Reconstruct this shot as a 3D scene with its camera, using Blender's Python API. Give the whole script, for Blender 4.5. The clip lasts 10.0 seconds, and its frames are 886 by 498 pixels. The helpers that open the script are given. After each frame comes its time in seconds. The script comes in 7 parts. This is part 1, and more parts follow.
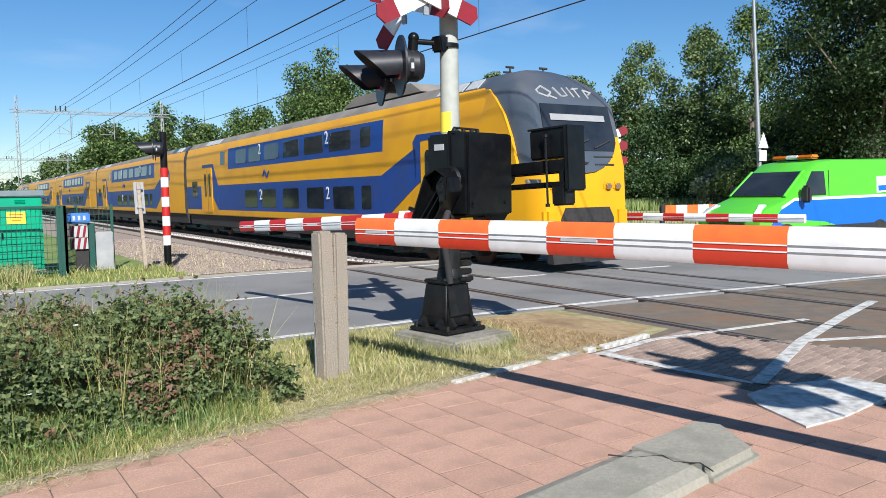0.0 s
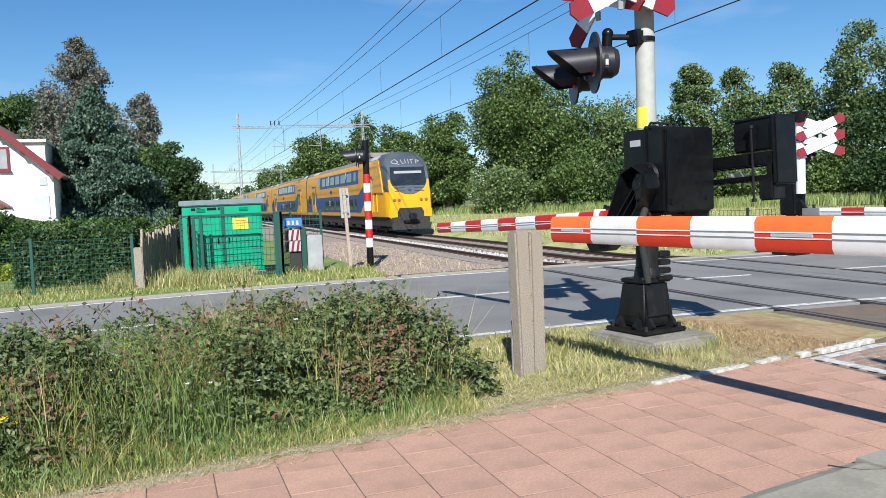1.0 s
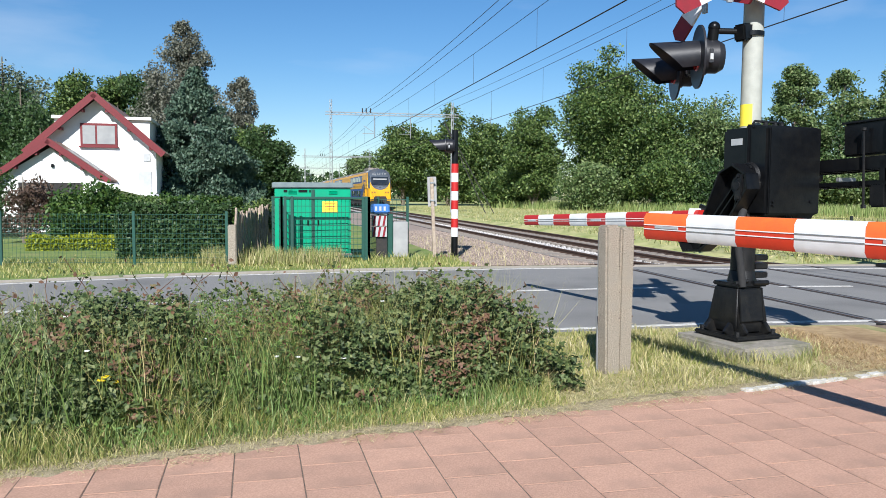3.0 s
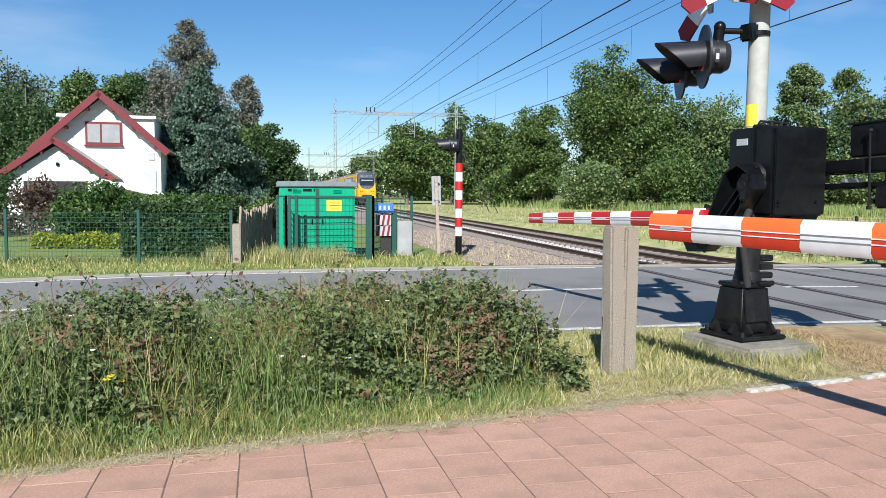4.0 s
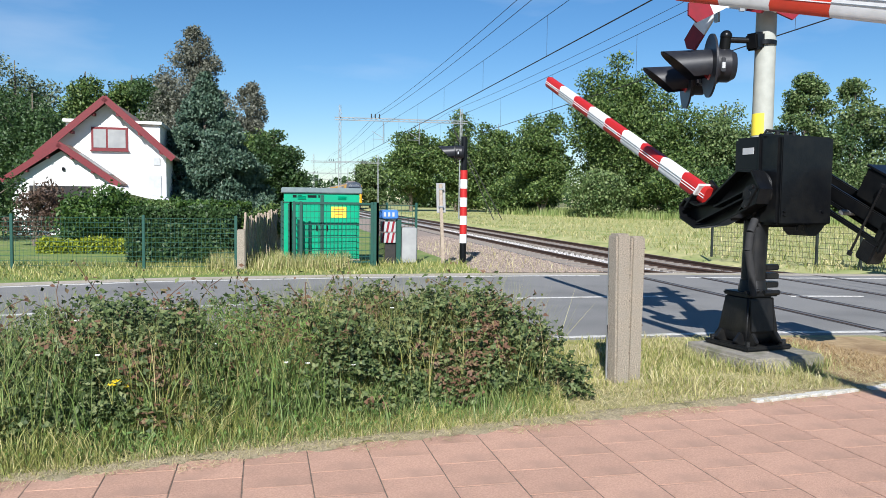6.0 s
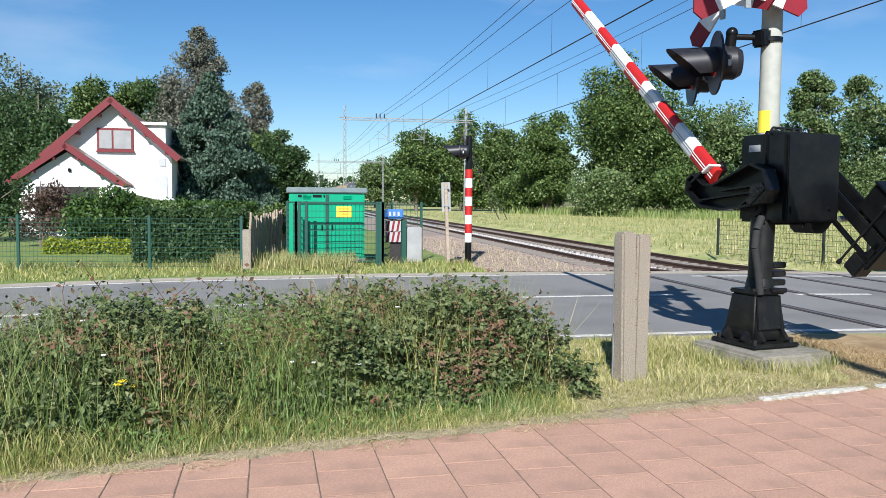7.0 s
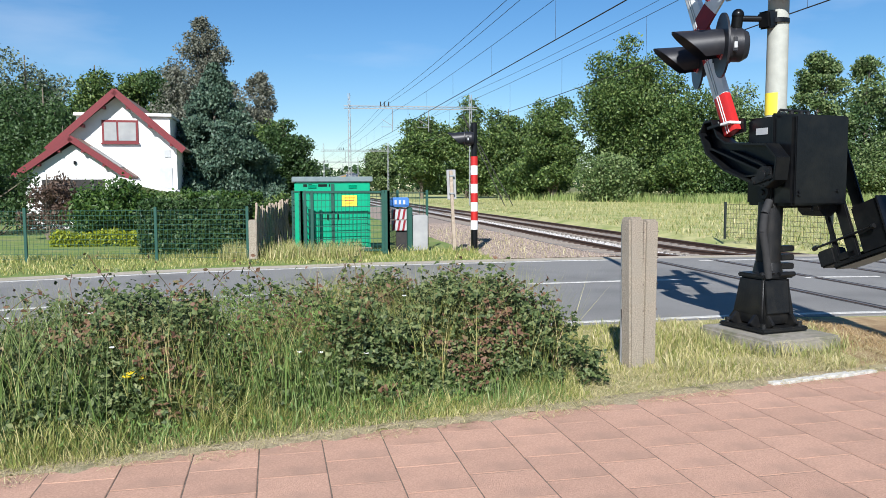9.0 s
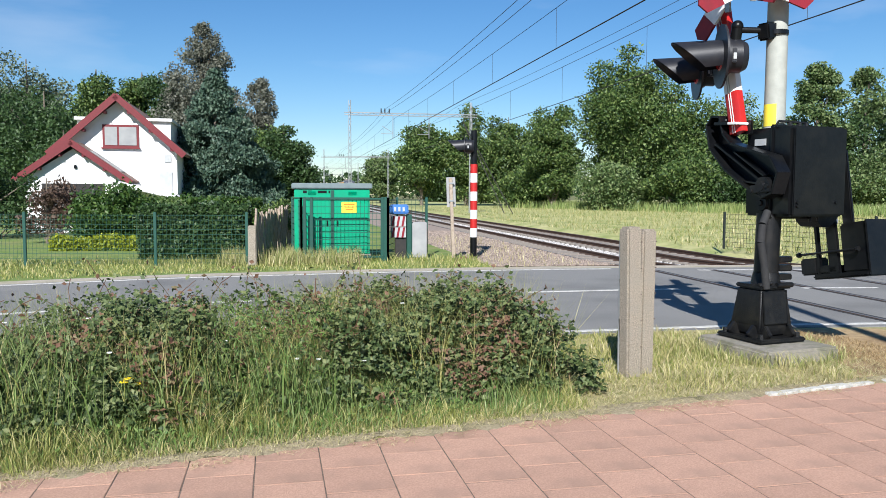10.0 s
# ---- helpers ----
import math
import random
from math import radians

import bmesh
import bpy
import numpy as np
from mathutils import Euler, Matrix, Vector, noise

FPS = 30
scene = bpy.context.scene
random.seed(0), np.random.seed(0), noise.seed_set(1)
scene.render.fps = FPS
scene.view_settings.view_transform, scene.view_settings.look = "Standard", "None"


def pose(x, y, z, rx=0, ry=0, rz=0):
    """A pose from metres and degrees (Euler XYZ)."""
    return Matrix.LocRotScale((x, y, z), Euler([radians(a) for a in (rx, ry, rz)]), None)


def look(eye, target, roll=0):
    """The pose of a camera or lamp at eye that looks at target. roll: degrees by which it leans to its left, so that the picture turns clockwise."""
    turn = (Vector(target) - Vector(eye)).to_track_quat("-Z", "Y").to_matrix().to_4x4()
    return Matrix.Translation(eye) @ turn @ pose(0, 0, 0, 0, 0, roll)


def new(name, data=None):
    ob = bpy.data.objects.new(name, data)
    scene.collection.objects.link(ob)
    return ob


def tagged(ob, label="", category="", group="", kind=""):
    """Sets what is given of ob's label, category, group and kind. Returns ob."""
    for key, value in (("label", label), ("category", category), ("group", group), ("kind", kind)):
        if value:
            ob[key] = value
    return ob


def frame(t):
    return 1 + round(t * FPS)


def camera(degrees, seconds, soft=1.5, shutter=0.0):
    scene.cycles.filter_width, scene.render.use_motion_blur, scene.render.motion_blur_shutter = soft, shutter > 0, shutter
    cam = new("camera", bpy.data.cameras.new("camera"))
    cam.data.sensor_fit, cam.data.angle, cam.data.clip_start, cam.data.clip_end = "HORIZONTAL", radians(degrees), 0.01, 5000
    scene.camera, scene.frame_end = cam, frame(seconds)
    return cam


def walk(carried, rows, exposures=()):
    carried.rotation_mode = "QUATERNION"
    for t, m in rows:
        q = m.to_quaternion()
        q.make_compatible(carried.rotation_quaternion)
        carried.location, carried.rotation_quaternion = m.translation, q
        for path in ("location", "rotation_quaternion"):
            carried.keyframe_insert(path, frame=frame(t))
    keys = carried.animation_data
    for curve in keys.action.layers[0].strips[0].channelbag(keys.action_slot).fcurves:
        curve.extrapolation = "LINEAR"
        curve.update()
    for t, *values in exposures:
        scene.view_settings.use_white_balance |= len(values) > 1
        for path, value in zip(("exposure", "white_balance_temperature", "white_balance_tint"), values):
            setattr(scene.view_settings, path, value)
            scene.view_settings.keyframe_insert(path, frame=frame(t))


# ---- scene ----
cam = camera(59.3, 10.0, soft=0.5)
PATH = [
    (0, (0.197, 0.115, 1.848), (1.229, 1.823, 1.704), -1),
    (0.1, (0.185, 0.103, 1.839), (1.175, 1.834, 1.693), -0.8),
    (0.2, (0.174, 0.09, 1.83), (1.096, 1.859, 1.684), -1.71),
    (0.3, (0.162, 0.078, 1.822), (1.033, 1.875, 1.717), -1.56),
    (0.4, (0.151, 0.065, 1.813), (0.965, 1.891, 1.76), -0.29),
    (0.5, (0.139, 0.053, 1.804), (0.882, 1.908, 1.723), -1.2),
    (0.7, (0.133, 0.06, 1.814), (0.777, 1.952, 1.737), -1.3),
    (1, (0.124, 0.07, 1.829), (0.712, 1.977, 1.703), -2.4),
    (1.5, (0.118, 0.113, 1.784), (0.634, 2.043, 1.703), -1.4),
    (2, (0.065, 0.087, 1.804), (0.53, 2.029, 1.684), -0.2),
    (2.5, (0.066, 0.094, 1.788), (0.469, 2.048, 1.65), 0.1),
    (4, (0.054, 0.097, 1.798), (0.428, 2.056, 1.654), 0.4),
    (4.5, (0.044, 0.1, 1.795), (0.414, 2.061, 1.664), 0.5),
    (5, (0.058, 0.098, 1.797), (0.43, 2.058, 1.66), 0.7),
    (5.5, (0.042, 0.099, 1.804), (0.41, 2.06, 1.677), 0.7),
    (7, (0.044, 0.119, 1.795), (0.395, 2.083, 1.667), 0.5),
    (7.5, (0.021, 0.092, 1.803), (0.362, 2.059, 1.67), -0.1),
    (8, (0.024, 0.099, 1.803), (0.36, 2.066, 1.664), -0.1),
    (8.5, (0.025, 0.125, 1.799), (0.369, 2.091, 1.661), 0.2),
    (9, (0.049, 0.141, 1.798), (0.384, 2.106, 1.638), -0.3),
    (9.5, (0.061, 0.15, 1.801), (0.395, 2.115, 1.642), -0.1),
    (10, (0.055, 0.128, 1.808), (0.392, 2.095, 1.666), 0.2),
]
walk(cam, [(t, look(eye, target, roll)) for t, eye, target, roll in PATH], exposures=((0, 0.62, 6200, 11), (10, 0.64, 6200, 11)))

# ---------- light ----------
world = bpy.data.worlds.new("sky")
scene.world = world
world.use_nodes = True
wn = world.node_tree.nodes
sky = wn.new("ShaderNodeTexSky")
sky.sky_type = 'NISHITA'
sky.sun_disc = False
SUN_WAY = Vector((0.44, 1.34, -1.0)).normalized()
sky.sun_elevation = math.asin(-SUN_WAY.z)
sky.sun_rotation = math.atan2(-SUN_WAY.x, -SUN_WAY.y)
sky.air_density, sky.dust_density, sky.ozone_density = 1.0, 0.0, 4.5
vivid = wn.new("ShaderNodeHueSaturation")
vivid.inputs["Saturation"].default_value = 1.2
world.node_tree.links.new(sky.outputs[0], vivid.inputs["Color"])
wc = wn.new("ShaderNodeTexCoord")
stretch = wn.new("ShaderNodeMapping")
stretch.inputs["Scale"].default_value = (1.0, 2.2, 5.0)
wisp = wn.new("ShaderNodeTexNoise")
wisp.inputs["Scale"].default_value, wisp.inputs["Detail"].default_value = 2.6, 7
thin = wn.new("ShaderNodeMapRange")
thin.inputs[1].default_value, thin.inputs[2].default_value, thin.inputs[4].default_value = 0.55, 0.85, 0.28
haze = wn.new("ShaderNodeMix")
haze.data_type = 'RGBA'
haze.inputs[7].default_value = (9.0, 9.4, 10.0, 1)
world.node_tree.links.new(wc.outputs["Generated"], stretch.inputs["Vector"])
world.node_tree.links.new(stretch.outputs[0], wisp.inputs["Vector"])
world.node_tree.links.new(wisp.outputs["Fac"], thin.inputs[0])
world.node_tree.links.new(thin.outputs[0], haze.inputs[0])
world.node_tree.links.new(vivid.outputs[0], haze.inputs[6])
world.node_tree.links.new(haze.outputs[2], wn["Background"].inputs[0])
wn["Background"].inputs[1].default_value = 0.069
sun = new("sun", bpy.data.lights.new("sun", 'SUN'))
sun.data.energy, sun.data.angle, sun.data.color = 5.0, radians(0.55), (1.0, 0.97, 0.92)
sun.matrix_world = look((0, 0, 30), Vector((0, 0, 30)) + SUN_WAY)


# ---------- materials ----------
def mat(name, c1, c2=None, scale=8.0, rough=0.7, metal=0.0, bump=0.0, bscale=60.0, spec=0.4, rnd=0.0, island=0.0, stain=None, stain_scale=1.2):
    m = bpy.data.materials.new(name)
    m.use_nodes = True
    nt = m.node_tree
    N, Lk = nt.nodes, nt.links
    b = N["Principled BSDF"]
    b.inputs["Roughness"].default_value, b.inputs["Metallic"].default_value = rough, metal
    b.inputs["Specular IOR Level"].default_value = spec
    tc = N.new("ShaderNodeTexCoord")
    n1 = N.new("ShaderNodeTexNoise")
    n1.inputs["Scale"].default_value, n1.inputs["Detail"].default_value = scale, 6
    Lk.new(tc.outputs["Object"], n1.inputs["Vector"])
    mix = N.new("ShaderNodeMix")
    mix.data_type = 'RGBA'
    mix.inputs[6].default_value, mix.inputs[7].default_value = (*c1, 1), (*(c2 or c1), 1)
    ramp = N.new("ShaderNodeMapRange")
    ramp.inputs[1].default_value, ramp.inputs[2].default_value = 0.3, 0.7
    Lk.new(n1.outputs["Fac"], ramp.inputs[0])
    Lk.new(ramp.outputs[0], mix.inputs[0])
    col = mix.outputs[2]
    if stain:
        n2 = N.new("ShaderNodeTexNoise")
        n2.inputs["Scale"].default_value, n2.inputs["Detail"].default_value = stain_scale, 8
        Lk.new(tc.outputs["Object"], n2.inputs["Vector"])
        r2 = N.new("ShaderNodeMapRange")
        r2.inputs[1].default_value, r2.inputs[2].default_value, r2.inputs[4].default_value = 0.48, 0.72, 0.85
        Lk.new(n2.outputs["Fac"], r2.inputs[0])
        mx = N.new("ShaderNodeMix")
        mx.data_type = 'RGBA'
        mx.inputs[7].default_value = (*stain, 1)
        Lk.new(r2.outputs[0], mx.inputs[0])
        Lk.new(col, mx.inputs[6])
        col = mx.outputs[2]
    if rnd or island:
        src = N.new("ShaderNodeObjectInfo").outputs["Random"] if rnd else N.new("ShaderNodeNewGeometry").outputs["Random Per Island"]
        amt = rnd or island
        hs = N.new("ShaderNodeHueSaturation")
        r3 = N.new("ShaderNodeMapRange")
        r3.inputs[3].default_value, r3.inputs[4].default_value = 1 - amt, 1 + amt
        Lk.new(src, r3.inputs[0])
        Lk.new(r3.outputs[0], hs.inputs["Value"])
        Lk.new(col, hs.inputs["Color"])
        col = hs.outputs[0]
    Lk.new(col, b.inputs["Base Color"])
    if bump:
        n3 = N.new("ShaderNodeTexNoise")
        n3.inputs["Scale"].default_value, n3.inputs["Detail"].default_value = bscale, 8
        Lk.new(tc.outputs["Object"], n3.inputs["Vector"])
        bp = N.new("ShaderNodeBump")
        bp.inputs["Strength"].default_value, bp.inputs["Distance"].default_value = bump, 0.02
        Lk.new(n3.outputs["Fac"], bp.inputs["Height"])
        Lk.new(bp.outputs[0], b.inputs["Normal"])
    return m


def leafmat(name, c1, c2, c3, rough=0.5):
    """Leaves: three tints picked leaf by leaf, part of the light passing through."""
    m = bpy.data.materials.new(name)
    m.use_nodes = True
    N, Lk = m.node_tree.nodes, m.node_tree.links
    b = N["Principled BSDF"]
    b.inputs["Roughness"].default_value, b.inputs["Specular IOR Level"].default_value = rough, 0.35
    g = N.new("ShaderNodeNewGeometry")
    r = N.new("ShaderNodeValToRGB")
    r.color_ramp.elements[0].color, r.color_ramp.elements[1].color = (*c1, 1), (*c3, 1)
    e = r.color_ramp.elements.new(0.55)
    e.color = (*c2, 1)
    Lk.new(g.outputs["Random Per Island"], r.inputs[0])
    Lk.new(r.outputs[0], b.inputs["Base Color"])
    t = N.new("ShaderNodeBsdfTranslucent")
    Lk.new(r.outputs[0], t.inputs[0])
    mx = N.new("ShaderNodeMixShader")
    mx.inputs[0].default_value = 0.2
    Lk.new(b.outputs[0], mx.inputs[1])
    Lk.new(t.outputs[0], mx.inputs[2])
    Lk.new(mx.outputs[0], N["Material Output"].inputs[0])
    return m


M = dict(
    ground=mat("meadow_soil", (0.10, 0.12, 0.035), (0.19, 0.18, 0.07), 1.5, 0.95, bump=0.6, bscale=25, stain=(0.24, 0.21, 0.10), stain_scale=0.4),
    lawn=mat("lawn_grass", (0.12, 0.19, 0.035), (0.20, 0.25, 0.07), 3, 0.95, bump=0.8, bscale=30, stain=(0.26, 0.25, 0.10), stain_scale=0.8),
    field=mat("mown_hay", (0.26, 0.29, 0.09), (0.50, 0.46, 0.22), 1.1, 0.95, bump=0.8, bscale=14, stain=(0.20, 0.27, 0.07), stain_scale=0.3),
    verge=mat("verge_soil", (0.26, 0.24, 0.10), (0.46, 0.39, 0.21), 5, 0.95, bump=0.8, bscale=50, stain=(0.18, 0.20, 0.06), stain_scale=1.5),
    dry=mat("dry_verge", (0.46, 0.33, 0.18), (0.32, 0.22, 0.11), 9, 0.95, bump=0.9, bscale=60, stain=(0.20, 0.12, 0.06), stain_scale=1.6),
    asphalt=mat("asphalt", (0.185, 0.180, 0.170), (0.270, 0.262, 0.245), 70, 0.9, bump=0.5, bscale=180, stain=(0.150, 0.146, 0.138), stain_scale=0.5),
    rusty=mat("rusty_asphalt", (0.20, 0.155, 0.11), (0.13, 0.11, 0.09), 4, 0.85, bump=0.4, bscale=150, stain=(0.22, 0.13, 0.07), stain_scale=1.0),
    paint=mat("road_paint", (0.66, 0.65, 0.60), (0.48, 0.46, 0.42), 14, 0.7, bump=0.3, bscale=120, stain=(0.26, 0.235, 0.20), stain_scale=7),
    tile=mat("red_tile", (0.42, 0.245, 0.172), (0.56, 0.345, 0.248), 75, 0.9, bump=0.45, bscale=170, rnd=0.07, stain=(0.36, 0.225, 0.165), stain_scale=3),
    sand=mat("pale_sand", (0.36, 0.31, 0.24), (0.48, 0.42, 0.34), 12, 0.95, bump=0.6, bscale=70, stain=(0.30, 0.28, 0.16), stain_scale=1.4),
    joint=mat("sand_joint", (0.10, 0.075, 0.058), (0.22, 0.165, 0.125), 40, 0.95, bump=0.4, bscale=150),
    brick=mat("clinker", (0.30, 0.20, 0.155), (0.36, 0.28, 0.22), 20, 0.85, bump=0.3, bscale=150, rnd=0.2),
    concrete=mat("concrete", (0.40, 0.385, 0.35), (0.30, 0.285, 0.26), 18, 0.9, bump=0.6, bscale=130, stain=(0.22, 0.21, 0.19), stain_scale=3),
    oldconcrete=mat("old_concrete", (0.24, 0.22, 0.18), (0.33, 0.30, 0.25), 14, 0.95, bump=0.9, bscale=70, stain=(0.15, 0.15, 0.09), stain_scale=4),
    aggregate=mat("washed_concrete", (0.450, 0.386, 0.304), (0.198, 0.168, 0.129), 75, 0.9, bump=1.0, bscale=90, stain=(0.30, 0.27, 0.22), stain_scale=5),
    kerb=mat("kerb_concrete", (0.37, 0.345, 0.275), (0.29, 0.27, 0.215), 30, 0.9, bump=0.5, bscale=180, stain=(0.23, 0.23, 0.175), stain_scale=4),
    ballast=mat("ballast", (0.58, 0.56, 0.53), (0.36, 0.33, 0.31), 16, 0.95, bump=1.0, bscale=22, island=0.35),
    ballast_rust=mat("rusty_ballast", (0.36, 0.29, 0.24), (0.22, 0.17, 0.135), 14, 0.95, bump=1.0, bscale=22, island=0.35),
    rail=mat("rail_rust", (0.12, 0.066, 0.042), (0.075, 0.044, 0.032), 20, 0.8, 0.0, bump=0.3, bscale=80),
    railtop=mat("rail_head", (0.36, 0.31, 0.27), (0.26, 0.21, 0.18), 30, 0.4, 0.7),
    sleeper=mat("sleeper", (0.28, 0.25, 0.22), (0.2, 0.17, 0.14), 12, 0.9, bump=0.5),
    black=mat("black_paint", (0.0035, 0.004, 0.005), (0.006, 0.0065, 0.0075), 18, 0.30, 0.0, bump=0.06, bscale=40, spec=0.3, stain=(0.010, 0.010, 0.0095), stain_scale=4),
    iron=mat("cast_iron", (0.005, 0.0055, 0.0065), (0.010, 0.010, 0.010), 25, 0.42, 0.0, bump=0.2, bscale=70, spec=0.3, stain=(0.018, 0.017, 0.015), stain_scale=6),
    steel=mat("galvanised", (0.42, 0.43, 0.43), (0.33, 0.34, 0.34), 20, 0.5, 0.7, bump=0.1),
    mast=mat("mast_grey", (0.40, 0.41, 0.36), (0.34, 0.35, 0.31), 12, 0.6, bump=0.1, stain=(0.33, 0.335, 0.28), stain_scale=3),
    white=mat("white_paint", (0.80, 0.80, 0.79), (0.72, 0.72, 0.70), 9, 0.4, spec=0.5, stain=(0.62, 0.61, 0.58), stain_scale=3),
    red=mat("red_paint", (0.46, 0.016, 0.014), (0.40, 0.018, 0.016), 12, 0.42, spec=0.5),
    signred=mat("sign_red", (0.24, 0.016, 0.026), (0.20, 0.016, 0.026), 12, 0.5, spec=0.3, stain=(0.17, 0.02, 0.025), stain_scale=4),
    lampblack=mat("lamp_black", (0.012, 0.013, 0.017), (0.018, 0.019, 0.024), 16, 0.42, bump=0.05, bscale=60, spec=0.35, stain=(0.028, 0.027, 0.028), stain_scale=6),
    fenceblack=mat("fence_black", (0.012, 0.018, 0.016), (0.02, 0.026, 0.022), 12, 0.6),
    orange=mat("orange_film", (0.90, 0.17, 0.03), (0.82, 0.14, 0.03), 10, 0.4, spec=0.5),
    # darker red for the lower faces of the orange arm bands
    orange_low=mat("orange_film_low", (0.62, 0.05, 0.02), (0.55, 0.045, 0.02), 10, 0.4, spec=0.5),
    yellow=mat("sticker_yellow", (0.82, 0.66, 0.05), (0.75, 0.6, 0.06), 12, 0.5),
    tyellow=mat("train_yellow", (0.70, 0.335, 0.004), (0.66, 0.315, 0.006), 1.2, 0.42, spec=0.3, bump=0.02, bscale=2, stain=(0.56, 0.25, 0.015), stain_scale=0.5),
    tblue=mat("train_blue", (0.012, 0.05, 0.22), (0.016, 0.06, 0.25), 1.2, 0.42, spec=0.25, bump=0.02, bscale=2, stain=(0.03, 0.05, 0.15), stain_scale=0.6),
    tgrey=mat("train_grey", (0.055, 0.07, 0.09), (0.075, 0.09, 0.11), 1.5, 0.4, stain=(0.10, 0.10, 0.10), stain_scale=0.7),
    troof=mat("train_roof", (0.19, 0.17, 0.15), (0.26, 0.23, 0.19), 1.0, 0.7, stain=(0.12, 0.105, 0.09), stain_scale=0.6),
    tblack=mat("underframe", (0.02, 0.02, 0.022), (0.04, 0.035, 0.03), 8, 0.8, bump=0.3),
    glass=mat("dark_glass", (0.012, 0.016, 0.022), (0.03, 0.035, 0.04), 1.3, 0.06, spec=0.6),
    green=mat("cabinet_green", (0.0, 0.33, 0.17), (0.0, 0.29, 0.15), 5, 0.35, spec=0.5, stain=(0.01, 0.25, 0.14), stain_scale=2),
    dgreen=mat("fence_green", (0.012, 0.075, 0.055), (0.015, 0.06, 0.045), 12, 0.5),
    roofgrey=mat("cabinet_roof", (0.13, 0.17, 0.18), (0.18, 0.22, 0.22), 6, 0.6, bump=0.1),
    blue=mat("box_blue", (0.03, 0.16, 0.46), (0.04, 0.14, 0.4), 8, 0.5),
    greybox=mat("box_grey", (0.42, 0.43, 0.43), (0.36, 0.37, 0.37), 8, 0.6),
    wood=mat("grey_wood", (0.44, 0.36, 0.28), (0.30, 0.235, 0.18), 16, 0.9, bump=0.6, bscale=60),
    wall=mat("white_wall", (0.80, 0.79, 0.77), (0.74, 0.73, 0.71), 4, 0.85, bump=0.15, bscale=60, stain=(0.68, 0.67, 0.64), stain_scale=0.8),
    blind=mat("window_blind", (0.33, 0.33, 0.32), (0.27, 0.27, 0.27), 3, 0.25, spec=0.5),
    maroon=mat("barge_maroon", (0.17, 0.018, 0.022), (0.13, 0.016, 0.020), 10, 0.55),
    rooftile=mat("roof_tile", (0.26, 0.16, 0.12), (0.17, 0.11, 0.09), 6, 0.85, bump=0.4, bscale=18, stain=(0.30, 0.27, 0.22), stain_scale=1.5),
    slate=mat("grey_panel", (0.36, 0.36, 0.35), (0.26, 0.26, 0.26), 3, 0.5),
    vgreen=mat("van_green", (0.10, 0.52, 0.03), (0.09, 0.48, 0.03), 3, 0.3, spec=0.5),
    vblue=mat("van_blue", (0.01, 0.13, 0.60), (0.01, 0.12, 0.55), 3, 0.3, spec=0.5),
    rubber=mat("tyre", (0.02, 0.02, 0.021), (0.03, 0.03, 0.03), 20, 0.85),
    headglass=mat("head_glass", (0.16, 0.10, 0.06), (0.22, 0.15, 0.09), 30, 0.15, spec=0.6),
    lampglass=mat("lamp_glass", (0.55, 0.56, 0.56), (0.7, 0.7, 0.7), 20, 0.12, spec=0.6),
    redlens=mat("red_lens", (0.30, 0.015, 0.015), (0.4, 0.02, 0.02), 30, 0.15, spec=0.6),
    amber=mat("amber", (0.75, 0.20, 0.02), (0.7, 0.18, 0.02), 20, 0.25),
    bark=mat("bark", (0.12, 0.095, 0.07), (0.2, 0.17, 0.13), 9, 0.95, bump=0.8, bscale=20),
    petal=mat("petal_yellow", (0.85, 0.62, 0.01), (0.8, 0.55, 0.01), 10, 0.6),
    petal_white=mat("petal_white", (0.8, 0.8, 0.75), (0.7, 0.7, 0.66), 10, 0.6),
    l_oak=leafmat("leaf_oak", (0.026, 0.056, 0.013), (0.075, 0.130, 0.030), (0.200, 0.260, 0.080)),
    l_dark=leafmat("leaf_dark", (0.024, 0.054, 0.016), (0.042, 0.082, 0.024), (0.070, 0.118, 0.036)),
    l_light=leafmat("leaf_light", (0.048, 0.088, 0.026), (0.112, 0.172, 0.054), (0.240, 0.290, 0.125)),
    # leaf tints darkened to put the big trees' shaded side into colour
    l_deep=leafmat("leaf_shaded", (0.012, 0.030, 0.009), (0.026, 0.052, 0.015), (0.060, 0.100, 0.028)),
    l_pine=leafmat("needles", (0.040, 0.078, 0.052), (0.072, 0.122, 0.082), (0.125, 0.180, 0.115)),
    l_birch=leafmat("leaf_birch", (0.100, 0.108, 0.080), (0.150, 0.155, 0.115), (0.210, 0.210, 0.160)),
    l_willow=leafmat("leaf_willow", (0.105, 0.140, 0.085), (0.150, 0.185, 0.115), (0.200, 0.230, 0.150)),
    l_hedge=leafmat("leaf_hedge", (0.022, 0.055, 0.012), (0.045, 0.095, 0.018), (0.10, 0.16, 0.03)),
    l_yellow=leafmat("leaf_gold", (0.16, 0.20, 0.012), (0.26, 0.30, 0.02), (0.36, 0.38, 0.03)),
    l_copper=leafmat("leaf_copper", (0.07, 0.045, 0.03), (0.11, 0.07, 0.05), (0.16, 0.11, 0.08)),
    l_bramble=leafmat("leaf_bramble", (0.028, 0.050, 0.015), (0.076, 0.112, 0.034), (0.200, 0.225, 0.090), 0.6),
    l_bramble_red=leafmat("leaf_bramble_red", (0.130, 0.066, 0.042), (0.190, 0.105, 0.062), (0.200, 0.170, 0.080), 0.6),
    l_grass=leafmat("blade", (0.085, 0.145, 0.036), (0.150, 0.225, 0.060), (0.27, 0.32, 0.12)),
    l_fresh=leafmat("blade_fresh", (0.13, 0.17, 0.034), (0.30, 0.31, 0.085), (0.56, 0.48, 0.23)),
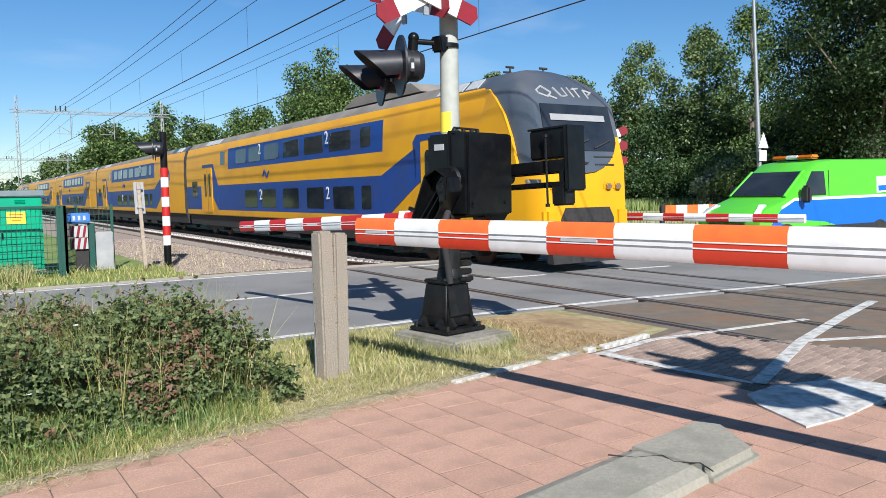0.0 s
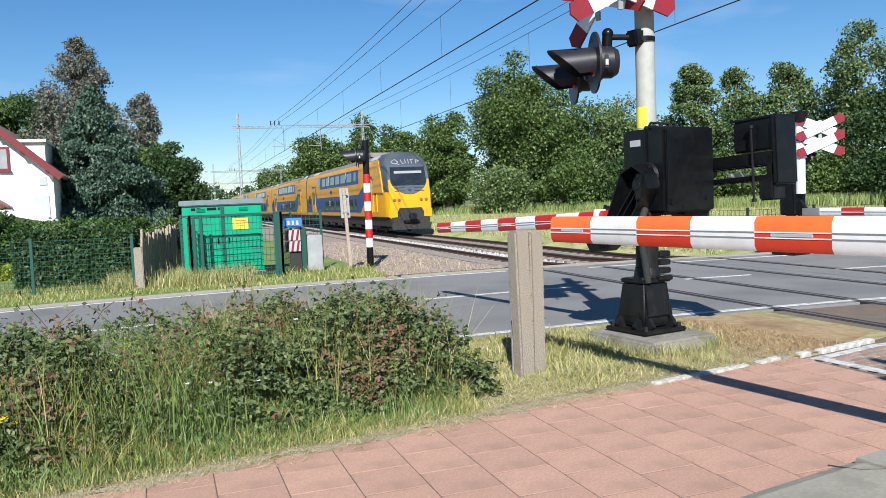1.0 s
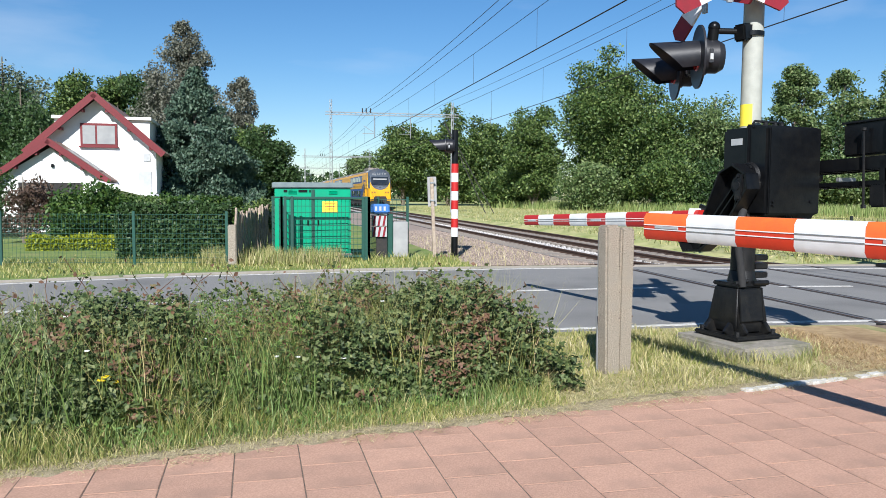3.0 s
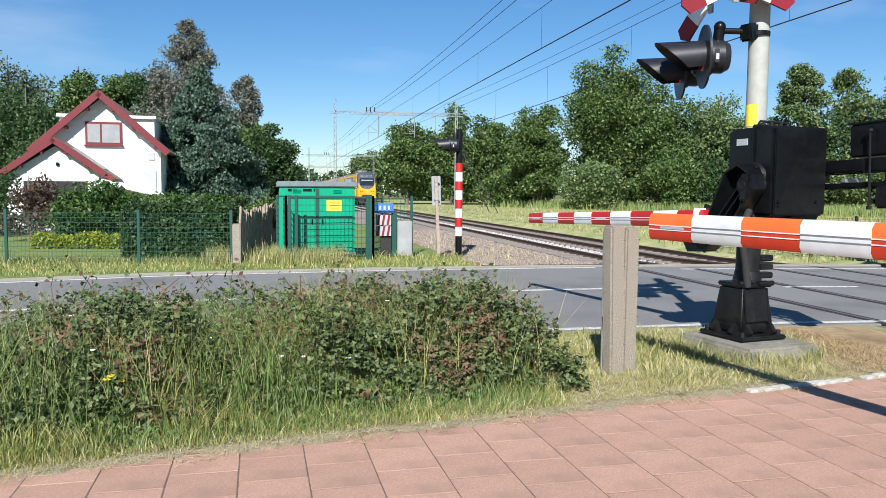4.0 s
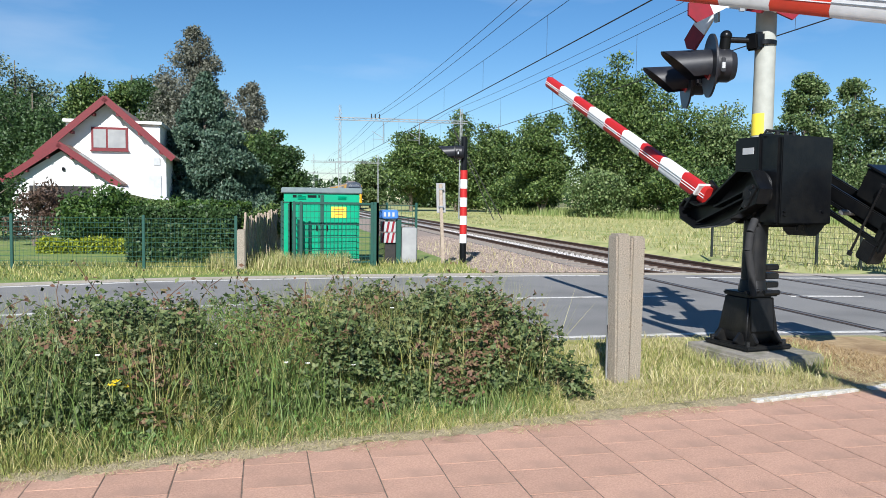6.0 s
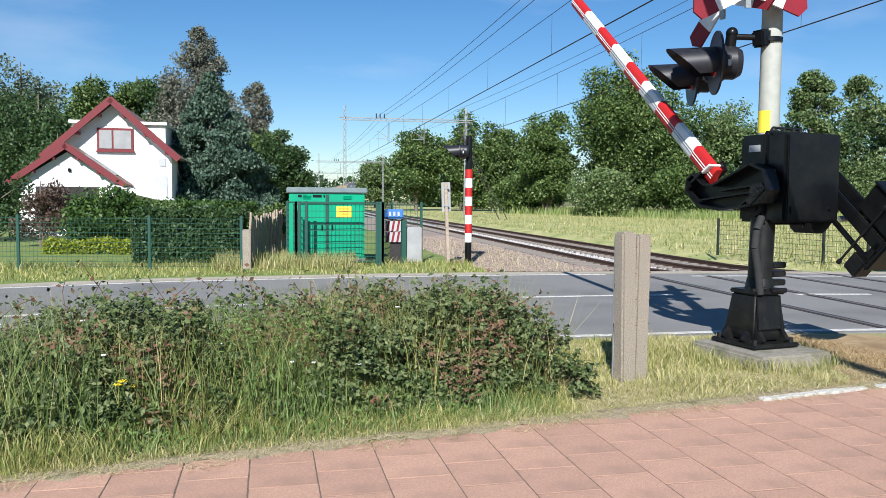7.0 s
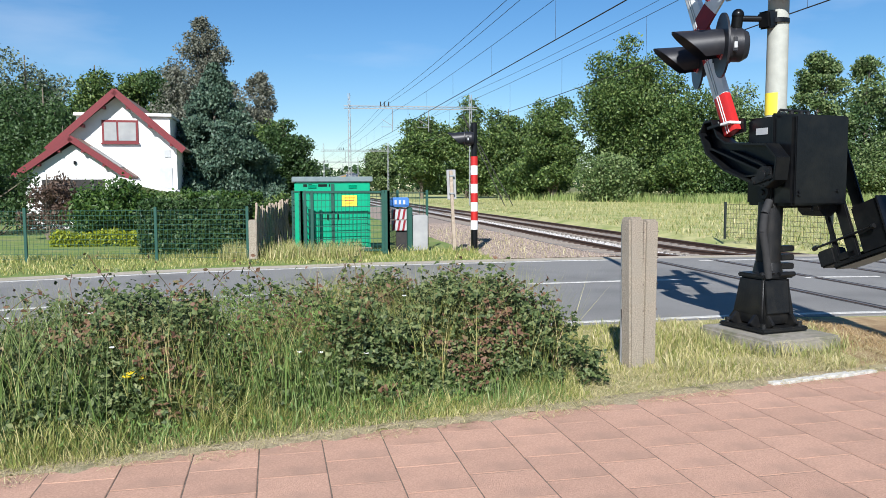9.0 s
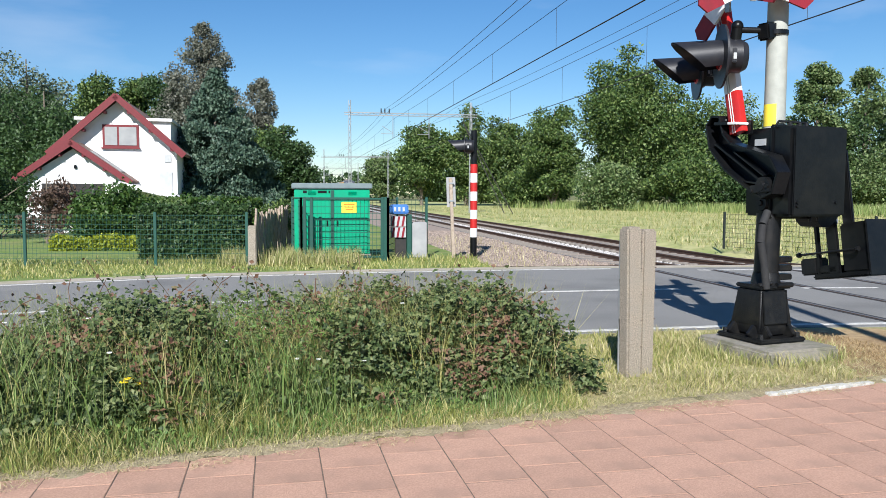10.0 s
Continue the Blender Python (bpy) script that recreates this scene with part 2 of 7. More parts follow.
    litter=mat("sandy_litter", (0.30, 0.25, 0.15), (0.50, 0.41, 0.27), 45, 0.95, bump=1.0, bscale=90, stain=(0.20, 0.19, 0.09), stain_scale=6),
    l_weed=leafmat("leaf_weed", (0.075, 0.150, 0.032), (0.130, 0.220, 0.050), (0.215, 0.300, 0.085)),
    l_tallgrass=leafmat("tall_grass_green", (0.13, 0.19, 0.05), (0.22, 0.29, 0.09), (0.36, 0.38, 0.15)),
    l_straw=leafmat("blade_straw", (0.34, 0.29, 0.13), (0.50, 0.43, 0.22), (0.62, 0.56, 0.34)),
    l_dry=leafmat("blade_dry", (0.20, 0.13, 0.06), (0.36, 0.25, 0.12), (0.52, 0.40, 0.22)),
    l_mix=leafmat("blade_mixed", (0.16, 0.21, 0.05), (0.33, 0.32, 0.12), (0.56, 0.48, 0.26)),
)


# ---------- mesh helpers ----------
def box(bm, c, s, rot=(0, 0, 0), bev=0.0):
    r = bmesh.ops.create_cube(bm, size=1.0, matrix=pose(*c, *rot) @ Matrix.Diagonal((*s, 1)))
    if bev:
        es = {e for v in r["verts"] for e in v.link_edges}
        bmesh.ops.bevel(bm, geom=list(es), offset=bev, segments=2, affect='EDGES')
    return bm


def tube(bm, a, b, r0, r1=None, n=10, caps=True):
    a, b = Vector(a), Vector(b)
    m = Matrix.Translation((a + b) / 2) @ (b - a).to_track_quat("Z", "Y").to_matrix().to_4x4()
    bmesh.ops.create_cone(bm, cap_ends=caps, segments=n, radius1=r0, radius2=r0 if r1 is None else r1, depth=(b - a).length, matrix=m)
    return bm


def prism(bm, pts, axis, lo, hi):
    """A flat outline, pushed from lo to hi along an axis ('x', 'y' or 'z')."""
    def at(p, w):
        return {"x": (w, p[0], p[1]), "y": (p[0], w, p[1]), "z": (p[0], p[1], w)}[axis]
    a = [bm.verts.new(at(p, lo)) for p in pts]
    b = [bm.verts.new(at(p, hi)) for p in pts]
    bm.faces.new(a)
    bm.faces.new(b)
    for i in range(len(pts)):
        j = (i + 1) % len(pts)
        bm.faces.new((a[i], a[j], b[j], b[i]))
    bmesh.ops.recalc_face_normals(bm, faces=bm.faces)
    return bm


def mesh_of(name, bm, mats, smooth=False):
    me = bpy.data.meshes.new(name)
    bm.to_mesh(me)
    bm.free()
    for m in (mats if isinstance(mats, (list, tuple)) else [mats]):
        me.materials.append(M[m] if isinstance(m, str) else m)
    if smooth:
        for p in me.polygons:
            p.use_smooth = True
        me.set_sharp_from_angle(angle=radians(40))
    return me


def part(name, bm, material, parent, label="", smooth=True, at=None):
    ob = new(name, mesh_of(name, bm, material, smooth) if isinstance(bm, bmesh.types.BMesh) else bm)
    ob.parent = parent
    if at is not None:
        ob.matrix_basis = at
    if label:
        tagged(ob, label)
    return ob


def thing(name, m, label, category, group="", kind=""):
    ob = new(name)
    ob.matrix_basis = m
    return tagged(ob, label, category, group, kind)


def solid(name, bm, material, label, category="", kind="", m=None, smooth=False, group=""):
    ob = new(name, mesh_of(name, bm, material, smooth))
    if m is not None:
        ob.matrix_basis = m
    return tagged(ob, label, category, group, kind)


def BM():
    return bmesh.new()


def blade_mesh(name, pos, height, width, lean, material, rng, mats_pick=None):
    """Grass blades: each a bent, tapering strip of three triangles."""
    n = len(pos)
    a = rng.uniform(0, 2 * np.pi, n)
    side = np.stack([np.cos(a), np.sin(a), np.zeros(n)], 1) * (width * rng.uniform(0.6, 1.4, n))[:, None]
    la = rng.uniform(0, 2 * np.pi, n)
    ln = np.stack([np.cos(la), np.sin(la), np.zeros(n)], 1) * (lean * height * rng.uniform(0.1, 1.0, n))[:, None]
    up = np.stack([np.zeros(n), np.zeros(n), height], 1)
    V = np.concatenate([pos - side, pos + side, pos + up * 0.55 + ln * 0.35 - side * 0.7, pos + up * 0.55 + ln * 0.35 + side * 0.7, pos + up * 0.97 + ln], 0)
    i = np.arange(n)
    tri = np.concatenate([np.stack([i, i + n, i + 3 * n], 1), np.stack([i, i + 3 * n, i + 2 * n], 1), np.stack([i + 2 * n, i + 3 * n, i + 4 * n], 1)], 0)
    return fast_mesh(name, V, tri, material)


def fast_mesh(name, V, F, material, idx=None):
    me = bpy.data.meshes.new(name)
    k = F.shape[1]
    me.vertices.add(len(V))
    me.vertices.foreach_set("co", V.astype(np.float32).ravel())
    me.loops.add(F.size)
    me.loops.foreach_set("vertex_index", F.astype(np.int32).ravel())
    me.polygons.add(len(F))
    me.polygons.foreach_set("loop_start", np.arange(0, F.size, k, dtype=np.int32))
    for m in (material if isinstance(material, (list, tuple)) else [material]):
        me.materials.append(M[m])
    if idx is not None:
        me.polygons.foreach_set("material_index", idx.astype(np.int32))
    me.update(calc_edges=True)
    me.validate()
    return me


def leaf_mesh(name, pos, size, rng, material, droop=0.0, aspect=0.6, idx=None):
    """Leaves: each a small folded diamond of two triangles, facing any way."""
    n = len(pos)
    u = rng.normal(size=(n, 3))
    u[:, 2] -= droop
    u /= np.linalg.norm(u, axis=1)[:, None]
    w = np.cross(u, rng.normal(size=(n, 3)))
    w /= np.linalg.norm(w, axis=1)[:, None] + 1e-9
    nn = np.cross(u, w)
    s = (size * rng.uniform(0.6, 1.35, n))[:, None]
    V = np.concatenate([pos - u * s * 0.5, pos + w * s * aspect * 0.5 + nn * s * 0.12, pos + u * s * 0.5, pos - w * s * aspect * 0.5 + nn * s * 0.12], 0)
    i = np.arange(n)
    F = np.concatenate([np.stack([i, i + n, i + 2 * n], 1), np.stack([i, i + 2 * n, i + 3 * n], 1)], 0)
    return fast_mesh(name, V, F, material, None if idx is None else np.concatenate([idx, idx]))


# ---------- the crossing's own axes: u along the cycle path, v across it ----------
TURN = 11.5
CU, SU = math.cos(radians(TURN)), math.sin(radians(TURN))


def W(u, v, z=0.0):
    return (CU * u - SU * v, SU * u + CU * v, z)


# ---------- ground ----------
GZ = -0.03
bm = BM()
bmesh.ops.create_grid(bm, x_segments=2, y_segments=2, size=1500)
solid("ground", bm, "ground", "rough green and straw coloured grassland", "ground", "structure", pose(0, 0, -0.46))


def sheet(name, pts, z, material, label, thick=0.2, kind="structure", cat=""):
    return solid(name, prism(BM(), pts, "z", z - thick, z), material, label, cat, kind)


ROAD = [(-60, -14), (-30, 1.0), (-18, 7.0), (-10, 10.3), (-6, 12.05), (-2, 13.3), (2, 13.85), (6, 14.0), (10, 13.75), (14, 13.3), (20, 12.7), (30, 11.8), (45, 10.4), (90, 5)]


def offset(line, d):
    out = []
    for i, p in enumerate(line):
        a, b = Vector(line[max(i - 1, 0)]), Vector(line[min(i + 1, len(line) - 1)])
        t = (b - a).normalized()
        out.append((p[0] - t.y * d, p[1] + t.x * d))
    return out


def strip(name, line, d0, d1, z, material, label, thick, cat=""):
    a, b = offset(line, d0), offset(line, d1)
    bm = BM()
    for i in range(len(line) - 1):
        prism(bm, [a[i], a[i + 1], b[i + 1], b[i]], "z", z - thick, z)
    return solid(name, bm, material, label, cat, "structure")


def dense(line, step=0.5):
    out = []
    for (x0, y0), (x1, y1) in zip(line, line[1:]):
        n = max(1, int(math.hypot(x1 - x0, y1 - y0) / step))
        out += [(x0 + (x1 - x0) * k / n, y0 + (y1 - y0) * k / n) for k in range(n)]
    return out + [line[-1]]


def along(line, a, b):
    return [p for p in dense(line) if a <= p[0] <= b]


strip("road", ROAD, -4.25, 4.25, 0.0, "asphalt", "worn grey asphalt road crossing the railway", 0.15, "road")
strip("road_shoulder", ROAD, 4.25, 4.9, -0.005, "sand", "pale sandy shoulder beside the road", 0.15, "shoulder")
strip("edge_line", along(ROAD, -30, 7.4), 4.0, 4.12, 0.005, "paint", "white painted edge line of the road", 0.01, "road marking")
strip("edge_line", along(ROAD, 8.9, 60), 3.55, 3.67, 0.005, "paint", "white painted edge line of the road", 0.01, "road marking")
strip("edge_line", along(ROAD, -30, 60), -4.1, -3.98, 0.005, "paint", "white painted edge line of the road", 0.01, "road marking")
for a in (-14, -9.5, -5.5, -2.6, 0.6, 3.6, 5.2, 9.2, 12.6, 16.6, 20.6, 24.6, 28.6):
    strip("centre_dash", along(ROAD, a, a + 2.1), -0.06, 0.06, 0.005, "paint", "white painted dash of the road's centre line", 0.01, "road marking")

# field beyond the tracks and lawn behind the fence
sheet("field", [(14.9, 18.0), (14.3, 60), (11.8, 190), (300, 400), (300, 16.0), (40, 15.6)], -0.06, "field", "mown meadow with drying hay", 0.5, cat="meadow")
sheet("lawn", [(-90, 1), (-90, 300), (-3, 300), (3.2, 60), (4.6, 18.75), (-1.5, 18.0), (-6, 16.6), (-18, 11.6)], -0.02, "lawn", "garden lawn and rough grass behind the fence", 0.5, cat="lawn")
vr = [(-40, -1.5), (-8, 6.6), (-2.2, 9.15), (2, 9.6), (6.0, 9.7), (7.9, 9.5), (8.0, 7.3), W(8.3, 5.45)[:2], W(-3, 5.45)[:2], W(-40, 5.45)[:2]]
sheet("verge", vr, 0.005, "verge", "dry grassy verge between the path and the road", 0.5, cat="verge")
sheet("dry_verge", [(5.6, 7.2), (5.9, 9.55), (7.6, 9.4), (7.85, 7.5), W(8.1, 5.5)[:2], W(6.3, 5.5)[:2]], 0.012, "dry", "sunburnt bare verge beside the barrier", 0.05, cat="verge")
sheet("crossing_apron", [W(8.35, 5.38)[:2], (7.9, 9.45), (16.2, 8.75), (16.0, 2.0), W(12, -3)[:2], W(10.15, 0.5)[:2], W(9.25, 4.98)[:2]], 0.0, "rusty", "rust-stained brown asphalt between the rails", 0.5, cat="road")

# ---------- railway ----------
SL = -0.02
TRACK_TURN = math.degrees(math.atan(0.02))


def track_x(c, y):
    return c + SL * (y - 14)


def rail_z(y):
    return 0.0 if 6 < y < 17.5 else (-0.13 if y > 22 or y < 1 else (-0.13 * min(1, (y - 17.5) / 4.5) if y > 17 else -0.13 * (6 - y) / 5))


NEAR, FAR = 8.95, 12.35
ys = [-90, -20, 1, 6, 17.5, 19.5, 22, 40, 80, 150, 260, 420]


def ribbon(bm, c, x0, x1, dz0, dz1, lo, hi):
    """A bar along the track from x0 to x1 beside its centre, between two heights."""
    st = [y for y in ys if lo <= y <= hi]
    rows = []
    for y in st:
        x, z = track_x(c, y), rail_z(y)
        rows.append([bm.verts.new(p) for p in ((x + x0, y, z + dz0), (x + x1, y, z + dz0), (x + x1, y, z + dz1), (x + x0, y, z + dz1))])
    for a, b in zip(rows, rows[1:]):
        for i in range(4):
            bm.faces.new((a[i], a[(i + 1) % 4], b[(i + 1) % 4], b[i]))
    bm.faces.new(rows[0])
    bm.faces.new(rows[-1])
    bmesh.ops.recalc_face_normals(bm, faces=bm.faces)
    return bm


for c in (NEAR, FAR):
    tr = thing("railway_track", pose(0, 0, 0), "rusty steel rails on concrete sleepers in stone ballast", "railway track", "railway tracks", "structure")
    for sx in (-0.755, 0.755):
        bm = BM()
        ribbon(bm, c, sx - 0.035, sx + 0.035, -0.03, 0.006, -90, 420)
        ribbon(bm, c, sx - 0.015, sx + 0.015, -0.13, -0.03, -90, 420)
        ribbon(bm, c, sx - 0.07, sx + 0.07, -0.15, -0.13, -90, 420)
        rl = part("rail", bm, "rail", tr, smooth=False)
        part("rail_head", ribbon(BM(), c, sx - 0.028, sx + 0.028, 0.006, 0.010, -90, 420), "railtop", tr, "rail head polished by wheels", smooth=False)
        bm = BM()
        for k in (-1, 1):
            ribbon(bm, c, sx + k * 0.085 - 0.03, sx + k * 0.085 + 0.03, -0.05, 0.0045, 6, 17.5)
        part("flangeway", bm, "tblack", tr, "dark groove beside the rail in the road", smooth=False)
    sl = mesh_of("sleeper", box(BM(), (0, 0, 0), (2.5, 0.26, 0.16), bev=0.02), "sleeper")
    for i in range(70):
        y = 18.6 + i * 0.6
        part("sleeper", sl, None, tr, at=pose(track_x(c, y), y, rail_z(y) - 0.205))
bm = BM()
st = [18.2, 19.5, 22, 40, 80, 150, 260, 420]
prof = [(-2.9, -0.40), (-1.7, -0.20), (1.4, -0.17), (2.0, -0.22), (4.85, -0.17), (4.9, -0.172)]
rows = [[bm.verts.new((track_x(NEAR, y) + dx, y, rail_z(y) + dz)) for dx, dz in prof] for y in st]
for a, b in zip(rows, rows[1:]):
    for i in range(len(prof) - 1):
        bm.faces.new((a[i], a[i + 1], b[i + 1], b[i]))
solid("ballast_bed", bm, "ballast", "grey stone ballast bed under the tracks", "ballast", "structure")
bm = BM()
bank = [(4.88, -0.20), (5.3, -0.05), (6.1, 0.072)]
rows = [[bm.verts.new((track_x(NEAR, y) + dx, y, rail_z(y) + dz)) for dx, dz in bank] for y in st]
for a, b in zip(rows, rows[1:]):
    for i in range(len(bank) - 1):
        bm.faces.new((a[i], a[i + 1], b[i + 1], b[i]))
solid("meadow_bank", bm, "field", "low grassy bank between the track and the meadow", "bank", "structure")
rng = np.random.default_rng(3)


def stones(name, n, xr, yr, base, material, label, size):
    pos = np.stack([rng.uniform(*xr, n), yr[0] + (yr[1] - yr[0]) * rng.uniform(0, 1, n) ** 1.6, np.zeros(n)], 1)
    pos[:, 2] = [rail_z(y) + base for y in pos[:, 1]]
    pos[:, 0] += SL * (pos[:, 1] - 14)
    oct_ = np.array([(1, 0, 0), (0, 1, 0), (-1, 0, 0), (0, -1, 0), (0, 0, 0.8), (0, 0, -0.8)])
    of = np.array([(0, 1, 4), (1, 2, 4), (2, 3, 4), (3, 0, 4), (1, 0, 5), (2, 1, 5), (3, 2, 5), (0, 3, 5)])
    sc = rng.uniform(0.5, 1.4, (n, 1, 3)) * size
    th = rng.uniform(0, 6.28, n)
    V = oct_[None] * sc
    x, y = V[..., 0] * np.cos(th)[:, None] - V[..., 1] * np.sin(th)[:, None], V[..., 0] * np.sin(th)[:, None] + V[..., 1] * np.cos(th)[:, None]
    V = np.stack([x, y, V[..., 2]], -1) + pos[:, None]
    F = (of[None] + 6 * np.arange(n)[:, None, None]).reshape(-1, 3)
    ob = new(name, fast_mesh(name, V.reshape(-1, 3), F, material))
    return tagged(ob, label, "ballast", "", "stuff")


stones("ballast_stones", 9000, (9.75, 11.55), (18.6, 55), -0.19, "ballast", "loose pale grey ballast stones between the tracks", 0.045)
stones("ballast_stones", 5000, (8.3, 9.65), (18.6, 55), -0.17, "ballast_rust", "rust-brown ballast stones between the rails", 0.04)
stones("ballast_stones", 5000, (11.7, 13.1), (18.6, 50), -0.17, "ballast_rust", "rust-brown ballast stones between the rails", 0.04)
stones("ballast_stones", 11000, (4.4, 8.1), (19.6, 40), 0.005, "ballast_rust", "grey-brown stones at the foot of the track", 0.04)
sheet("track_shoulder", [(3.4, 20.2), (8.1, 19.2), (7.6, 40), (6.8, 80), (3.0, 80)], -0.13, "ballast_rust", "stony brown strip beside the track", 0.4, cat="ballast")

# ---------- barrier machines ----------
def arm_profile(h, w):
    return [(-w * 0.5, -h * 0.34), (-w * 0.32, -h * 0.5), (w * 0.32, -h * 0.5), (w * 0.5, -h * 0.34), (w * 0.5, h * 0.05), (w * 0.5, h * 0.34), (w * 0.32, h * 0.5), (-w * 0.32, h * 0.5), (-w * 0.5, h * 0.34), (-w * 0.5, h * 0.05)]


def arm_band(parent, y0, y1, h0, h1, w, kind):
    """One coloured length of a barrier arm, slightly tapering, with two pale trim rails along its flank."""
    bm = BM()
    rings = []
    for y, h in ((y0, h0), (y1, h1)):
        rings.append([bm.verts.new((x, y, z)) for x, z in arm_profile(h, w * h / h0)])
    n = len(rings[0])
    for i in range(n):
        f = bm.faces.new((rings[0][i], rings[0][(i + 1) % n], rings[1][(i + 1) % n], rings[1][i]))
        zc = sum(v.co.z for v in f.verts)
        # below the flank's middle an orange band takes the darker red
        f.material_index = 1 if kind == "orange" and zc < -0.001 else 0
    bm.faces.new(rings[0])
    bm.faces.new(rings[1])
    bmesh.ops.recalc_face_normals(bm, faces=bm.faces)
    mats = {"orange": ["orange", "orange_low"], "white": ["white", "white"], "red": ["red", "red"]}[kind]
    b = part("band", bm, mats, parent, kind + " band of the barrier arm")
    bm = BM()
    for s in (-1, 1):
        for zz in (-0.022, 0.013):
            box(bm, (s * w * 0.5, (y0 + y1) / 2, zz * h0 / 0.22), (0.010, (y1 - y0) - 0.002, 0.008))
    part("trim_rail", bm, "steel" if kind == "white" else "white", b, smooth=False)
    return b


def light_head(name, parent, c, yaw, long=0.56, disc=0.36):
    """A round warning light: lamp housing, dark disc round it and a long slanting hood before its lens."""
    m = pose(*c, 0, 0, yaw)
    bm = BM()
    tube(bm, (0.0, 0, 0), (0.20, 0, 0), 0.185, 0.19, 28)
    tube(bm, (0.20, 0, 0), (0.27, 0, 0), 0.19, 0.15, 28)
    tube(bm, (0.05, 0, 0), (0.085, 0, 0), 0.205, 0.205, 28)
    box(bm, (0.10, -0.20, -0.02), (0.05, 0.03, 0.16), bev=0.008)
    hd = part(name, bm, "lampblack", parent, "black round warning light housing", at=m)
    part("background_disc", tube(BM(), (-0.012, 0, 0), (0.012, 0, 0), disc, disc, 40), "lampblack", hd, "dark round background disc")
    bm = BM()
    for r in (0.185, 0.172):
        loop = []
        for i in range(21):
            a = radians(-40 + 260 * i / 20)
            reach = long * (0.22 + 0.78 * max(0.0, 0.5 + 0.5 * math.sin(a)))
            loop.append((bm.verts.new((-0.01, r * math.cos(a), r * math.sin(a))), bm.verts.new((-reach, r * math.cos(a), r * math.sin(a) - 0.02))))
        for p, q in zip(loop, loop[1:]):
            bm.faces.new((p[0], q[0], q[1], p[1]))
    part("hood", bm, "lampblack", hd, "long black sun hood")
    part("lens", tube(BM(), (-0.03, 0, 0), (-0.012, 0, 0), 0.15, 0.16, 20), "redlens", hd, "unlit dark red lens")
    part("catch", box(BM(), (0.10, -0.22, -0.03), (0.035, 0.012, 0.07), bev=0.003), "greybox", hd, "small steel catch on the housing", smooth=False)
    return hd


def cross_plank(parent, length, tilt, y, z):
    """A white plank of the crossing sign with red ends."""
    k = part("cross_plank", box(BM(), (0, 0, 0), (length * 0.62, 0.03, 0.23)), "white", parent, "white plank of the crossing sign", smooth=False, at=pose(0, y, z, 0, tilt, 0))
    for s in (-1, 1):
        e = BM()
        prism(e, [(s * length * 0.31, -0.115), (s * length * 0.46, -0.115), (s * length * 0.5, 0), (s * length * 0.46, 0.115), (s * length * 0.31, 0.115)], "y", -0.016, 0.016)
        part("plank_end", e, "signred", k, "dark red reflective plank end", smooth=False)


PIVOT = (-0.25, -0.2, 1.9)


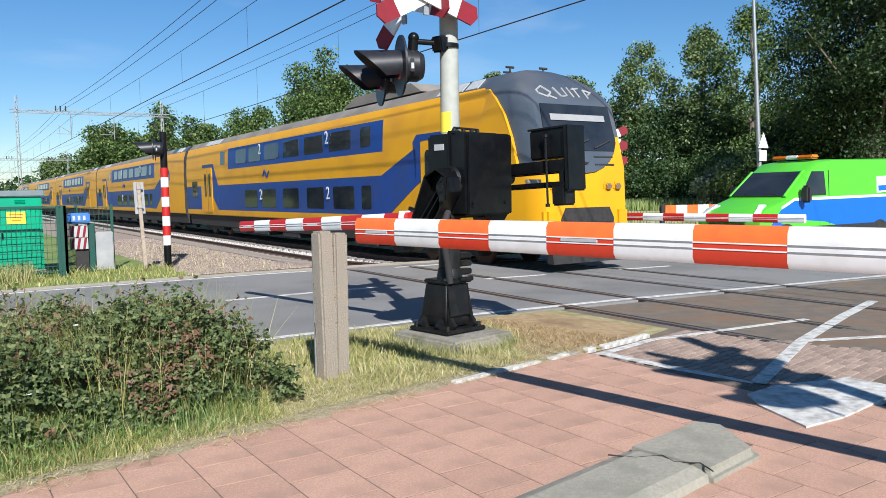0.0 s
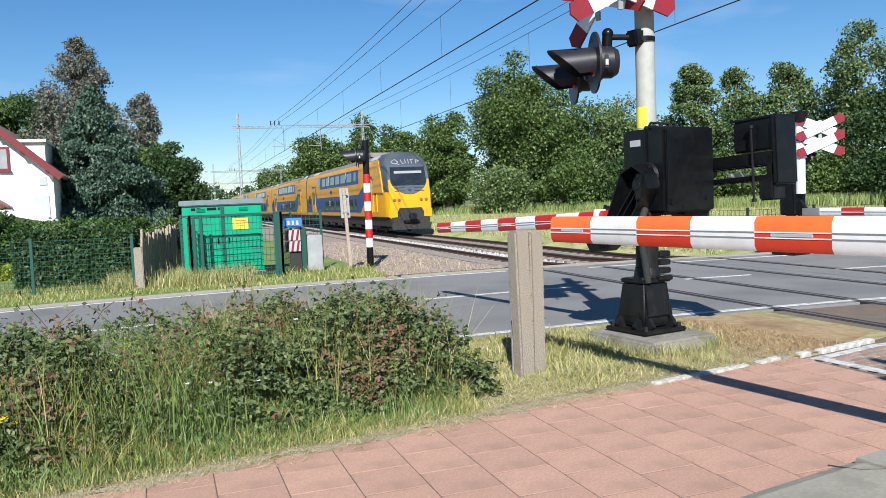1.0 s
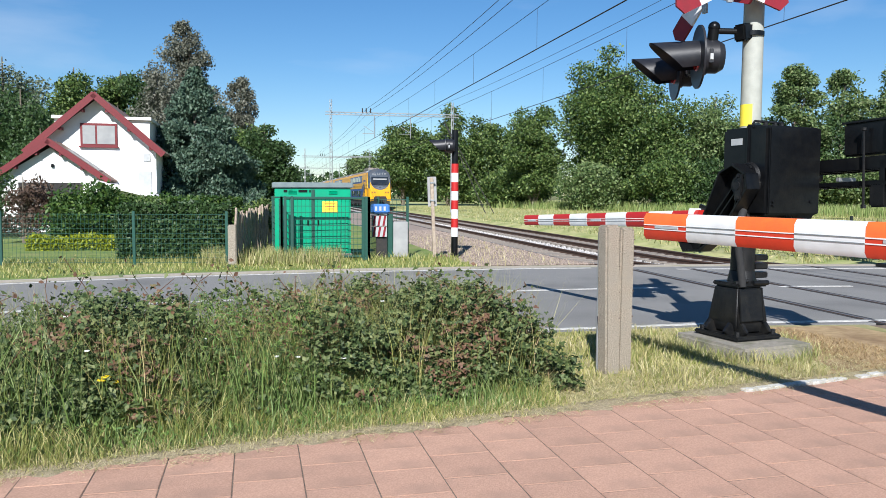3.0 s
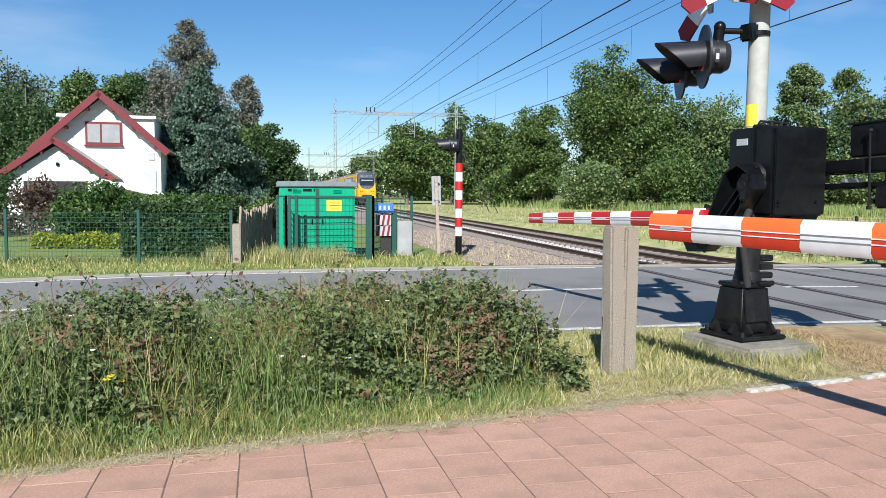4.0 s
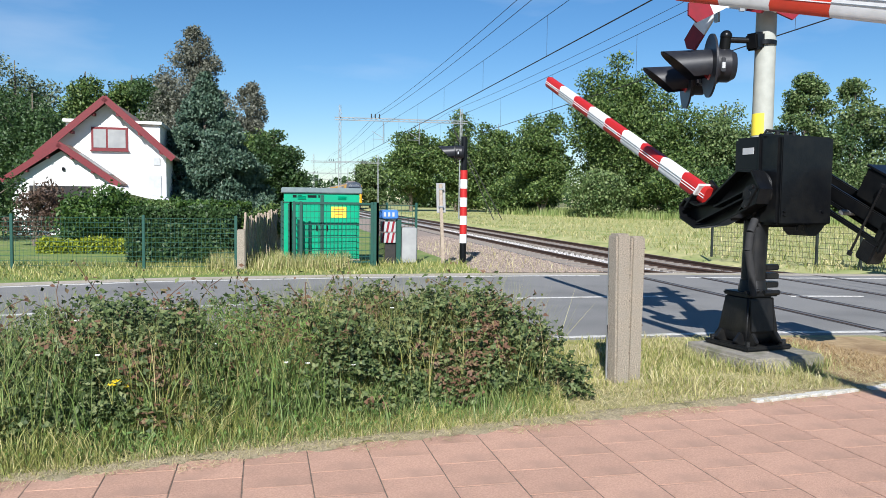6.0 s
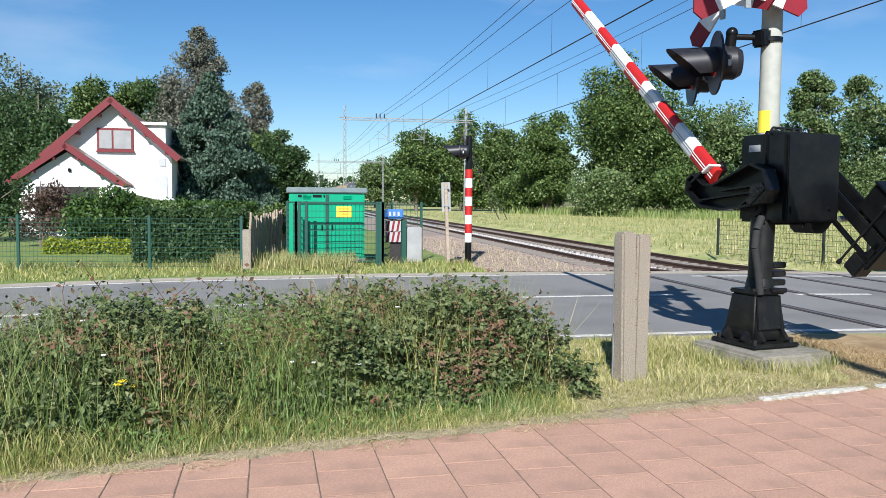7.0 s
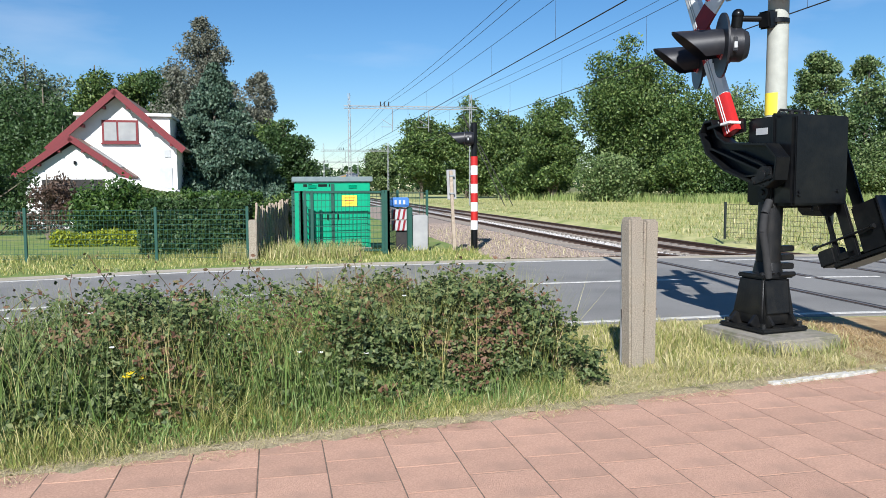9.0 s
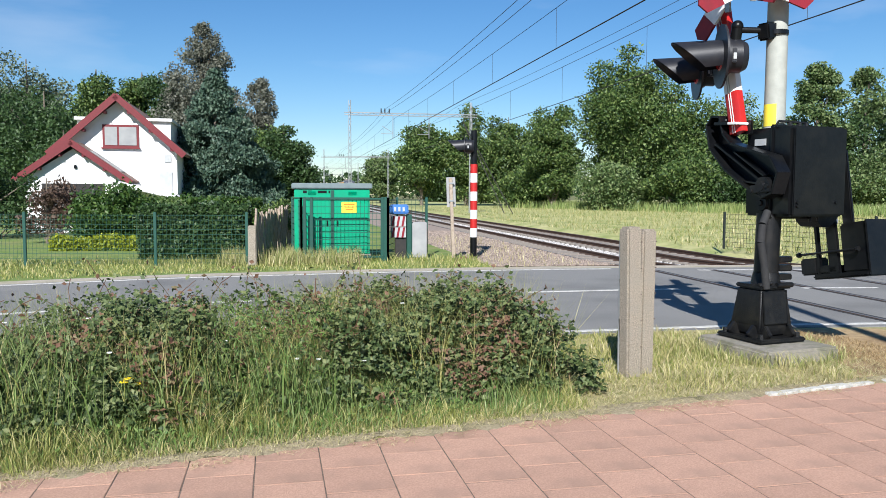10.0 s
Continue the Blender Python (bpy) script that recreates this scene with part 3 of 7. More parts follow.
def barrier_machine(m, arm_start, arm_len, arm_h, colours, nband, taper, drop, label):
    """Cast foot, column, drive box, striped mast with sign and lights, and a counterweighted arm."""
    t = thing("level_crossing_barrier", m, label, "crossing barrier", "barrier machines")
    # concrete block and cast foot
    part("foundation", box(BM(), (-0.15, -0.10, 0.05), (1.0, 1.15, 0.20), bev=0.03), "oldconcrete", t, "weathered concrete foundation block")
    fx = -0.13
    bm = BM()
    box(bm, (fx, 0, 0.185), (0.66, 0.70, 0.05), bev=0.015)
    for sx in (-1, 1):
        for sy in (-1, 1):
            tube(bm, (fx + sx * 0.26, sy * 0.28, 0.19), (fx + sx * 0.26, sy * 0.28, 0.26), 0.035, 0.03, 6)
            box(bm, (fx + sx * 0.17, sy * 0.24, 0.25), (0.05, 0.16, 0.13), (sy * 40, 0, 0), 0.008)
            box(bm, (fx + sx * 0.24, sy * 0.15, 0.25), (0.16, 0.05, 0.13), (0, sx * -40, 0), 0.008)
    part("base_plate", bm, "iron", t, "black cast-iron base plate with bolts")
    bm = BM()
    b0 = [(-0.225, -0.225), (0.225, -0.225), (0.225, 0.225), (-0.225, 0.225)]
    lo, md, hi = ([bm.verts.new((fx + x * k, y * k, z)) for x, y in b0] for k, z in ((0.86, 0.21), (1.06, 0.33), (0.84, 0.75)))
    for a, b in ((lo, md), (md, hi)):
        for i in range(4):
            bm.faces.new((a[i], a[(i + 1) % 4], b[(i + 1) % 4], b[i]))
    bm.faces.new(lo)
    bm.faces.new(hi)
    bmesh.ops.recalc_face_normals(bm, faces=bm.faces)
    bmesh.ops.bevel(bm, geom=list(bm.edges), offset=0.022, segments=3, affect='EDGES')
    ft = part("foot", bm, "iron", t, "tapering black cast-iron foot")
    bm = BM()
    box(bm, (fx - 0.02, -0.232, 0.54), (0.34, 0.02, 0.36), (-6.5, 0, 0), 0.006)
    box(bm, (fx + 0.14, -0.238, 0.54), (0.02, 0.02, 0.40), (-6.5, 0, 0), 0.004)
    part("foot_cover", bm, "iron", ft, "bolted cover plate")
    bm = BM()
    box(bm, (fx + 0.02, 0, 0.77), (0.44, 0.42, 0.05), bev=0.015)
    tube(bm, (fx + 0.02, -0.20, 0.79), (fx + 0.24, -0.20, 0.79), 0.03, 0.03, 10)
    tube(bm, (fx - 0.20, -0.16, 0.79), (fx - 0.05, -0.20, 0.82), 0.03, 0.02, 8)
    tube(bm, (-0.08, 0, 0.77), (-0.08, 0, 0.92), 0.17, 0.14, 20)
    tube(bm, (-0.08, 0, 0.92), (-0.06, 0, 1.60), 0.135, 0.135, 20)
    for z in (0.87, 0.97, 1.07):
        box(bm, (0.10, -0.06, z), (0.20, 0.12, 0.07), bev=0.012)
    part("column", bm, "iron", t, "round black column with clamps")
    bm = BM()
    pts = [(-0.24, -0.16, 1.62), (-0.34, -0.20, 1.48), (-0.36, -0.20, 1.28), (-0.30, -0.20, 1.02), (-0.26, -0.20, 0.76)]
    for a, b in zip(pts, pts[1:]):
        tube(bm, a, b, 0.042, 0.042, 12)
    part("cable_hose", bm, "rubber", t, "black cable hose")
    # drive box
    bx = part("drive_box", box(BM(), (0.26, -0.035, 2.0), (0.80, 0.70, 1.0), bev=0.03), "black", t, "glossy black drive cabinet", at=pose(0, 0, 0.065))
    bm = BM()
    for c, sz in (((-0.150, -0.10, 2.0), (0.03, 0.03, 1.03)), ((0.668, -0.10, 2.0), (0.03, 0.03, 1.03)), ((0.26, -0.10, 2.515), (0.83, 0.03, 0.03)), ((0.26, -0.10, 1.485), (0.83, 0.03, 0.03))):
        box(bm, c, sz, bev=0.006)
    part("flange", bm, "black", bx, "rim where the hood closes")
    bm = BM()
    box(bm, (0.26, -0.392, 2.0), (0.76, 0.022, 0.97), bev=0.012)
    for x, z in ((-0.06, 1.62), (-0.06, 1.66), (0.5, 1.66)):
        tube(bm, (x, -0.40, z), (x, -0.42, z), 0.022, 0.018, 8)
    part("cabinet_door", bm, "black", bx)
    part("nameplate", box(BM(), (-0.146, 0.08, 2.34), (0.008, 0.17, 0.075)), "greybox", bx, "small pale type plate", smooth=False)
    bm = BM()
    box(bm, (0.2, -0.03, 2.515), (0.36, 0.2, 0.03), bev=0.01)
    for x in (0.10, 0.24, 0.34):
        tube(bm, (x, -0.1, 2.51), (x, -0.1, 2.56), 0.03, 0.025, 8)
    for a, b in (((-0.10, -0.10, 2.52), (-0.06, -0.10, 2.57)), ((-0.06, -0.10, 2.57), (0.36, -0.10, 2.56))):
        tube(bm, a, b, 0.014, 0.014, 6)
    part("lifting_lug", bm, "iron", bx)
    bm = BM()
    for k in range(6):
        a0, a1 = radians(200 - 35 * k), radians(200 - 35 * (k + 1))
        tube(bm, (0.3 + 0.06 * math.cos(a0), -0.3, 1.46 + 0.06 * math.sin(a0)), (0.3 + 0.06 * math.cos(a1), -0.3, 1.46 + 0.06 * math.sin(a1)), 0.014, 0.014, 6)
    part("hook", bm, "iron", bx)
    bm = BM()
    prism(bm, [(0.42, 1.50), (0.76, 1.50), (0.70, 1.43), (0.62, 1.37), (0.52, 1.37), (0.45, 1.43)], "y", -0.22, 0.10)
    part("gear_sump", bm, "iron", bx, "cast sump under the drive", smooth=False)
    bm = BM()
    tube(bm, (-0.13, -0.12, 1.93), (-0.18, -0.12, 1.93), 0.18, 0.16, 24)
    for k in range(6):
        a = k * math.pi / 3
        tube(bm, (-0.18, -0.12 + 0.13 * math.cos(a), 1.93 + 0.13 * math.sin(a)), (-0.205, -0.12 + 0.13 * math.cos(a), 1.93 + 0.13 * math.sin(a)), 0.022, 0.018, 6)
    tube(bm, (-0.14, 0.0, 1.65), (-0.19, 0.0, 1.65), 0.10, 0.085, 18)
    tube(bm, (-0.19, 0.0, 1.65), (-0.21, 0.0, 1.65), 0.035, 0.03, 6)
    part("bearing", bm, "iron", bx, "bolted bearing of the arm shaft")
    # mast
    bm = BM()
    tube(bm, (0.02, 0.05, 2.45), (0.02, 0.05, 5.3), 0.118, 0.108, 28)
    ms = part("mast", bm, "mast", t, "pale grey mast tube")
    bm = BM()
    bmesh.ops.create_cone(bm, cap_ends=False, segments=40, radius1=0.120, radius2=0.120, depth=0.25, matrix=pose(0.02, 0.05, 2.71))
    bmesh.ops.delete(bm, geom=[f for f in bm.faces if f.calc_center_median().x > -0.055 or f.calc_center_median().y > 0.12], context='FACES')
    part("sticker", bm, "yellow", ms, "yellow warning sticker", smooth=True)
    bm = BM()
    box(bm, (-0.05, 0.06, 3.66), (0.32, 0.16, 0.19), (0, -9, 8), 0.02)
    tube(bm, (0, 0.05, 3.61), (0, 0.05, 3.66), 0.135, 0.135, 24)
    tube(bm, (-0.18, 0.08, 3.66), (-0.42, 0.20, 3.67), 0.035, 0.035, 10)
    tube(bm, (-0.42, 0.20, 3.70), (-0.42, 0.26, 3.36), 0.062, 0.062, 14)
    bmesh.ops.create_uvsphere(bm, u_segments=14, v_segments=8, radius=0.068, matrix=pose(-0.42, 0.20, 3.71))
    part("light_bracket", bm, "black", t, "black clamp arm for the lights")
    tube_bar = BM()
    tube(tube_bar, (-0.42, 0.26, 3.36), (0.02, 1.20, 3.36), 0.035, 0.035, 10)
    box(tube_bar, (-0.2, 0.73, 3.30), (0.16, 0.20, 0.12), (0, 0, 60), 0.02)
    part("light_beam", tube_bar, "lampblack", t, "black bar that joins the two lights")
    light_head("warning_light", t, (-0.55, 0.30, 3.38), -27.5)
    light_head("warning_light", t, (-0.08, 1.28, 3.38), -27.5)
    # crossing sign
    sg = part("crossing_sign", box(BM(), (0, 0, 0.2), (0.06, 0.03, 0.9)), "steel", t, "red and white double crossing sign", smooth=False, at=pose(-0.48, -0.10, 4.17, 0, 0, -14))
    for z in (0.0, 0.50):
        cross_plank(sg, 1.42, 20, -0.05, z)
        cross_plank(sg, 1.42, -27, -0.015, z)
    sb = part("side_sign", box(BM(), (0, 0, 0), (0.06, 0.03, 0.6)), "steel", t, "crossing sign turned to the road", smooth=False, at=pose(-0.42, 0.36, 4.20, 0, 0, 95))
    cross_plank(sb, 1.42, 48, -0.02, 0)
    cross_plank(sb, 1.42, -18, -0.055, 0)
    # arm with bracket and counterweight; its origin is the pivot
    arm = part("arm", None, None, t, "striped barrier arm with counterweight", at=pose(*PIVOT))
    # cast lever on the shaft, with a rim, ribs and the clamp that holds the arm
    lever = part("lever", None, None, t, "black cast lever that carries the arm", at=pose(*PIVOT))
    outline = [(-0.10, 0.12), (0.10, 0.24), (0.30, 0.16), (0.47, -0.16), (0.60, -0.40), (0.74, -0.50), (0.96, -0.52), (1.00, -0.64), (0.92, -0.76), (0.64, -0.75), (0.32, -0.54), (0.06, -0.26), (-0.12, -0.04)]
    bm = BM()
    prism(bm, outline, "x", 0.03, 0.06)
    part("web", bm, "black", lever, "black cast web")
    bm = BM()
    for (y0, z0), (y1, z1) in zip(outline, outline[1:] + outline[:1]):
        L = math.hypot(y1 - y0, z1 - z0)
        box(bm, (-0.03, (y0 + y1) / 2, (z0 + z1) / 2), (0.19, L + 0.02, 0.026), (math.degrees(math.atan2(z1 - z0, y1 - y0)), 0, 0), 0.004)
    part("rim", bm, "black", lever, "raised rim of the lever")
    for (y0, z0), (y1, z1) in (((0.04, -0.05), (0.16, -0.40)), ((0.06, -0.04), (0.68, -0.70)), ((0.12, 0.0), (0.50, -0.40))):
        bm = BM()
        L = math.hypot(y1 - y0, z1 - z0)
        box(bm, (-0.02, (y0 + y1) / 2, (z0 + z1) / 2), (0.12, L, 0.018), (math.degrees(math.atan2(z1 - z0, y1 - y0)), 0, 0))
        part("rib", bm, "black", lever)
    bm = BM()
    tube(bm, (-0.12, 0, 0), (0.14, 0, 0), 0.105, 0.105, 20)
    tube(bm, (-0.15, 0, 0), (-0.11, 0, 0), 0.05, 0.06, 12)
    part("hub", bm, "iron", lever, "round hub on the shaft")
    bm = BM()
    box(bm, (-0.13, -0.02, -0.02), (0.025, 0.09, 0.30), (8, 0, 0), 0.006)
    for z in (-0.14, 0.1):
        tube(bm, (-0.14, -0.02, z), (-0.16, -0.02, z), 0.02, 0.018, 6)
    part("strap", bm, "iron", lever, "bolted steel strap")
    bm = BM()
    box(bm, (-0.03, 0.87, -0.50), (0.22, 0.035, 0.22), (16, 0, 0), 0.006)
    box(bm, (0.06, 0.80, -0.40), (0.035, 0.16, 0.40), (16, 0, 0), 0.008)
    for y, z in ((0.93, -0.57), (0.91, -0.46)):
        tube(bm, (-0.08, y - 0.02, z), (-0.08, y, z), 0.014, 0.014, 6)
    part("clamp_bracket", bm, "black", lever, "black clamp bracket at the lever's tip")
    part("clamp_plate", box(BM(), (-0.03, 0.83, -0.36), (0.19, 0.03, 0.24), (16, 0, 0), 0.005), "white", lever, "white steel clamp plate at the arm's end")
    # counterweight frame and block behind the shaft
    cw = part("counterweight", None, None, t, "black counterweight on its swinging frame", at=pose(0.70, 0.0, 2.06))
    for x in (0.03, 0.31):
        bm = BM()
        box(bm, (x, -0.46, 0.045), (0.045, 1.46, 0.15), bev=0.012)
        box(bm, (x, -0.46, -0.17), (0.045, 1.46, 0.06), bev=0.012)
        box(bm, (x, -1.13, -0.05), (0.045, 0.10, 0.28), bev=0.02)
        box(bm, (x, 0.16, -0.05), (0.045, 0.16, 0.28), bev=0.02)
        part("side_frame", bm, "black", cw, "black welded side frame")
    part("shaft", tube(BM(), (-0.1, 0, -0.04), (0.36, 0, -0.04), 0.075, 0.075, 16), "iron", cw, "shaft end")
    part("end_plate", box(BM(), (0.17, -1.21, 0.13), (0.36, 0.06, 0.78), bev=0.02), "black", cw, "upright end plate")
    part("weight_block", box(BM(), (0.19, -0.90, 0.32), (0.30, 0.56, 0.36), bev=0.02), "black", cw, "black cast weight block")
    part("top_plate", box(BM(), (0.19, -0.92, 0.51), (0.34, 0.62, 0.025), bev=0.006), "black", cw)
    bm = BM()
    tube(bm, (-0.02, -0.93, 0.42), (-0.02, -0.93, -0.44), 0.014, 0.014, 8)
    tube(bm, (-0.02, -0.93, 0.40), (-0.02, -0.93, 0.43), 0.03, 0.03, 6)
    tube(bm, (-0.02, -0.93, -0.44), (-0.02, -0.93, -0.40), 0.03, 0.03, 6)
    part("tie_rod", bm, "iron", cw, "threaded tie rod")
    part("stop_block", box(BM(), (0.10, -1.08, -0.31), (0.22, 0.20, 0.24), bev=0.02), "iron", cw, "small block under the frame")
    part("cross_bar", box(BM(), (0.17, -0.55, -0.11), (0.26, 0.06, 0.05), bev=0.008), "steel", cw, "worn steel cross bar")
    y0, y1 = arm_start, arm_len
    step = (y1 - y0) / nband
    for i in range(nband):
        a = i / nband
        h0, h1 = arm_h * (1 - taper * a), arm_h * (1 - taper * (a + 1 / nband))
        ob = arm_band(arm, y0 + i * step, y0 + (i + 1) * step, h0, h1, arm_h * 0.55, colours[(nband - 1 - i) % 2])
        ob.matrix_basis = pose(0, 0, drop)
    for yy in (y1 - step * 0.55, y1 - step * 4.5):
        bm = BM()
        for s in (-1, 1):
            box(bm, (s * arm_h * 0.277, yy, drop - 0.005), (0.012, step * 0.55, 0.026), bev=0.004)
        part("reflector", bm, "greybox", arm, "small silver reflector strip")
    return t, arm, lever, cw


MAST1 = Matrix.Translation((5.3, 8.3, 0)) @ pose(0, 0, 0, 0, 0, TURN)
barrier_road, arm_road, lever_road, weight_road = barrier_machine(MAST1, 0.72, 5.10, 0.215, ("red", "white"), 9, 0.22, -0.37, "black barrier machine with red and white road barrier arm")
MAST2 = Matrix.Translation((5.3, -0.485, 0.03)) @ pose(0, 0, 0, 0, 0, TURN)
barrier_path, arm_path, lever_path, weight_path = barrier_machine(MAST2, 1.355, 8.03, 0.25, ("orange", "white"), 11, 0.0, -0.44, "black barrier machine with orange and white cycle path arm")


# ---------- far side barriers ----------
def far_barrier():
    t = thing("level_crossing_barrier", pose(15.0, 17.0, 0, 0, 0, TURN), "far side barrier machine with lowered striped arm and crossing sign", "crossing barrier", "barrier machines")
    bm = BM()
    box(bm, (0, 0, 0.05), (0.7, 0.7, 0.1), bev=0.02)
    tube(bm, (0, 0, 0.1), (0, 0, 0.7), 0.24, 0.16, 16)
    tube(bm, (0, 0, 0.7), (0, 0, 1.5), 0.13, 0.13, 16)
    part("foot", bm, "iron", t, "black cast-iron foot")
    part("drive_box", box(BM(), (0.05, -0.02, 1.45), (0.52, 0.42, 0.8), bev=0.03), "black", t, "black drive cabinet")
    part("mast", tube(BM(), (0, -0.3, 1.6), (0, -0.3, 3.5), 0.125, 0.12, 16), "white", t, "white mast tube")
    part("mast_cap", tube(BM(), (0, -0.3, 3.45), (0, -0.3, 3.72), 0.18, 0.22, 16), "black", t, "black bell on top of the mast")
    sg = part("crossing_sign", box(BM(), (0, 0, 0), (0.08, 0.04, 0.8)), "steel", t, "red and white double crossing sign", smooth=False, at=pose(0.22, -0.72, 3.06, 0, 0, -52))
    for z in (-0.21, 0.21):
        cross_plank(sg, 1.22, 24, -0.04, z)
        cross_plank(sg, 1.22, -24, -0.08, z)
    light_head("warning_light", t, (0.55, 0.1, 2.5), 130, 0.4, 0.3)
    arm = part("arm", None, None, t, "red and white barrier arm", at=pose(0.1, 0.1, 1.20))
    bm = BM()
    outline = [(0.2, 0.45), (-0.25, 0.35), (-0.55, -0.06), (-0.9, -0.06), (-0.9, -0.2), (-0.4, -0.25), (0.1, 0.05)]
    prism(bm, outline, "x", -0.06, 0.06)
    part("bracket", bm, "iron", arm, "black cast bracket")
    part("clamp_plate", box(BM(), (0, -0.66, -0.08), (0.16, 0.5, 0.2), bev=0.01), "steel", arm, "grey steel clamp")
    for i in range(9):
        arm_band(arm, -0.9 - i * 0.6 - 0.6, -0.9 - i * 0.6, 0.2, 0.2, 0.12, ("white", "red")[i % 2]).matrix_basis = pose(0, 0, -0.08)
    return t, arm


barrier_far, arm_far = far_barrier()
tg = thing("fence_board", pose(19.9, 17.3, 0, 0, 0, -25), "red and white striped board on posts in the grass", "fence")
for i in range(5):
    part("board_stripe", box(BM(), (i * 0.36 - 0.7, 0, 1.16), (0.36, 0.04, 0.34), bev=0.006), ("orange", "white")[i % 2], tg, smooth=False)
for x in (-0.95, 1.1):
    part("post", box(BM(), (x, 0.04, 0.6), (0.12, 0.1, 1.5), bev=0.01), "tblack", tg)


# ---------- concrete posts and plates beside the path ----------
def concrete_post(m, h, label):
    bm = BM()
    box(bm, (0, 0, h / 2 - 0.1), (0.165, 0.16, h + 0.2), bev=0.02)
    t = thing("concrete_post", m, label, "post", "concrete posts")
    part("shaft", bm, "aggregate", t)
    for k in range(5):
        part("groove", box(BM(), (0.084, 0, 0.3 + k * 0.26), (0.01, 0.14, 0.012)), "joint", t, smooth=False)
    return t


concrete_post(pose(3.19, 7.36, 0, 0, -1.0, 12), 1.49, "weathered washed-concrete post with chamfered top")
concrete_post(pose(3.365, 7.47, 0, 0, 0.5, 12), 1.46, "second washed-concrete post standing close behind")
t = thing("reflector_plates", pose(3.095, 7.43, 0, 0, 0, 12), "row of thin grey metal plates on the concrete post", "plate")
for k in range(3):
    part("plate", box(BM(), (0.0, -0.03, 1.25 - k * 0.40), (0.010, 0.05, 0.24), (0, -3, 0), 0.002), "tblack", t, smooth=False)
part("rod", tube(BM(), (0, 0, 0), (0, 0, 1.42), 0.012, 0.012, 8), "steel", t)


# ---------- train ----------
PROF = [(0.0, 0.45), (1.22, 0.45), (1.30, 0.98), (1.40, 1.02), (1.42, 1.25), (1.43, 2.44), (1.43, 3.15), (1.40, 3.85), (1.37, 4.10), (1.26, 4.42), (0.95, 4.72), (0.5, 4.83), (0.0, 4.86)]
MATS = ["tblack", "tblack", "tyellow", "tblue", "tgrey", "troof", "glass"]
CAR = 30.3


def nose(z):
    """How far the cab's front lies back at a height: nearly upright, then rounding over into the roof."""
    if z < 1.0:
        return 0.0
    if z < 2.3:
        return 0.03 * (z - 1)
    if z < 3.85:
        return 0.04 + 0.27 * (z - 2.3)
    return 0.4585 + 0.75 * (z - 3.85) + 0.55 * (z - 3.85) ** 2


def ring(bm, s_of, x_of):
    pts = [(x, z) for x, z in PROF] + [(-x, z) for x, z in reversed(PROF[1:-1])]
    return [bm.verts.new((x * x_of(z), s_of(z), z)) for x, z in pts], pts


def zmat(z, s):
    if z < 1.0:
        return 0
    if z < 1.25:
        return 2
    if z < 2.44:
        return 3 if 7.2 < s < 24.2 or s > 27.2 else 2
    if z < 3.15:
        return 2
    if z < 4.1:
        return 3 if 7.4 < s < 22.6 else 2
    return 2 if z < 4.4 else 5


def car_body(train, y0, cab):
    bm = BM()
    rows = []
    if cab:
        sts = [(nose, lambda z: 0.86), (lambda z: nose(z) + 0.14, lambda z: 0.93), (lambda z: nose(z) * 0.9 + 0.55, lambda z: 0.98), (lambda z: nose(z) * 0.5 + 1.7, lambda z: 1.0), (lambda z: 3.4, lambda z: 1.0)]
        kinds = [4, 4, 4, 8]
    else:
        sts, kinds = [(lambda z: 0.25, lambda z: 0.95), (lambda z: 3.4, lambda z: 1.0)], [8]
    for s in (5.2, 7.3, 22.6, 24.2, 27.2, CAR - 0.25):
        sts.append((lambda z, s=s: s, lambda z: 1.0))
        kinds.append(9)
    for s_of, x_of in sts:
        rows.append(ring(bm, s_of, x_of)[0])
    pts = ring(BM(), lambda z: 0, lambda z: 1)[1]
    n = len(pts)
    for k, (a, b) in enumerate(zip(rows, rows[1:])):
        for i in range(n):
            j = (i + 1) % n
            f = bm.faces.new((a[i], a[j], b[j], b[i]))
            z = (pts[i][1] + pts[j][1]) / 2
            s = (sum(v.co.y for v in f.verts)) / 4
            if kinds[k] == 4 and z > 1.0:
                f.material_index = 4 if z > 2.44 else 2
            elif kinds[k] == 8:
                f.material_index = 0 if z < 1 else (2 if z < 4.4 else 4)
            else:
                f.material_index = zmat(z, s)
    # end faces, split by height
    for row, isfront in ((rows[0], True), (rows[-1], False)):
        half = len(PROF)
        for i in range(half - 1):
            l0, l1 = (row[i], row[i + 1])
            r0 = row[(n - i) % n]
            r1 = row[(n - i - 1) % n]
            vs = []
            for v in (l0, l1, r1, r0):
                if v not in vs:
                    vs.append(v)
            if len(vs) > 2:
                f = bm.faces.new(vs)
                z = (PROF[i][1] + PROF[i + 1][1]) / 2
                f.material_index = (0 if z < 1 else 2 if z < 3.0 else 4) if (isfront and cab) else 0
    bmesh.ops.recalc_face_normals(bm, faces=bm.faces)
    car = part("rail_car", bm, MATS, train, "yellow and blue double-deck rail car", at=pose(0, y0, 0))
    return car


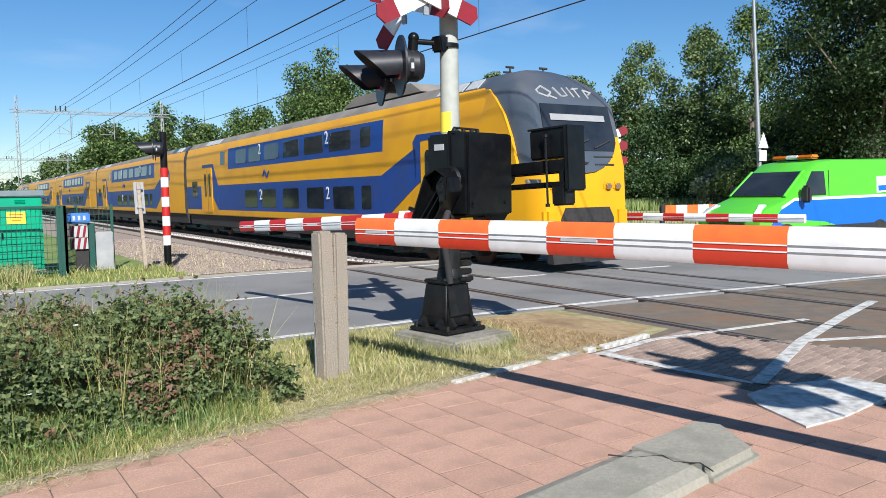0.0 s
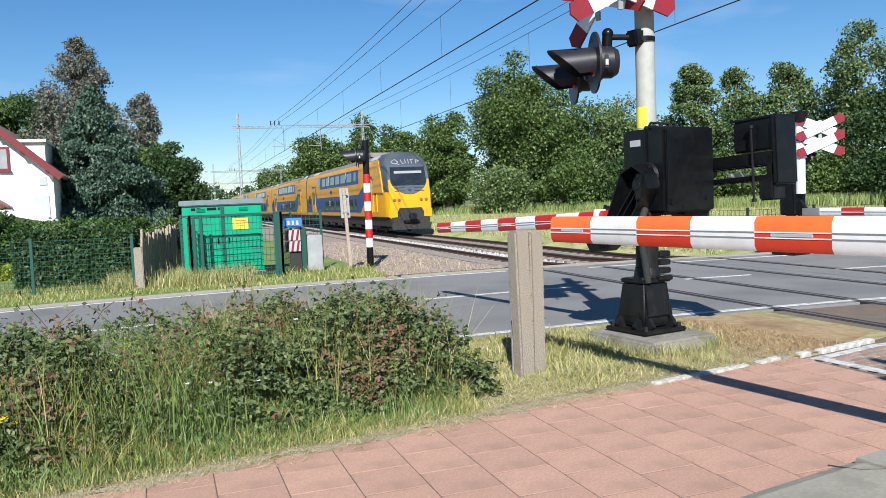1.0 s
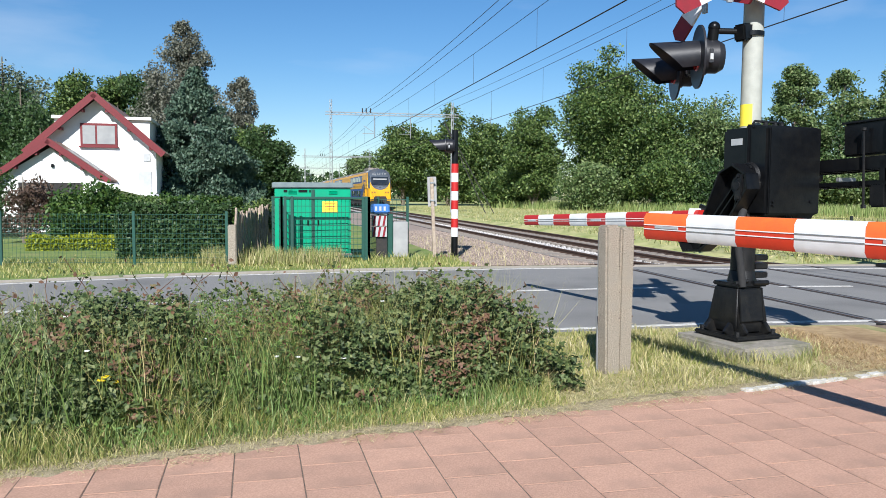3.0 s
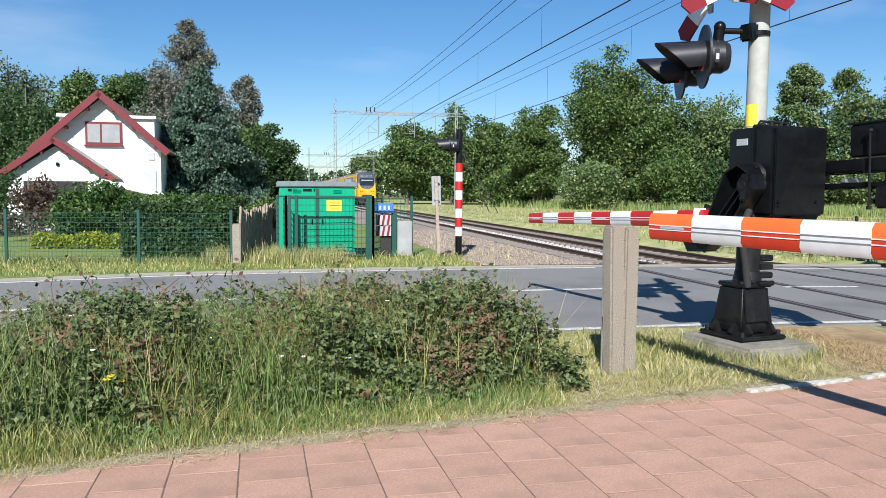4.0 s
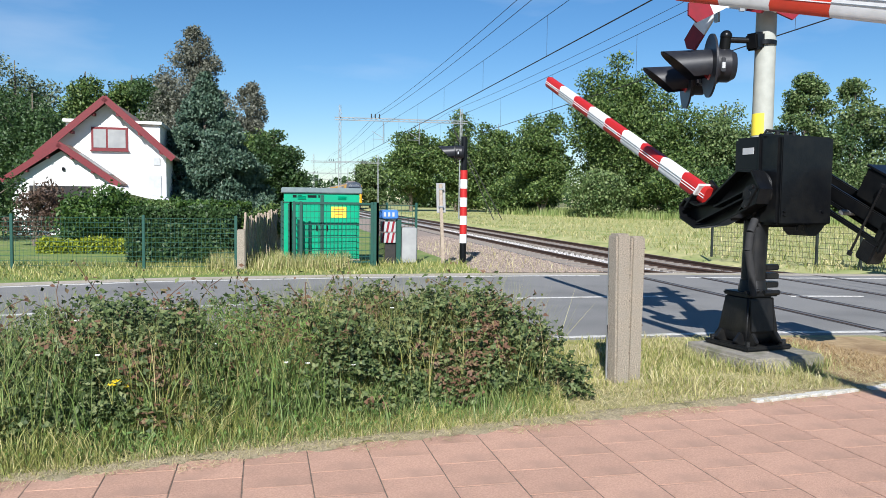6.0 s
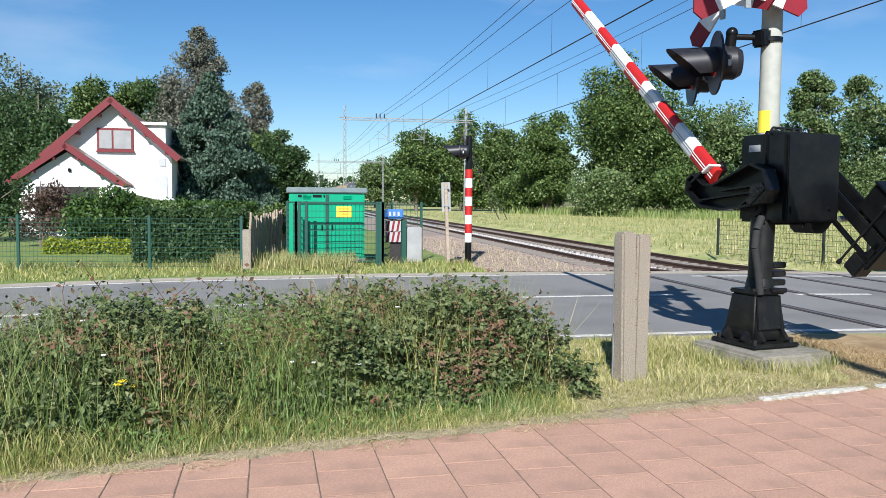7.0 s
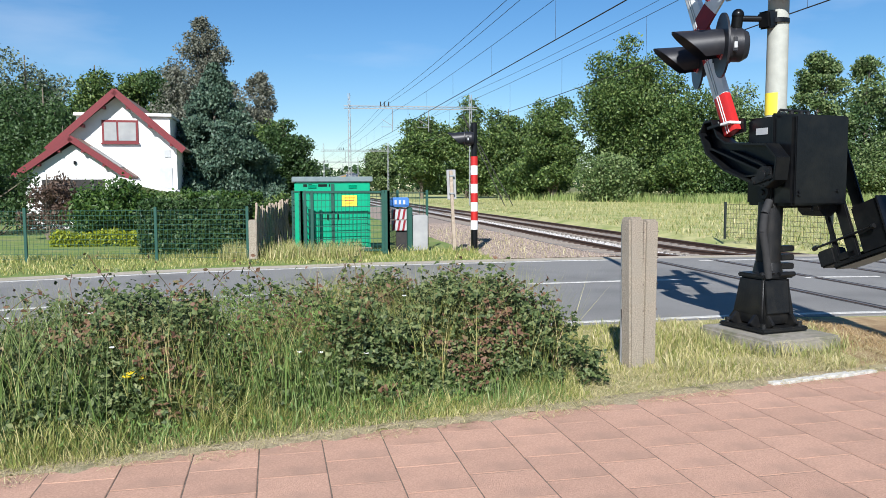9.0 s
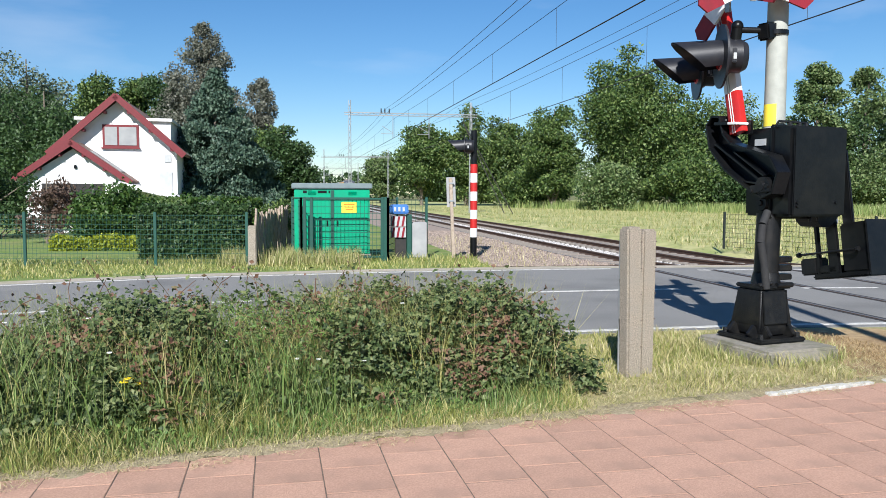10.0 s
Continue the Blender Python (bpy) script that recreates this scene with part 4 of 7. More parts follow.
def side_plate(car, name, s0, s1, z0, z1, material, label="", out=0.012, rounded=0.06, sides=(-1, 1)):
    for sd in sides:
        def xs(z):
            for (xa, za), (xb, zb) in zip(PROF, PROF[1:]):
                if za <= z <= zb and zb > za:
                    return xa + (xb - xa) * (z - za) / (zb - za)
            return 1.4
        bm = BM()
        r = rounded
        out_l = [(s0 + r, z0), (s1 - r, z0), (s1, z0 + r), (s1, z1 - r), (s1 - r, z1), (s0 + r, z1), (s0, z1 - r), (s0, z0 + r)] if r else [(s0, z0), (s1, z0), (s1, z1), (s0, z1)]
        a = [bm.verts.new((sd * (xs(z) + out), s, z)) for s, z in out_l]
        b = [bm.verts.new((sd * (xs(z) - 0.02), s, z)) for s, z in out_l]
        bm.faces.new(a)
        bm.faces.new(b)
        for i in range(len(a)):
            j = (i + 1) % len(a)
            bm.faces.new((a[i], a[j], b[j], b[i]))
        bmesh.ops.recalc_face_normals(bm, faces=bm.faces)
        part(name, bm, material, car, label, smooth=False)


def poly_plate(car, name, pts, material, label, out=0.008, sides=(-1, 1)):
    for sd in sides:
        prism_bm = BM()
        prism(prism_bm, pts, "x", sd * (1.425), sd * (1.43 + out))
        part(name, prism_bm, material, car, label, smooth=False)


def text_mesh(body, size):
    cu = bpy.data.curves.new("letters", 'FONT')
    cu.body, cu.size, cu.align_x, cu.align_y, cu.extrude = body, size, 'CENTER', 'CENTER', 0.004
    ob = bpy.data.objects.new("letters", cu)
    scene.collection.objects.link(ob)
    bpy.context.view_layer.update()
    me = bpy.data.meshes.new_from_object(ob.evaluated_get(bpy.context.evaluated_depsgraph_get()))
    bpy.data.objects.remove(ob)
    return me


LOWER = [(8.1, 8.75), (9.3, 10.9), (11.7, 13.2), (14.0, 15.6), (16.4, 18.0), (18.6, 20.2)]
UPPER = [(8.1, 8.8), (9.5, 11.2), (11.7, 13.4), (13.9, 15.5), (16.0, 17.6), (18.1, 19.6), (20.0, 21.4)]


def build_train():
    tr = thing("train", pose(0, 0, 0), "yellow and blue double-deck passenger train with grey cab", "train")
    two = text_mesh("2", 0.62)
    two.materials.append(M["white"])
    for k in range(5):
        car = car_body(tr, k * (CAR + 0.35), k == 0)
        for a, b in LOWER:
            side_plate(car, "window", a, b, 1.42, 2.16, "glass", "dark tinted window")
        for a, b in UPPER:
            side_plate(car, "window", a, b, 3.36, 3.98, "glass", "dark tinted window")
        for d0, d1 in ((3.55, 5.05), (25.2, 26.7)):
            side_plate(car, "door", d0, d1, 1.12, 3.30, "tyellow", "yellow double-leaf door", 0.03, 0.1)
            for w0, w1 in ((d0 + 0.25, d0 + 0.52), (d1 - 0.52, d1 - 0.25)):
                side_plate(car, "window", w0, w1, 1.9, 3.05, "glass", "tall narrow door window", 0.04, 0.08)
            side_plate(car, "door_gap", (d0 + d1) / 2 - 0.02, (d0 + d1) / 2 + 0.02, 1.14, 3.25, "tblack", "", 0.034, 0.0)
        side_plate(car, "window", 27.9, 28.9, 1.9, 2.7, "glass", "dark tinted window")
        side_plate(car, "window", 23.1, 23.8, 3.4, 4.0, "glass", "dark tinted window")
        # blue sweep up to the door and round its frame
        poly_plate(car, "blue_sweep", [(7.4, 2.44), (5.35, 3.15), (5.35, 2.1), (7.0, 1.25), (8.0, 1.25), (8.0, 2.44)], "tblue", "dark blue sweep of the livery")
        poly_plate(car, "blue_sweep", [(5.35, 2.1), (5.1, 2.2), (5.1, 3.32), (3.5, 3.32), (3.4, 3.2), (3.4, 2.9), (3.25, 2.9), (3.25, 3.3), (3.45, 3.5), (5.3, 3.5), (5.5, 3.3)], "tblue", "blue frame over the door")
        poly_plate(car, "blue_sweep", [(24.2, 2.44), (25.0, 3.5), (26.9, 3.5), (26.9, 3.36), (25.1, 3.36), (25.1, 1.9), (24.2, 1.25)], "tblue", "blue frame over the door")
        for s in (10.4, 17.2):
            for zz in (1.98, 3.86):
                for sd in (-1, 1):
                    part("class_number", two, None, car, "white figure 2 beside the window", at=pose(sd * 1.46, s + 0.9, zz - 0.05, 90, 0, -90 if sd < 0 else 90))
        # plain badge shape
        for sd in (-1, 1):
            bm = BM()
            for pp, q in (((17.8, 2.7), (17.6, 2.95)), ((17.6, 2.95), (17.3, 2.65)), ((17.3, 2.65), (17.1, 2.9))):
                tube(bm, (sd * 1.44, pp[0], pp[1]), (sd * 1.44, q[0], q[1]), 0.035, 0.035, 6)
            part("badge", bm, "tblue", car, "dark badge on the yellow band")
        # underframe: bogies and equipment
        for s in (4.3, CAR - 4.3):
            bg = part("bogie", box(BM(), (0, s, 0.42), (2.3, 3.2, 0.3), bev=0.05), "tblack", car, "black bogie frame")
            for dy in (-1.25, 1.25):
                for sd in (-1, 1):
                    part("wheel", tube(BM(), (sd * 0.68, s + dy, 0.46), (sd * 0.80, s + dy, 0.46), 0.46, 0.46, 24), "rail", bg, "rusty steel wheel")
        for s in (9, 12, 15.5, 19, 22):
            part("equipment_box", box(BM(), (0, s, 0.42), (2.4, 1.6 + (s % 3) * 0.3, 0.34), bev=0.03), "tblack", car, "black box under the floor")
        # grey roof-edge windows over the doors
        for s in ((2.5, 4.6) if k == 0 else (1.0, 2.2)), (24.4, 27.0):
            n = 3
            for i in range(n):
                a = s[0] + (s[1] - s[0]) * i / n + 0.08
                b = s[0] + (s[1] - s[0]) * (i + 1) / n - 0.08
                bm = BM()
                for sd in (-1,):
                    vs = [bm.verts.new(p) for p in ((sd * 1.25, a, 4.46), (sd * 1.25, b, 4.46), (sd * 1.0, b, 4.70), (sd * 1.0, a, 4.70))]
                    vt = [bm.verts.new(v.co + Vector((sd * -0.02, 0, -0.04))) for v in vs]
                    bm.faces.new(vs)
                    bm.faces.new(vt)
                    for q in range(4):
                        bm.faces.new((vs[q], vs[(q + 1) % 4], vt[(q + 1) % 4], vt[q]))
                bmesh.ops.recalc_face_normals(bm, faces=bm.faces)
                part("roof_panel", bm, "greybox", car, "pale grey roof-edge panel", smooth=False)
        if k:
            part("gangway", box(BM(), (0, -0.15, 2.2), (2.0, 0.9, 3.2), bev=0.1), "rubber", car, "black rubber gangway")
            continue
        for sd in (-1, 1):
            bm = BM()
            edge = [(3.42, 4.36), (2.0, 4.36), (1.62, 4.10), (1.25, 3.70), (0.95, 3.15), (0.72, 2.44), (3.42, 2.44)]
            flank_x = {4.36: 1.285, 4.10: 1.37, 3.70: 1.405, 3.15: 1.43, 2.44: 1.43}
            a = [bm.verts.new((sd * (flank_x[z] + 0.05), y, z)) for y, z in edge]
            b = [bm.verts.new((sd * (flank_x[z] - 0.06), y, z)) for y, z in edge]
            bm.faces.new(a)
            bm.faces.new(b)
            for q in range(len(a)):
                bm.faces.new((a[q], a[(q + 1) % len(a)], b[(q + 1) % len(a)], b[q]))
            bmesh.ops.recalc_face_normals(bm, faces=bm.faces)
            part("cab_flank", bm, "tyellow", car, "yellow cab flank curving round the grey front", smooth=False)
        # cab front
        slope = math.degrees(math.atan(0.27))
        def face(x, z, d=0.0):
            lean = math.atan((nose(z + 0.02) - nose(z - 0.02)) / 0.04)
            return (x, nose(z) - d * math.cos(lean), z + d * math.sin(lean))
        bm = BM()
        mask = [(-1.15, 3.22)] + [(1.13 * math.cos(radians(q)), 3.22 + 0.93 * math.sin(radians(q))) for q in range(180, 361, 15)] + [(1.15, 3.22)]
        a = [bm.verts.new(face(x, z, 0.014)) for x, z in mask]
        b = [bm.verts.new(v.co + Vector((0, 0.06, -0.03))) for v in a]
        bm.faces.new(a)
        bm.faces.new(b)
        for q in range(len(a)):
            bm.faces.new((a[q], a[(q + 1) % len(a)], b[(q + 1) % len(a)], b[q]))
        bmesh.ops.recalc_face_normals(bm, faces=bm.faces)
        part("front_mask", bm, "tgrey", car, "dark grey rounded front mask", smooth=False)
        bm = BM()
        a = [bm.verts.new(face(x, z, 0.035)) for x, z in ((-0.98, 2.80), (0.98, 2.80), (1.08, 3.0), (1.04, 3.86), (-1.04, 3.86), (-1.08, 3.0))]
        b = [bm.verts.new(v.co + Vector((0, 0.08, -0.03))) for v in a]
        bm.faces.new(a)
        bm.faces.new(b)
        for q in range(6):
            bm.faces.new((a[q], a[(q + 1) % 6], b[(q + 1) % 6], b[q]))
        bmesh.ops.recalc_face_normals(bm, faces=bm.faces)
        ws = part("windscreen", bm, "glass", car, "dark cab windscreen", smooth=False)
        part("sun_blind", box(BM(), face(0.0, 3.56, 0.05), (1.66, 0.01, 0.15), (-slope, 0, 0)), "blind", ws, "pale sun blind behind the screen", smooth=False)
        bm = BM()
        for x in (-0.35, 0.35):
            tube(bm, face(x, 2.85, 0.06), face(x + 0.55, 3.05, 0.06), 0.018, 0.018, 6)
        part("wiper", bm, "tblack", car, "black windscreen wipers")
        part("front_lamp", tube(BM(), face(0.0, 2.6, 0.0), face(0.0, 2.62, 0.06), 0.13, 0.12, 18), "tgrey", car, "round grey lamp cover")
        bm = BM()
        for x in (-0.6, 0.6):
            for z in (2.48, 2.66):
                tube(bm, face(x - 0.3, z, 0.01), face(x + 0.3, z, 0.01), 0.022, 0.022, 6)
        part("handrail", bm, "tblack", car, "dark recessed grab rails")
        for x in (-0.96, -0.66, 0.66, 0.96):
            hl = part("headlight", box(BM(), (x, 0.06, 1.98), (0.25, 0.16, 0.21), bev=0.05), "tyellow", car, "yellow rimmed headlight")
            part("glass_cover", box(BM(), (x, -0.015, 1.98), (0.16, 0.03, 0.13), bev=0.03), "headglass", hl, "brownish lamp glass")
        bm = BM()
        prism(bm, [(-0.78, 0.45), (0.78, 0.45), (0.80, 1.25), (0.66, 1.50), (-0.66, 1.50), (-0.80, 1.25)], "y", -0.03, 0.04)
        part("coupler_recess", bm, "tblack", car, "dark coupler opening", smooth=False)
        bm = BM()
        tube(bm, (0, 0.1, 1.0), (0, -0.5, 1.0), 0.16, 0.14, 14)
        box(bm, (0, -0.5, 1.0), (0.42, 0.2, 0.36), bev=0.04)
        box(bm, (0, -0.1, 0.72), (0.9, 0.4, 0.16), bev=0.03)
        part("coupler", bm, "iron", car, "black automatic coupler")
        bm = BM()
        prism(bm, [(-1.15, 0.25), (1.15, 0.25), (1.2, 0.62), (-1.2, 0.62)], "y", -0.15, 0.05)
        part("snow_plough", bm, "tblack", car, "black plough under the nose", smooth=False)
        for x in (-1.08, 1.08):
            part("nose_cheek", box(BM(), (x, 0.06, 1.2), (0.42, 0.22, 0.62), bev=0.08), "tyellow", car, "yellow corner of the nose")
        # sprayed marks, not legible
        bm = BM()
        for x0, z0, x1, z1 in ((-0.85, 4.22, -0.6, 4.34), (-0.6, 4.34, -0.45, 4.18), (-0.45, 4.18, -0.62, 4.06), (-0.62, 4.06, -0.85, 4.14), (-0.85, 4.14, -0.85, 4.22), (-0.62, 4.1, -0.4, 4.02), (-0.25, 4.32, -0.2, 4.08), (-0.2, 4.08, 0.0, 4.12), (0.0, 4.12, 0.02, 4.32), (0.18, 4.08, 0.2, 4.34), (0.36, 4.08, 0.4, 4.34), (0.3, 4.3, 0.55, 4.34), (0.62, 4.06, 0.66, 4.3), (0.66, 4.3, 0.85, 4.24), (0.85, 4.24, 0.68, 4.16)):
            tube(bm, face(x0, z0, 0.004), face(x1, z1, 0.004), 0.026, 0.026, 6)
        part("sprayed_marks", bm, "slate", car, "pale sprayed scribble on the grey front")
        bm = BM()
        for x, y in ((-0.45, 2.3), (0.45, 2.1), (0.0, 3.0)):
            tube(bm, (x, y, 4.8), (x, y, 5.0), 0.03, 0.02, 8)
            tube(bm, (x - 0.12, y, 4.98), (x + 0.12, y, 4.98), 0.03, 0.03, 8)
        part("roof_horn", bm, "tblack", car, "small black horns and aerials")
        side_plate(car, "window", 2.45, 2.80, 2.30, 3.05, "glass", "narrow cab side window", 0.02, 0.12)
        for s0 in (2.28, 2.95):
            side_plate(car, "door_seam", s0, s0 + 0.025, 1.15, 3.35, "tblack", "", 0.006, 0.0)
        for s0 in (2.2, 3.08):
            side_plate(car, "grab_rail", s0, s0 + 0.05, 1.3, 2.35, "tyellow", "yellow grab rail", 0.06, 0.02)
        bm = BM()
        prism(bm, [(6.2, 4.84), (6.8, 5.15), (10.5, 5.15), (11.5, 4.84)], "x", -0.7, 0.7)
        part("roof_housing", bm, "troof", car, "raised housing on the roof", smooth=False)
    return tr


train = build_train()

# ---------- van ----------
def build_van():
    t = thing("van", pose(17.2, 13.75, 0, 0, 0, -4) @ Matrix.Diagonal((1.02, 1.02, 1.06, 1)), "green and blue panel van with an amber roof bar", "van")
    prof = [(0.0, 0.42), (-0.05, 0.75), (0.0, 1.05), (0.22, 1.22), (1.0, 1.46), (1.80, 2.10), (2.2, 2.35), (2.7, 2.42), (5.7, 2.46), (5.85, 2.3), (5.9, 0.42)]
    bm = BM()
    rows = []
    for x in (-1.0, -0.86, 0.86, 1.0):
        k = 1.0 if abs(x) < 0.9 else 0.93
        rows.append([bm.verts.new((p[0] + (0.04 if k < 1 else 0), x * (1.0 - 0.10 * max(0, p[1] - 1.0) / 1.4), 0.42 + (p[1] - 0.42) * (0.985 if k < 1 else 1.0))) for p in prof])
    n = len(prof)
    for a, b in zip(rows, rows[1:]):
        for i in range(n):
            f = bm.faces.new((a[i], a[(i + 1) % n], b[(i + 1) % n], b[i]))
    for r in (rows[0], rows[-1]):
        bm.faces.new(r)
    bmesh.ops.recalc_face_normals(bm, faces=bm.faces)
    body = part("body", bm, "vgreen", t, "bright green panel body")
    for sd in (-1, 1):
        def yy(z):
            return sd * (1.0 - 0.10 * max(0, z - 1.0) / 1.4)
        def flank(name, pts, material, label, out):
            b2 = BM()
            a = [b2.verts.new((s, yy(z) + sd * out, z)) for s, z in pts]
            c = [b2.verts.new((s, yy(z) - sd * 0.02, z)) for s, z in pts]
            b2.faces.new(a)
            b2.faces.new(c)
            for i in range(len(a)):
                b2.faces.new((a[i], a[(i + 1) % len(a)], c[(i + 1) % len(a)], c[i]))
            bmesh.ops.recalc_face_normals(b2, faces=b2.faces)
            return part(name, b2, material, body, label, smooth=False)
        flank("lower_panel", [(0.35, 0.75), (0.8, 1.20), (1.3, 1.40), (5.88, 1.46), (5.88, 0.5), (0.4, 0.5)], "vblue", "blue lower flank", 0.006)
        flank("white_stripe", [(0.8, 1.20), (1.3, 1.40), (5.88, 1.46), (5.88, 1.52), (1.3, 1.47), (0.8, 1.26)], "white", "white dividing stripe", 0.009)
        flank("side_window", [(1.55, 1.52), (2.5, 1.53), (2.45, 2.12), (1.98, 2.12)], "glass", "cab side window", 0.008)
        flank("side_trim", [(1.9, 0.62), (4.6, 0.64), (4.6, 0.78), (1.9, 0.76)], "rubber", "black rubbing strip", 0.03)
        flank("door_seam", [(2.62, 0.6), (2.64, 0.6), (2.64, 2.15), (2.62, 2.15)], "tblack", "", 0.008)
        flank("side_badge", [(4.6, 1.55), (5.3, 1.57), (5.3, 2.0), (4.6, 1.98)], "white", "white and blue plain panel on the flank", 0.008)
        flank("side_badge", [(4.65, 1.6), (5.25, 1.62), (5.25, 1.76), (4.65, 1.74)], "vblue", "", 0.012)
        part("headlight", box(BM(), (0.26, sd * 0.80, 1.10), (0.56, 0.28, 0.26), (0, -32, sd * -20), 0.06), "lampglass", body, "clear headlight")
        part("mirror", box(BM(), (1.5, sd * 1.16, 1.56), (0.18, 0.24, 0.42), bev=0.05), "rubber", t, "black door mirror")
        for s in (0.98, 4.7):
            w = part("wheel", tube(BM(), (s, sd * 0.98, 0.34), (s, sd * 0.74, 0.34), 0.34, 0.34, 24), "rubber", t, "black tyre")
            part("rim", tube(BM(), (s, sd * 0.99, 0.34), (s, sd * 0.9, 0.34), 0.2, 0.19, 18), "steel", w, "steel rim")
            part("wheel_arch", tube(BM(), (s, sd * 1.004, 0.42), (s, sd * 0.9, 0.42), 0.43, 0.43, 24), "tblack", body, "dark wheel arch")
    b2 = BM()
    a = [b2.verts.new(p) for p in ((1.04, -0.84, 1.50), (1.04, 0.84, 1.50), (1.79, 0.78, 2.10), (1.79, -0.78, 2.10))]
    for v in a:
        v.co += Vector((-0.02, 0, 0.025))
    c = [b2.verts.new(v.co + Vector((0.04, 0, -0.05))) for v in a]
    b2.faces.new(a)
    b2.faces.new(c)
    for i in range(4):
        b2.faces.new((a[i], a[(i + 1) % 4], c[(i + 1) % 4], c[i]))
    bmesh.ops.recalc_face_normals(b2, faces=b2.faces)
    ws = part("windscreen", b2, "glass", body, "raked windscreen", smooth=False)
    for sd in (-1, 1):
        part("pillar", tube(BM(), (1.03, sd * 0.87, 1.50), (1.80, sd * 0.81, 2.13), 0.045, 0.045, 10), "vgreen", body, "green windscreen pillar")
        b2 = BM()
        tube(b2, (1.04, sd * 0.45 - 0.2, 1.55), (1.16, sd * 0.45 + 0.3, 1.62), 0.012, 0.012, 6)
        part("wiper", b2, "tblack", ws, "black wiper")
        part("seat", box(BM(), (2.1, sd * 0.45, 1.62), (0.16, 0.42, 0.5), bev=0.06), "rubber", t, "dark seat seen through the glass")
    part("bumper", box(BM(), (0.05, 0, 0.52), (0.35, 1.9, 0.36), bev=0.08), "rubber", body, "dark grey bumper")
    b2 = BM()
    for z in (0.84, 0.91, 0.98):
        box(b2, (-0.03, 0, z), (0.06, 1.2, 0.035), bev=0.01)
    part("grille", b2, "tblack", body, "black slatted grille")
    part("badge", box(BM(), (0.12, 0, 1.06), (0.03, 0.12, 0.12), (0, 0, 45), 0.01), "steel", body, "plain chrome badge")
    bar = part("beacon_bar", box(BM(), (2.5, 0, 2.5), (0.3, 1.3, 0.1), bev=0.04), "amber", t, "amber beacon bar")
    part("bar_middle", box(BM(), (2.5, 0, 2.5), (0.31, 0.4, 0.105), bev=0.03), "white", bar)
    return t


build_van()


# ---------- cabinet compound ----------
def build_cabinet():
    t = thing("relay_cabinet", pose(0.67, 22.25, 0), "bright green metal relay cabinet with flat grey roof", "cabinet")
    part("plinth", box(BM(), (0, 0, 0.06), (2.12, 0.9, 0.12)), "concrete", t, smooth=False)
    part("body", box(BM(), (0, 0, 1.03), (2.06, 0.86, 1.82), bev=0.015), "green", t)
    part("roof", box(BM(), (0, 0, 2.01), (2.20, 1.0, 0.15), bev=0.02), "roofgrey", t, "overhanging grey roof")
    for sx in (-1, 1):
        d = part("door", box(BM(), (sx * 0.51, -0.44, 0.90), (0.90, 0.03, 1.50), bev=0.008), "green", t)
        part("handle", box(BM(), (sx * 0.14, -0.475, 0.98), (0.04, 0.04, 0.16), bev=0.01), "black", d, "black door handle")
        for zz in (0.28, 1.78):
            b2 = BM()
            for k in range(3):
                box(b2, (sx * 0.55, -0.445 if zz > 1 else -0.46, zz + k * 0.035), (0.22, 0.02, 0.02), (25, 0, 0))
            part("vent", b2, "green", t, smooth=False)
    part("centre_post", box(BM(), (0, -0.445, 1.0), (0.09, 0.03, 1.78)), "dgreen", t, smooth=False)
    part("top_rail", box(BM(), (0, -0.442, 1.68), (2.06, 0.025, 0.03)), "dgreen", t, smooth=False)
    pl = part("warning_plate", box(BM(), (0.46, -0.475, 1.42), (0.42, 0.012, 0.30)), "yellow", t, "yellow warning plate", smooth=False)
    for k in range(3):
        part("writing_bar", box(BM(), (0.46, -0.483, 1.50 - k * 0.07), (0.30 - 0.05 * k, 0.004, 0.022)), "amber", pl, smooth=False)
    for x, w in ((-0.74, 0.10), (-0.60, 0.10), (-0.34, 0.10), (-0.22, 0.14), (-0.08, 0.04)):
        part("writing_bar", box(BM(), (x, -0.435, 1.845), (w, 0.006, 0.07)), "black", t, "dark letter bar", smooth=False)
    return t


build_cabinet()


def mesh_fence(name, pts, h, label, pitch=0.10, rows=8, cat="fence", group="", posts=True, z0=0.0, thick=0.005, colour="dgreen"):
    """Green bar-mesh fence: posts, two heavy rails and fine upright bars between."""
    t = thing(name, pose(0, 0, 0), label, cat, group)
    for i, (x, y) in enumerate(pts):
        if posts:
            part("post", box(BM(), (x, y, z0 + h / 2 + 0.03), (0.07, 0.07, h + 0.1), bev=0.008), colour, t)
    for (x0, y0), (x1, y1) in zip(pts, pts[1:]):
        bm = BM()
        L = math.hypot(x1 - x0, y1 - y0)
        n = int(L / pitch)
        ang = math.degrees(math.atan2(y1 - y0, x1 - x0))
        for k in range(1, n):
            f = k / n
            box(bm, (x0 + (x1 - x0) * f, y0 + (y1 - y0) * f, z0 + h / 2 + 0.04), (thick, thick, h - 0.04))
        for r in range(rows + 1):
            box(bm, ((x0 + x1) / 2, (y0 + y1) / 2, z0 + 0.06 + (h - 0.06) * r / rows), (L, thick * 1.4, thick * 1.6), (0, 0, ang))
        part("mesh_panel", bm, colour, t, "fine bar mesh", smooth=False)
    return t


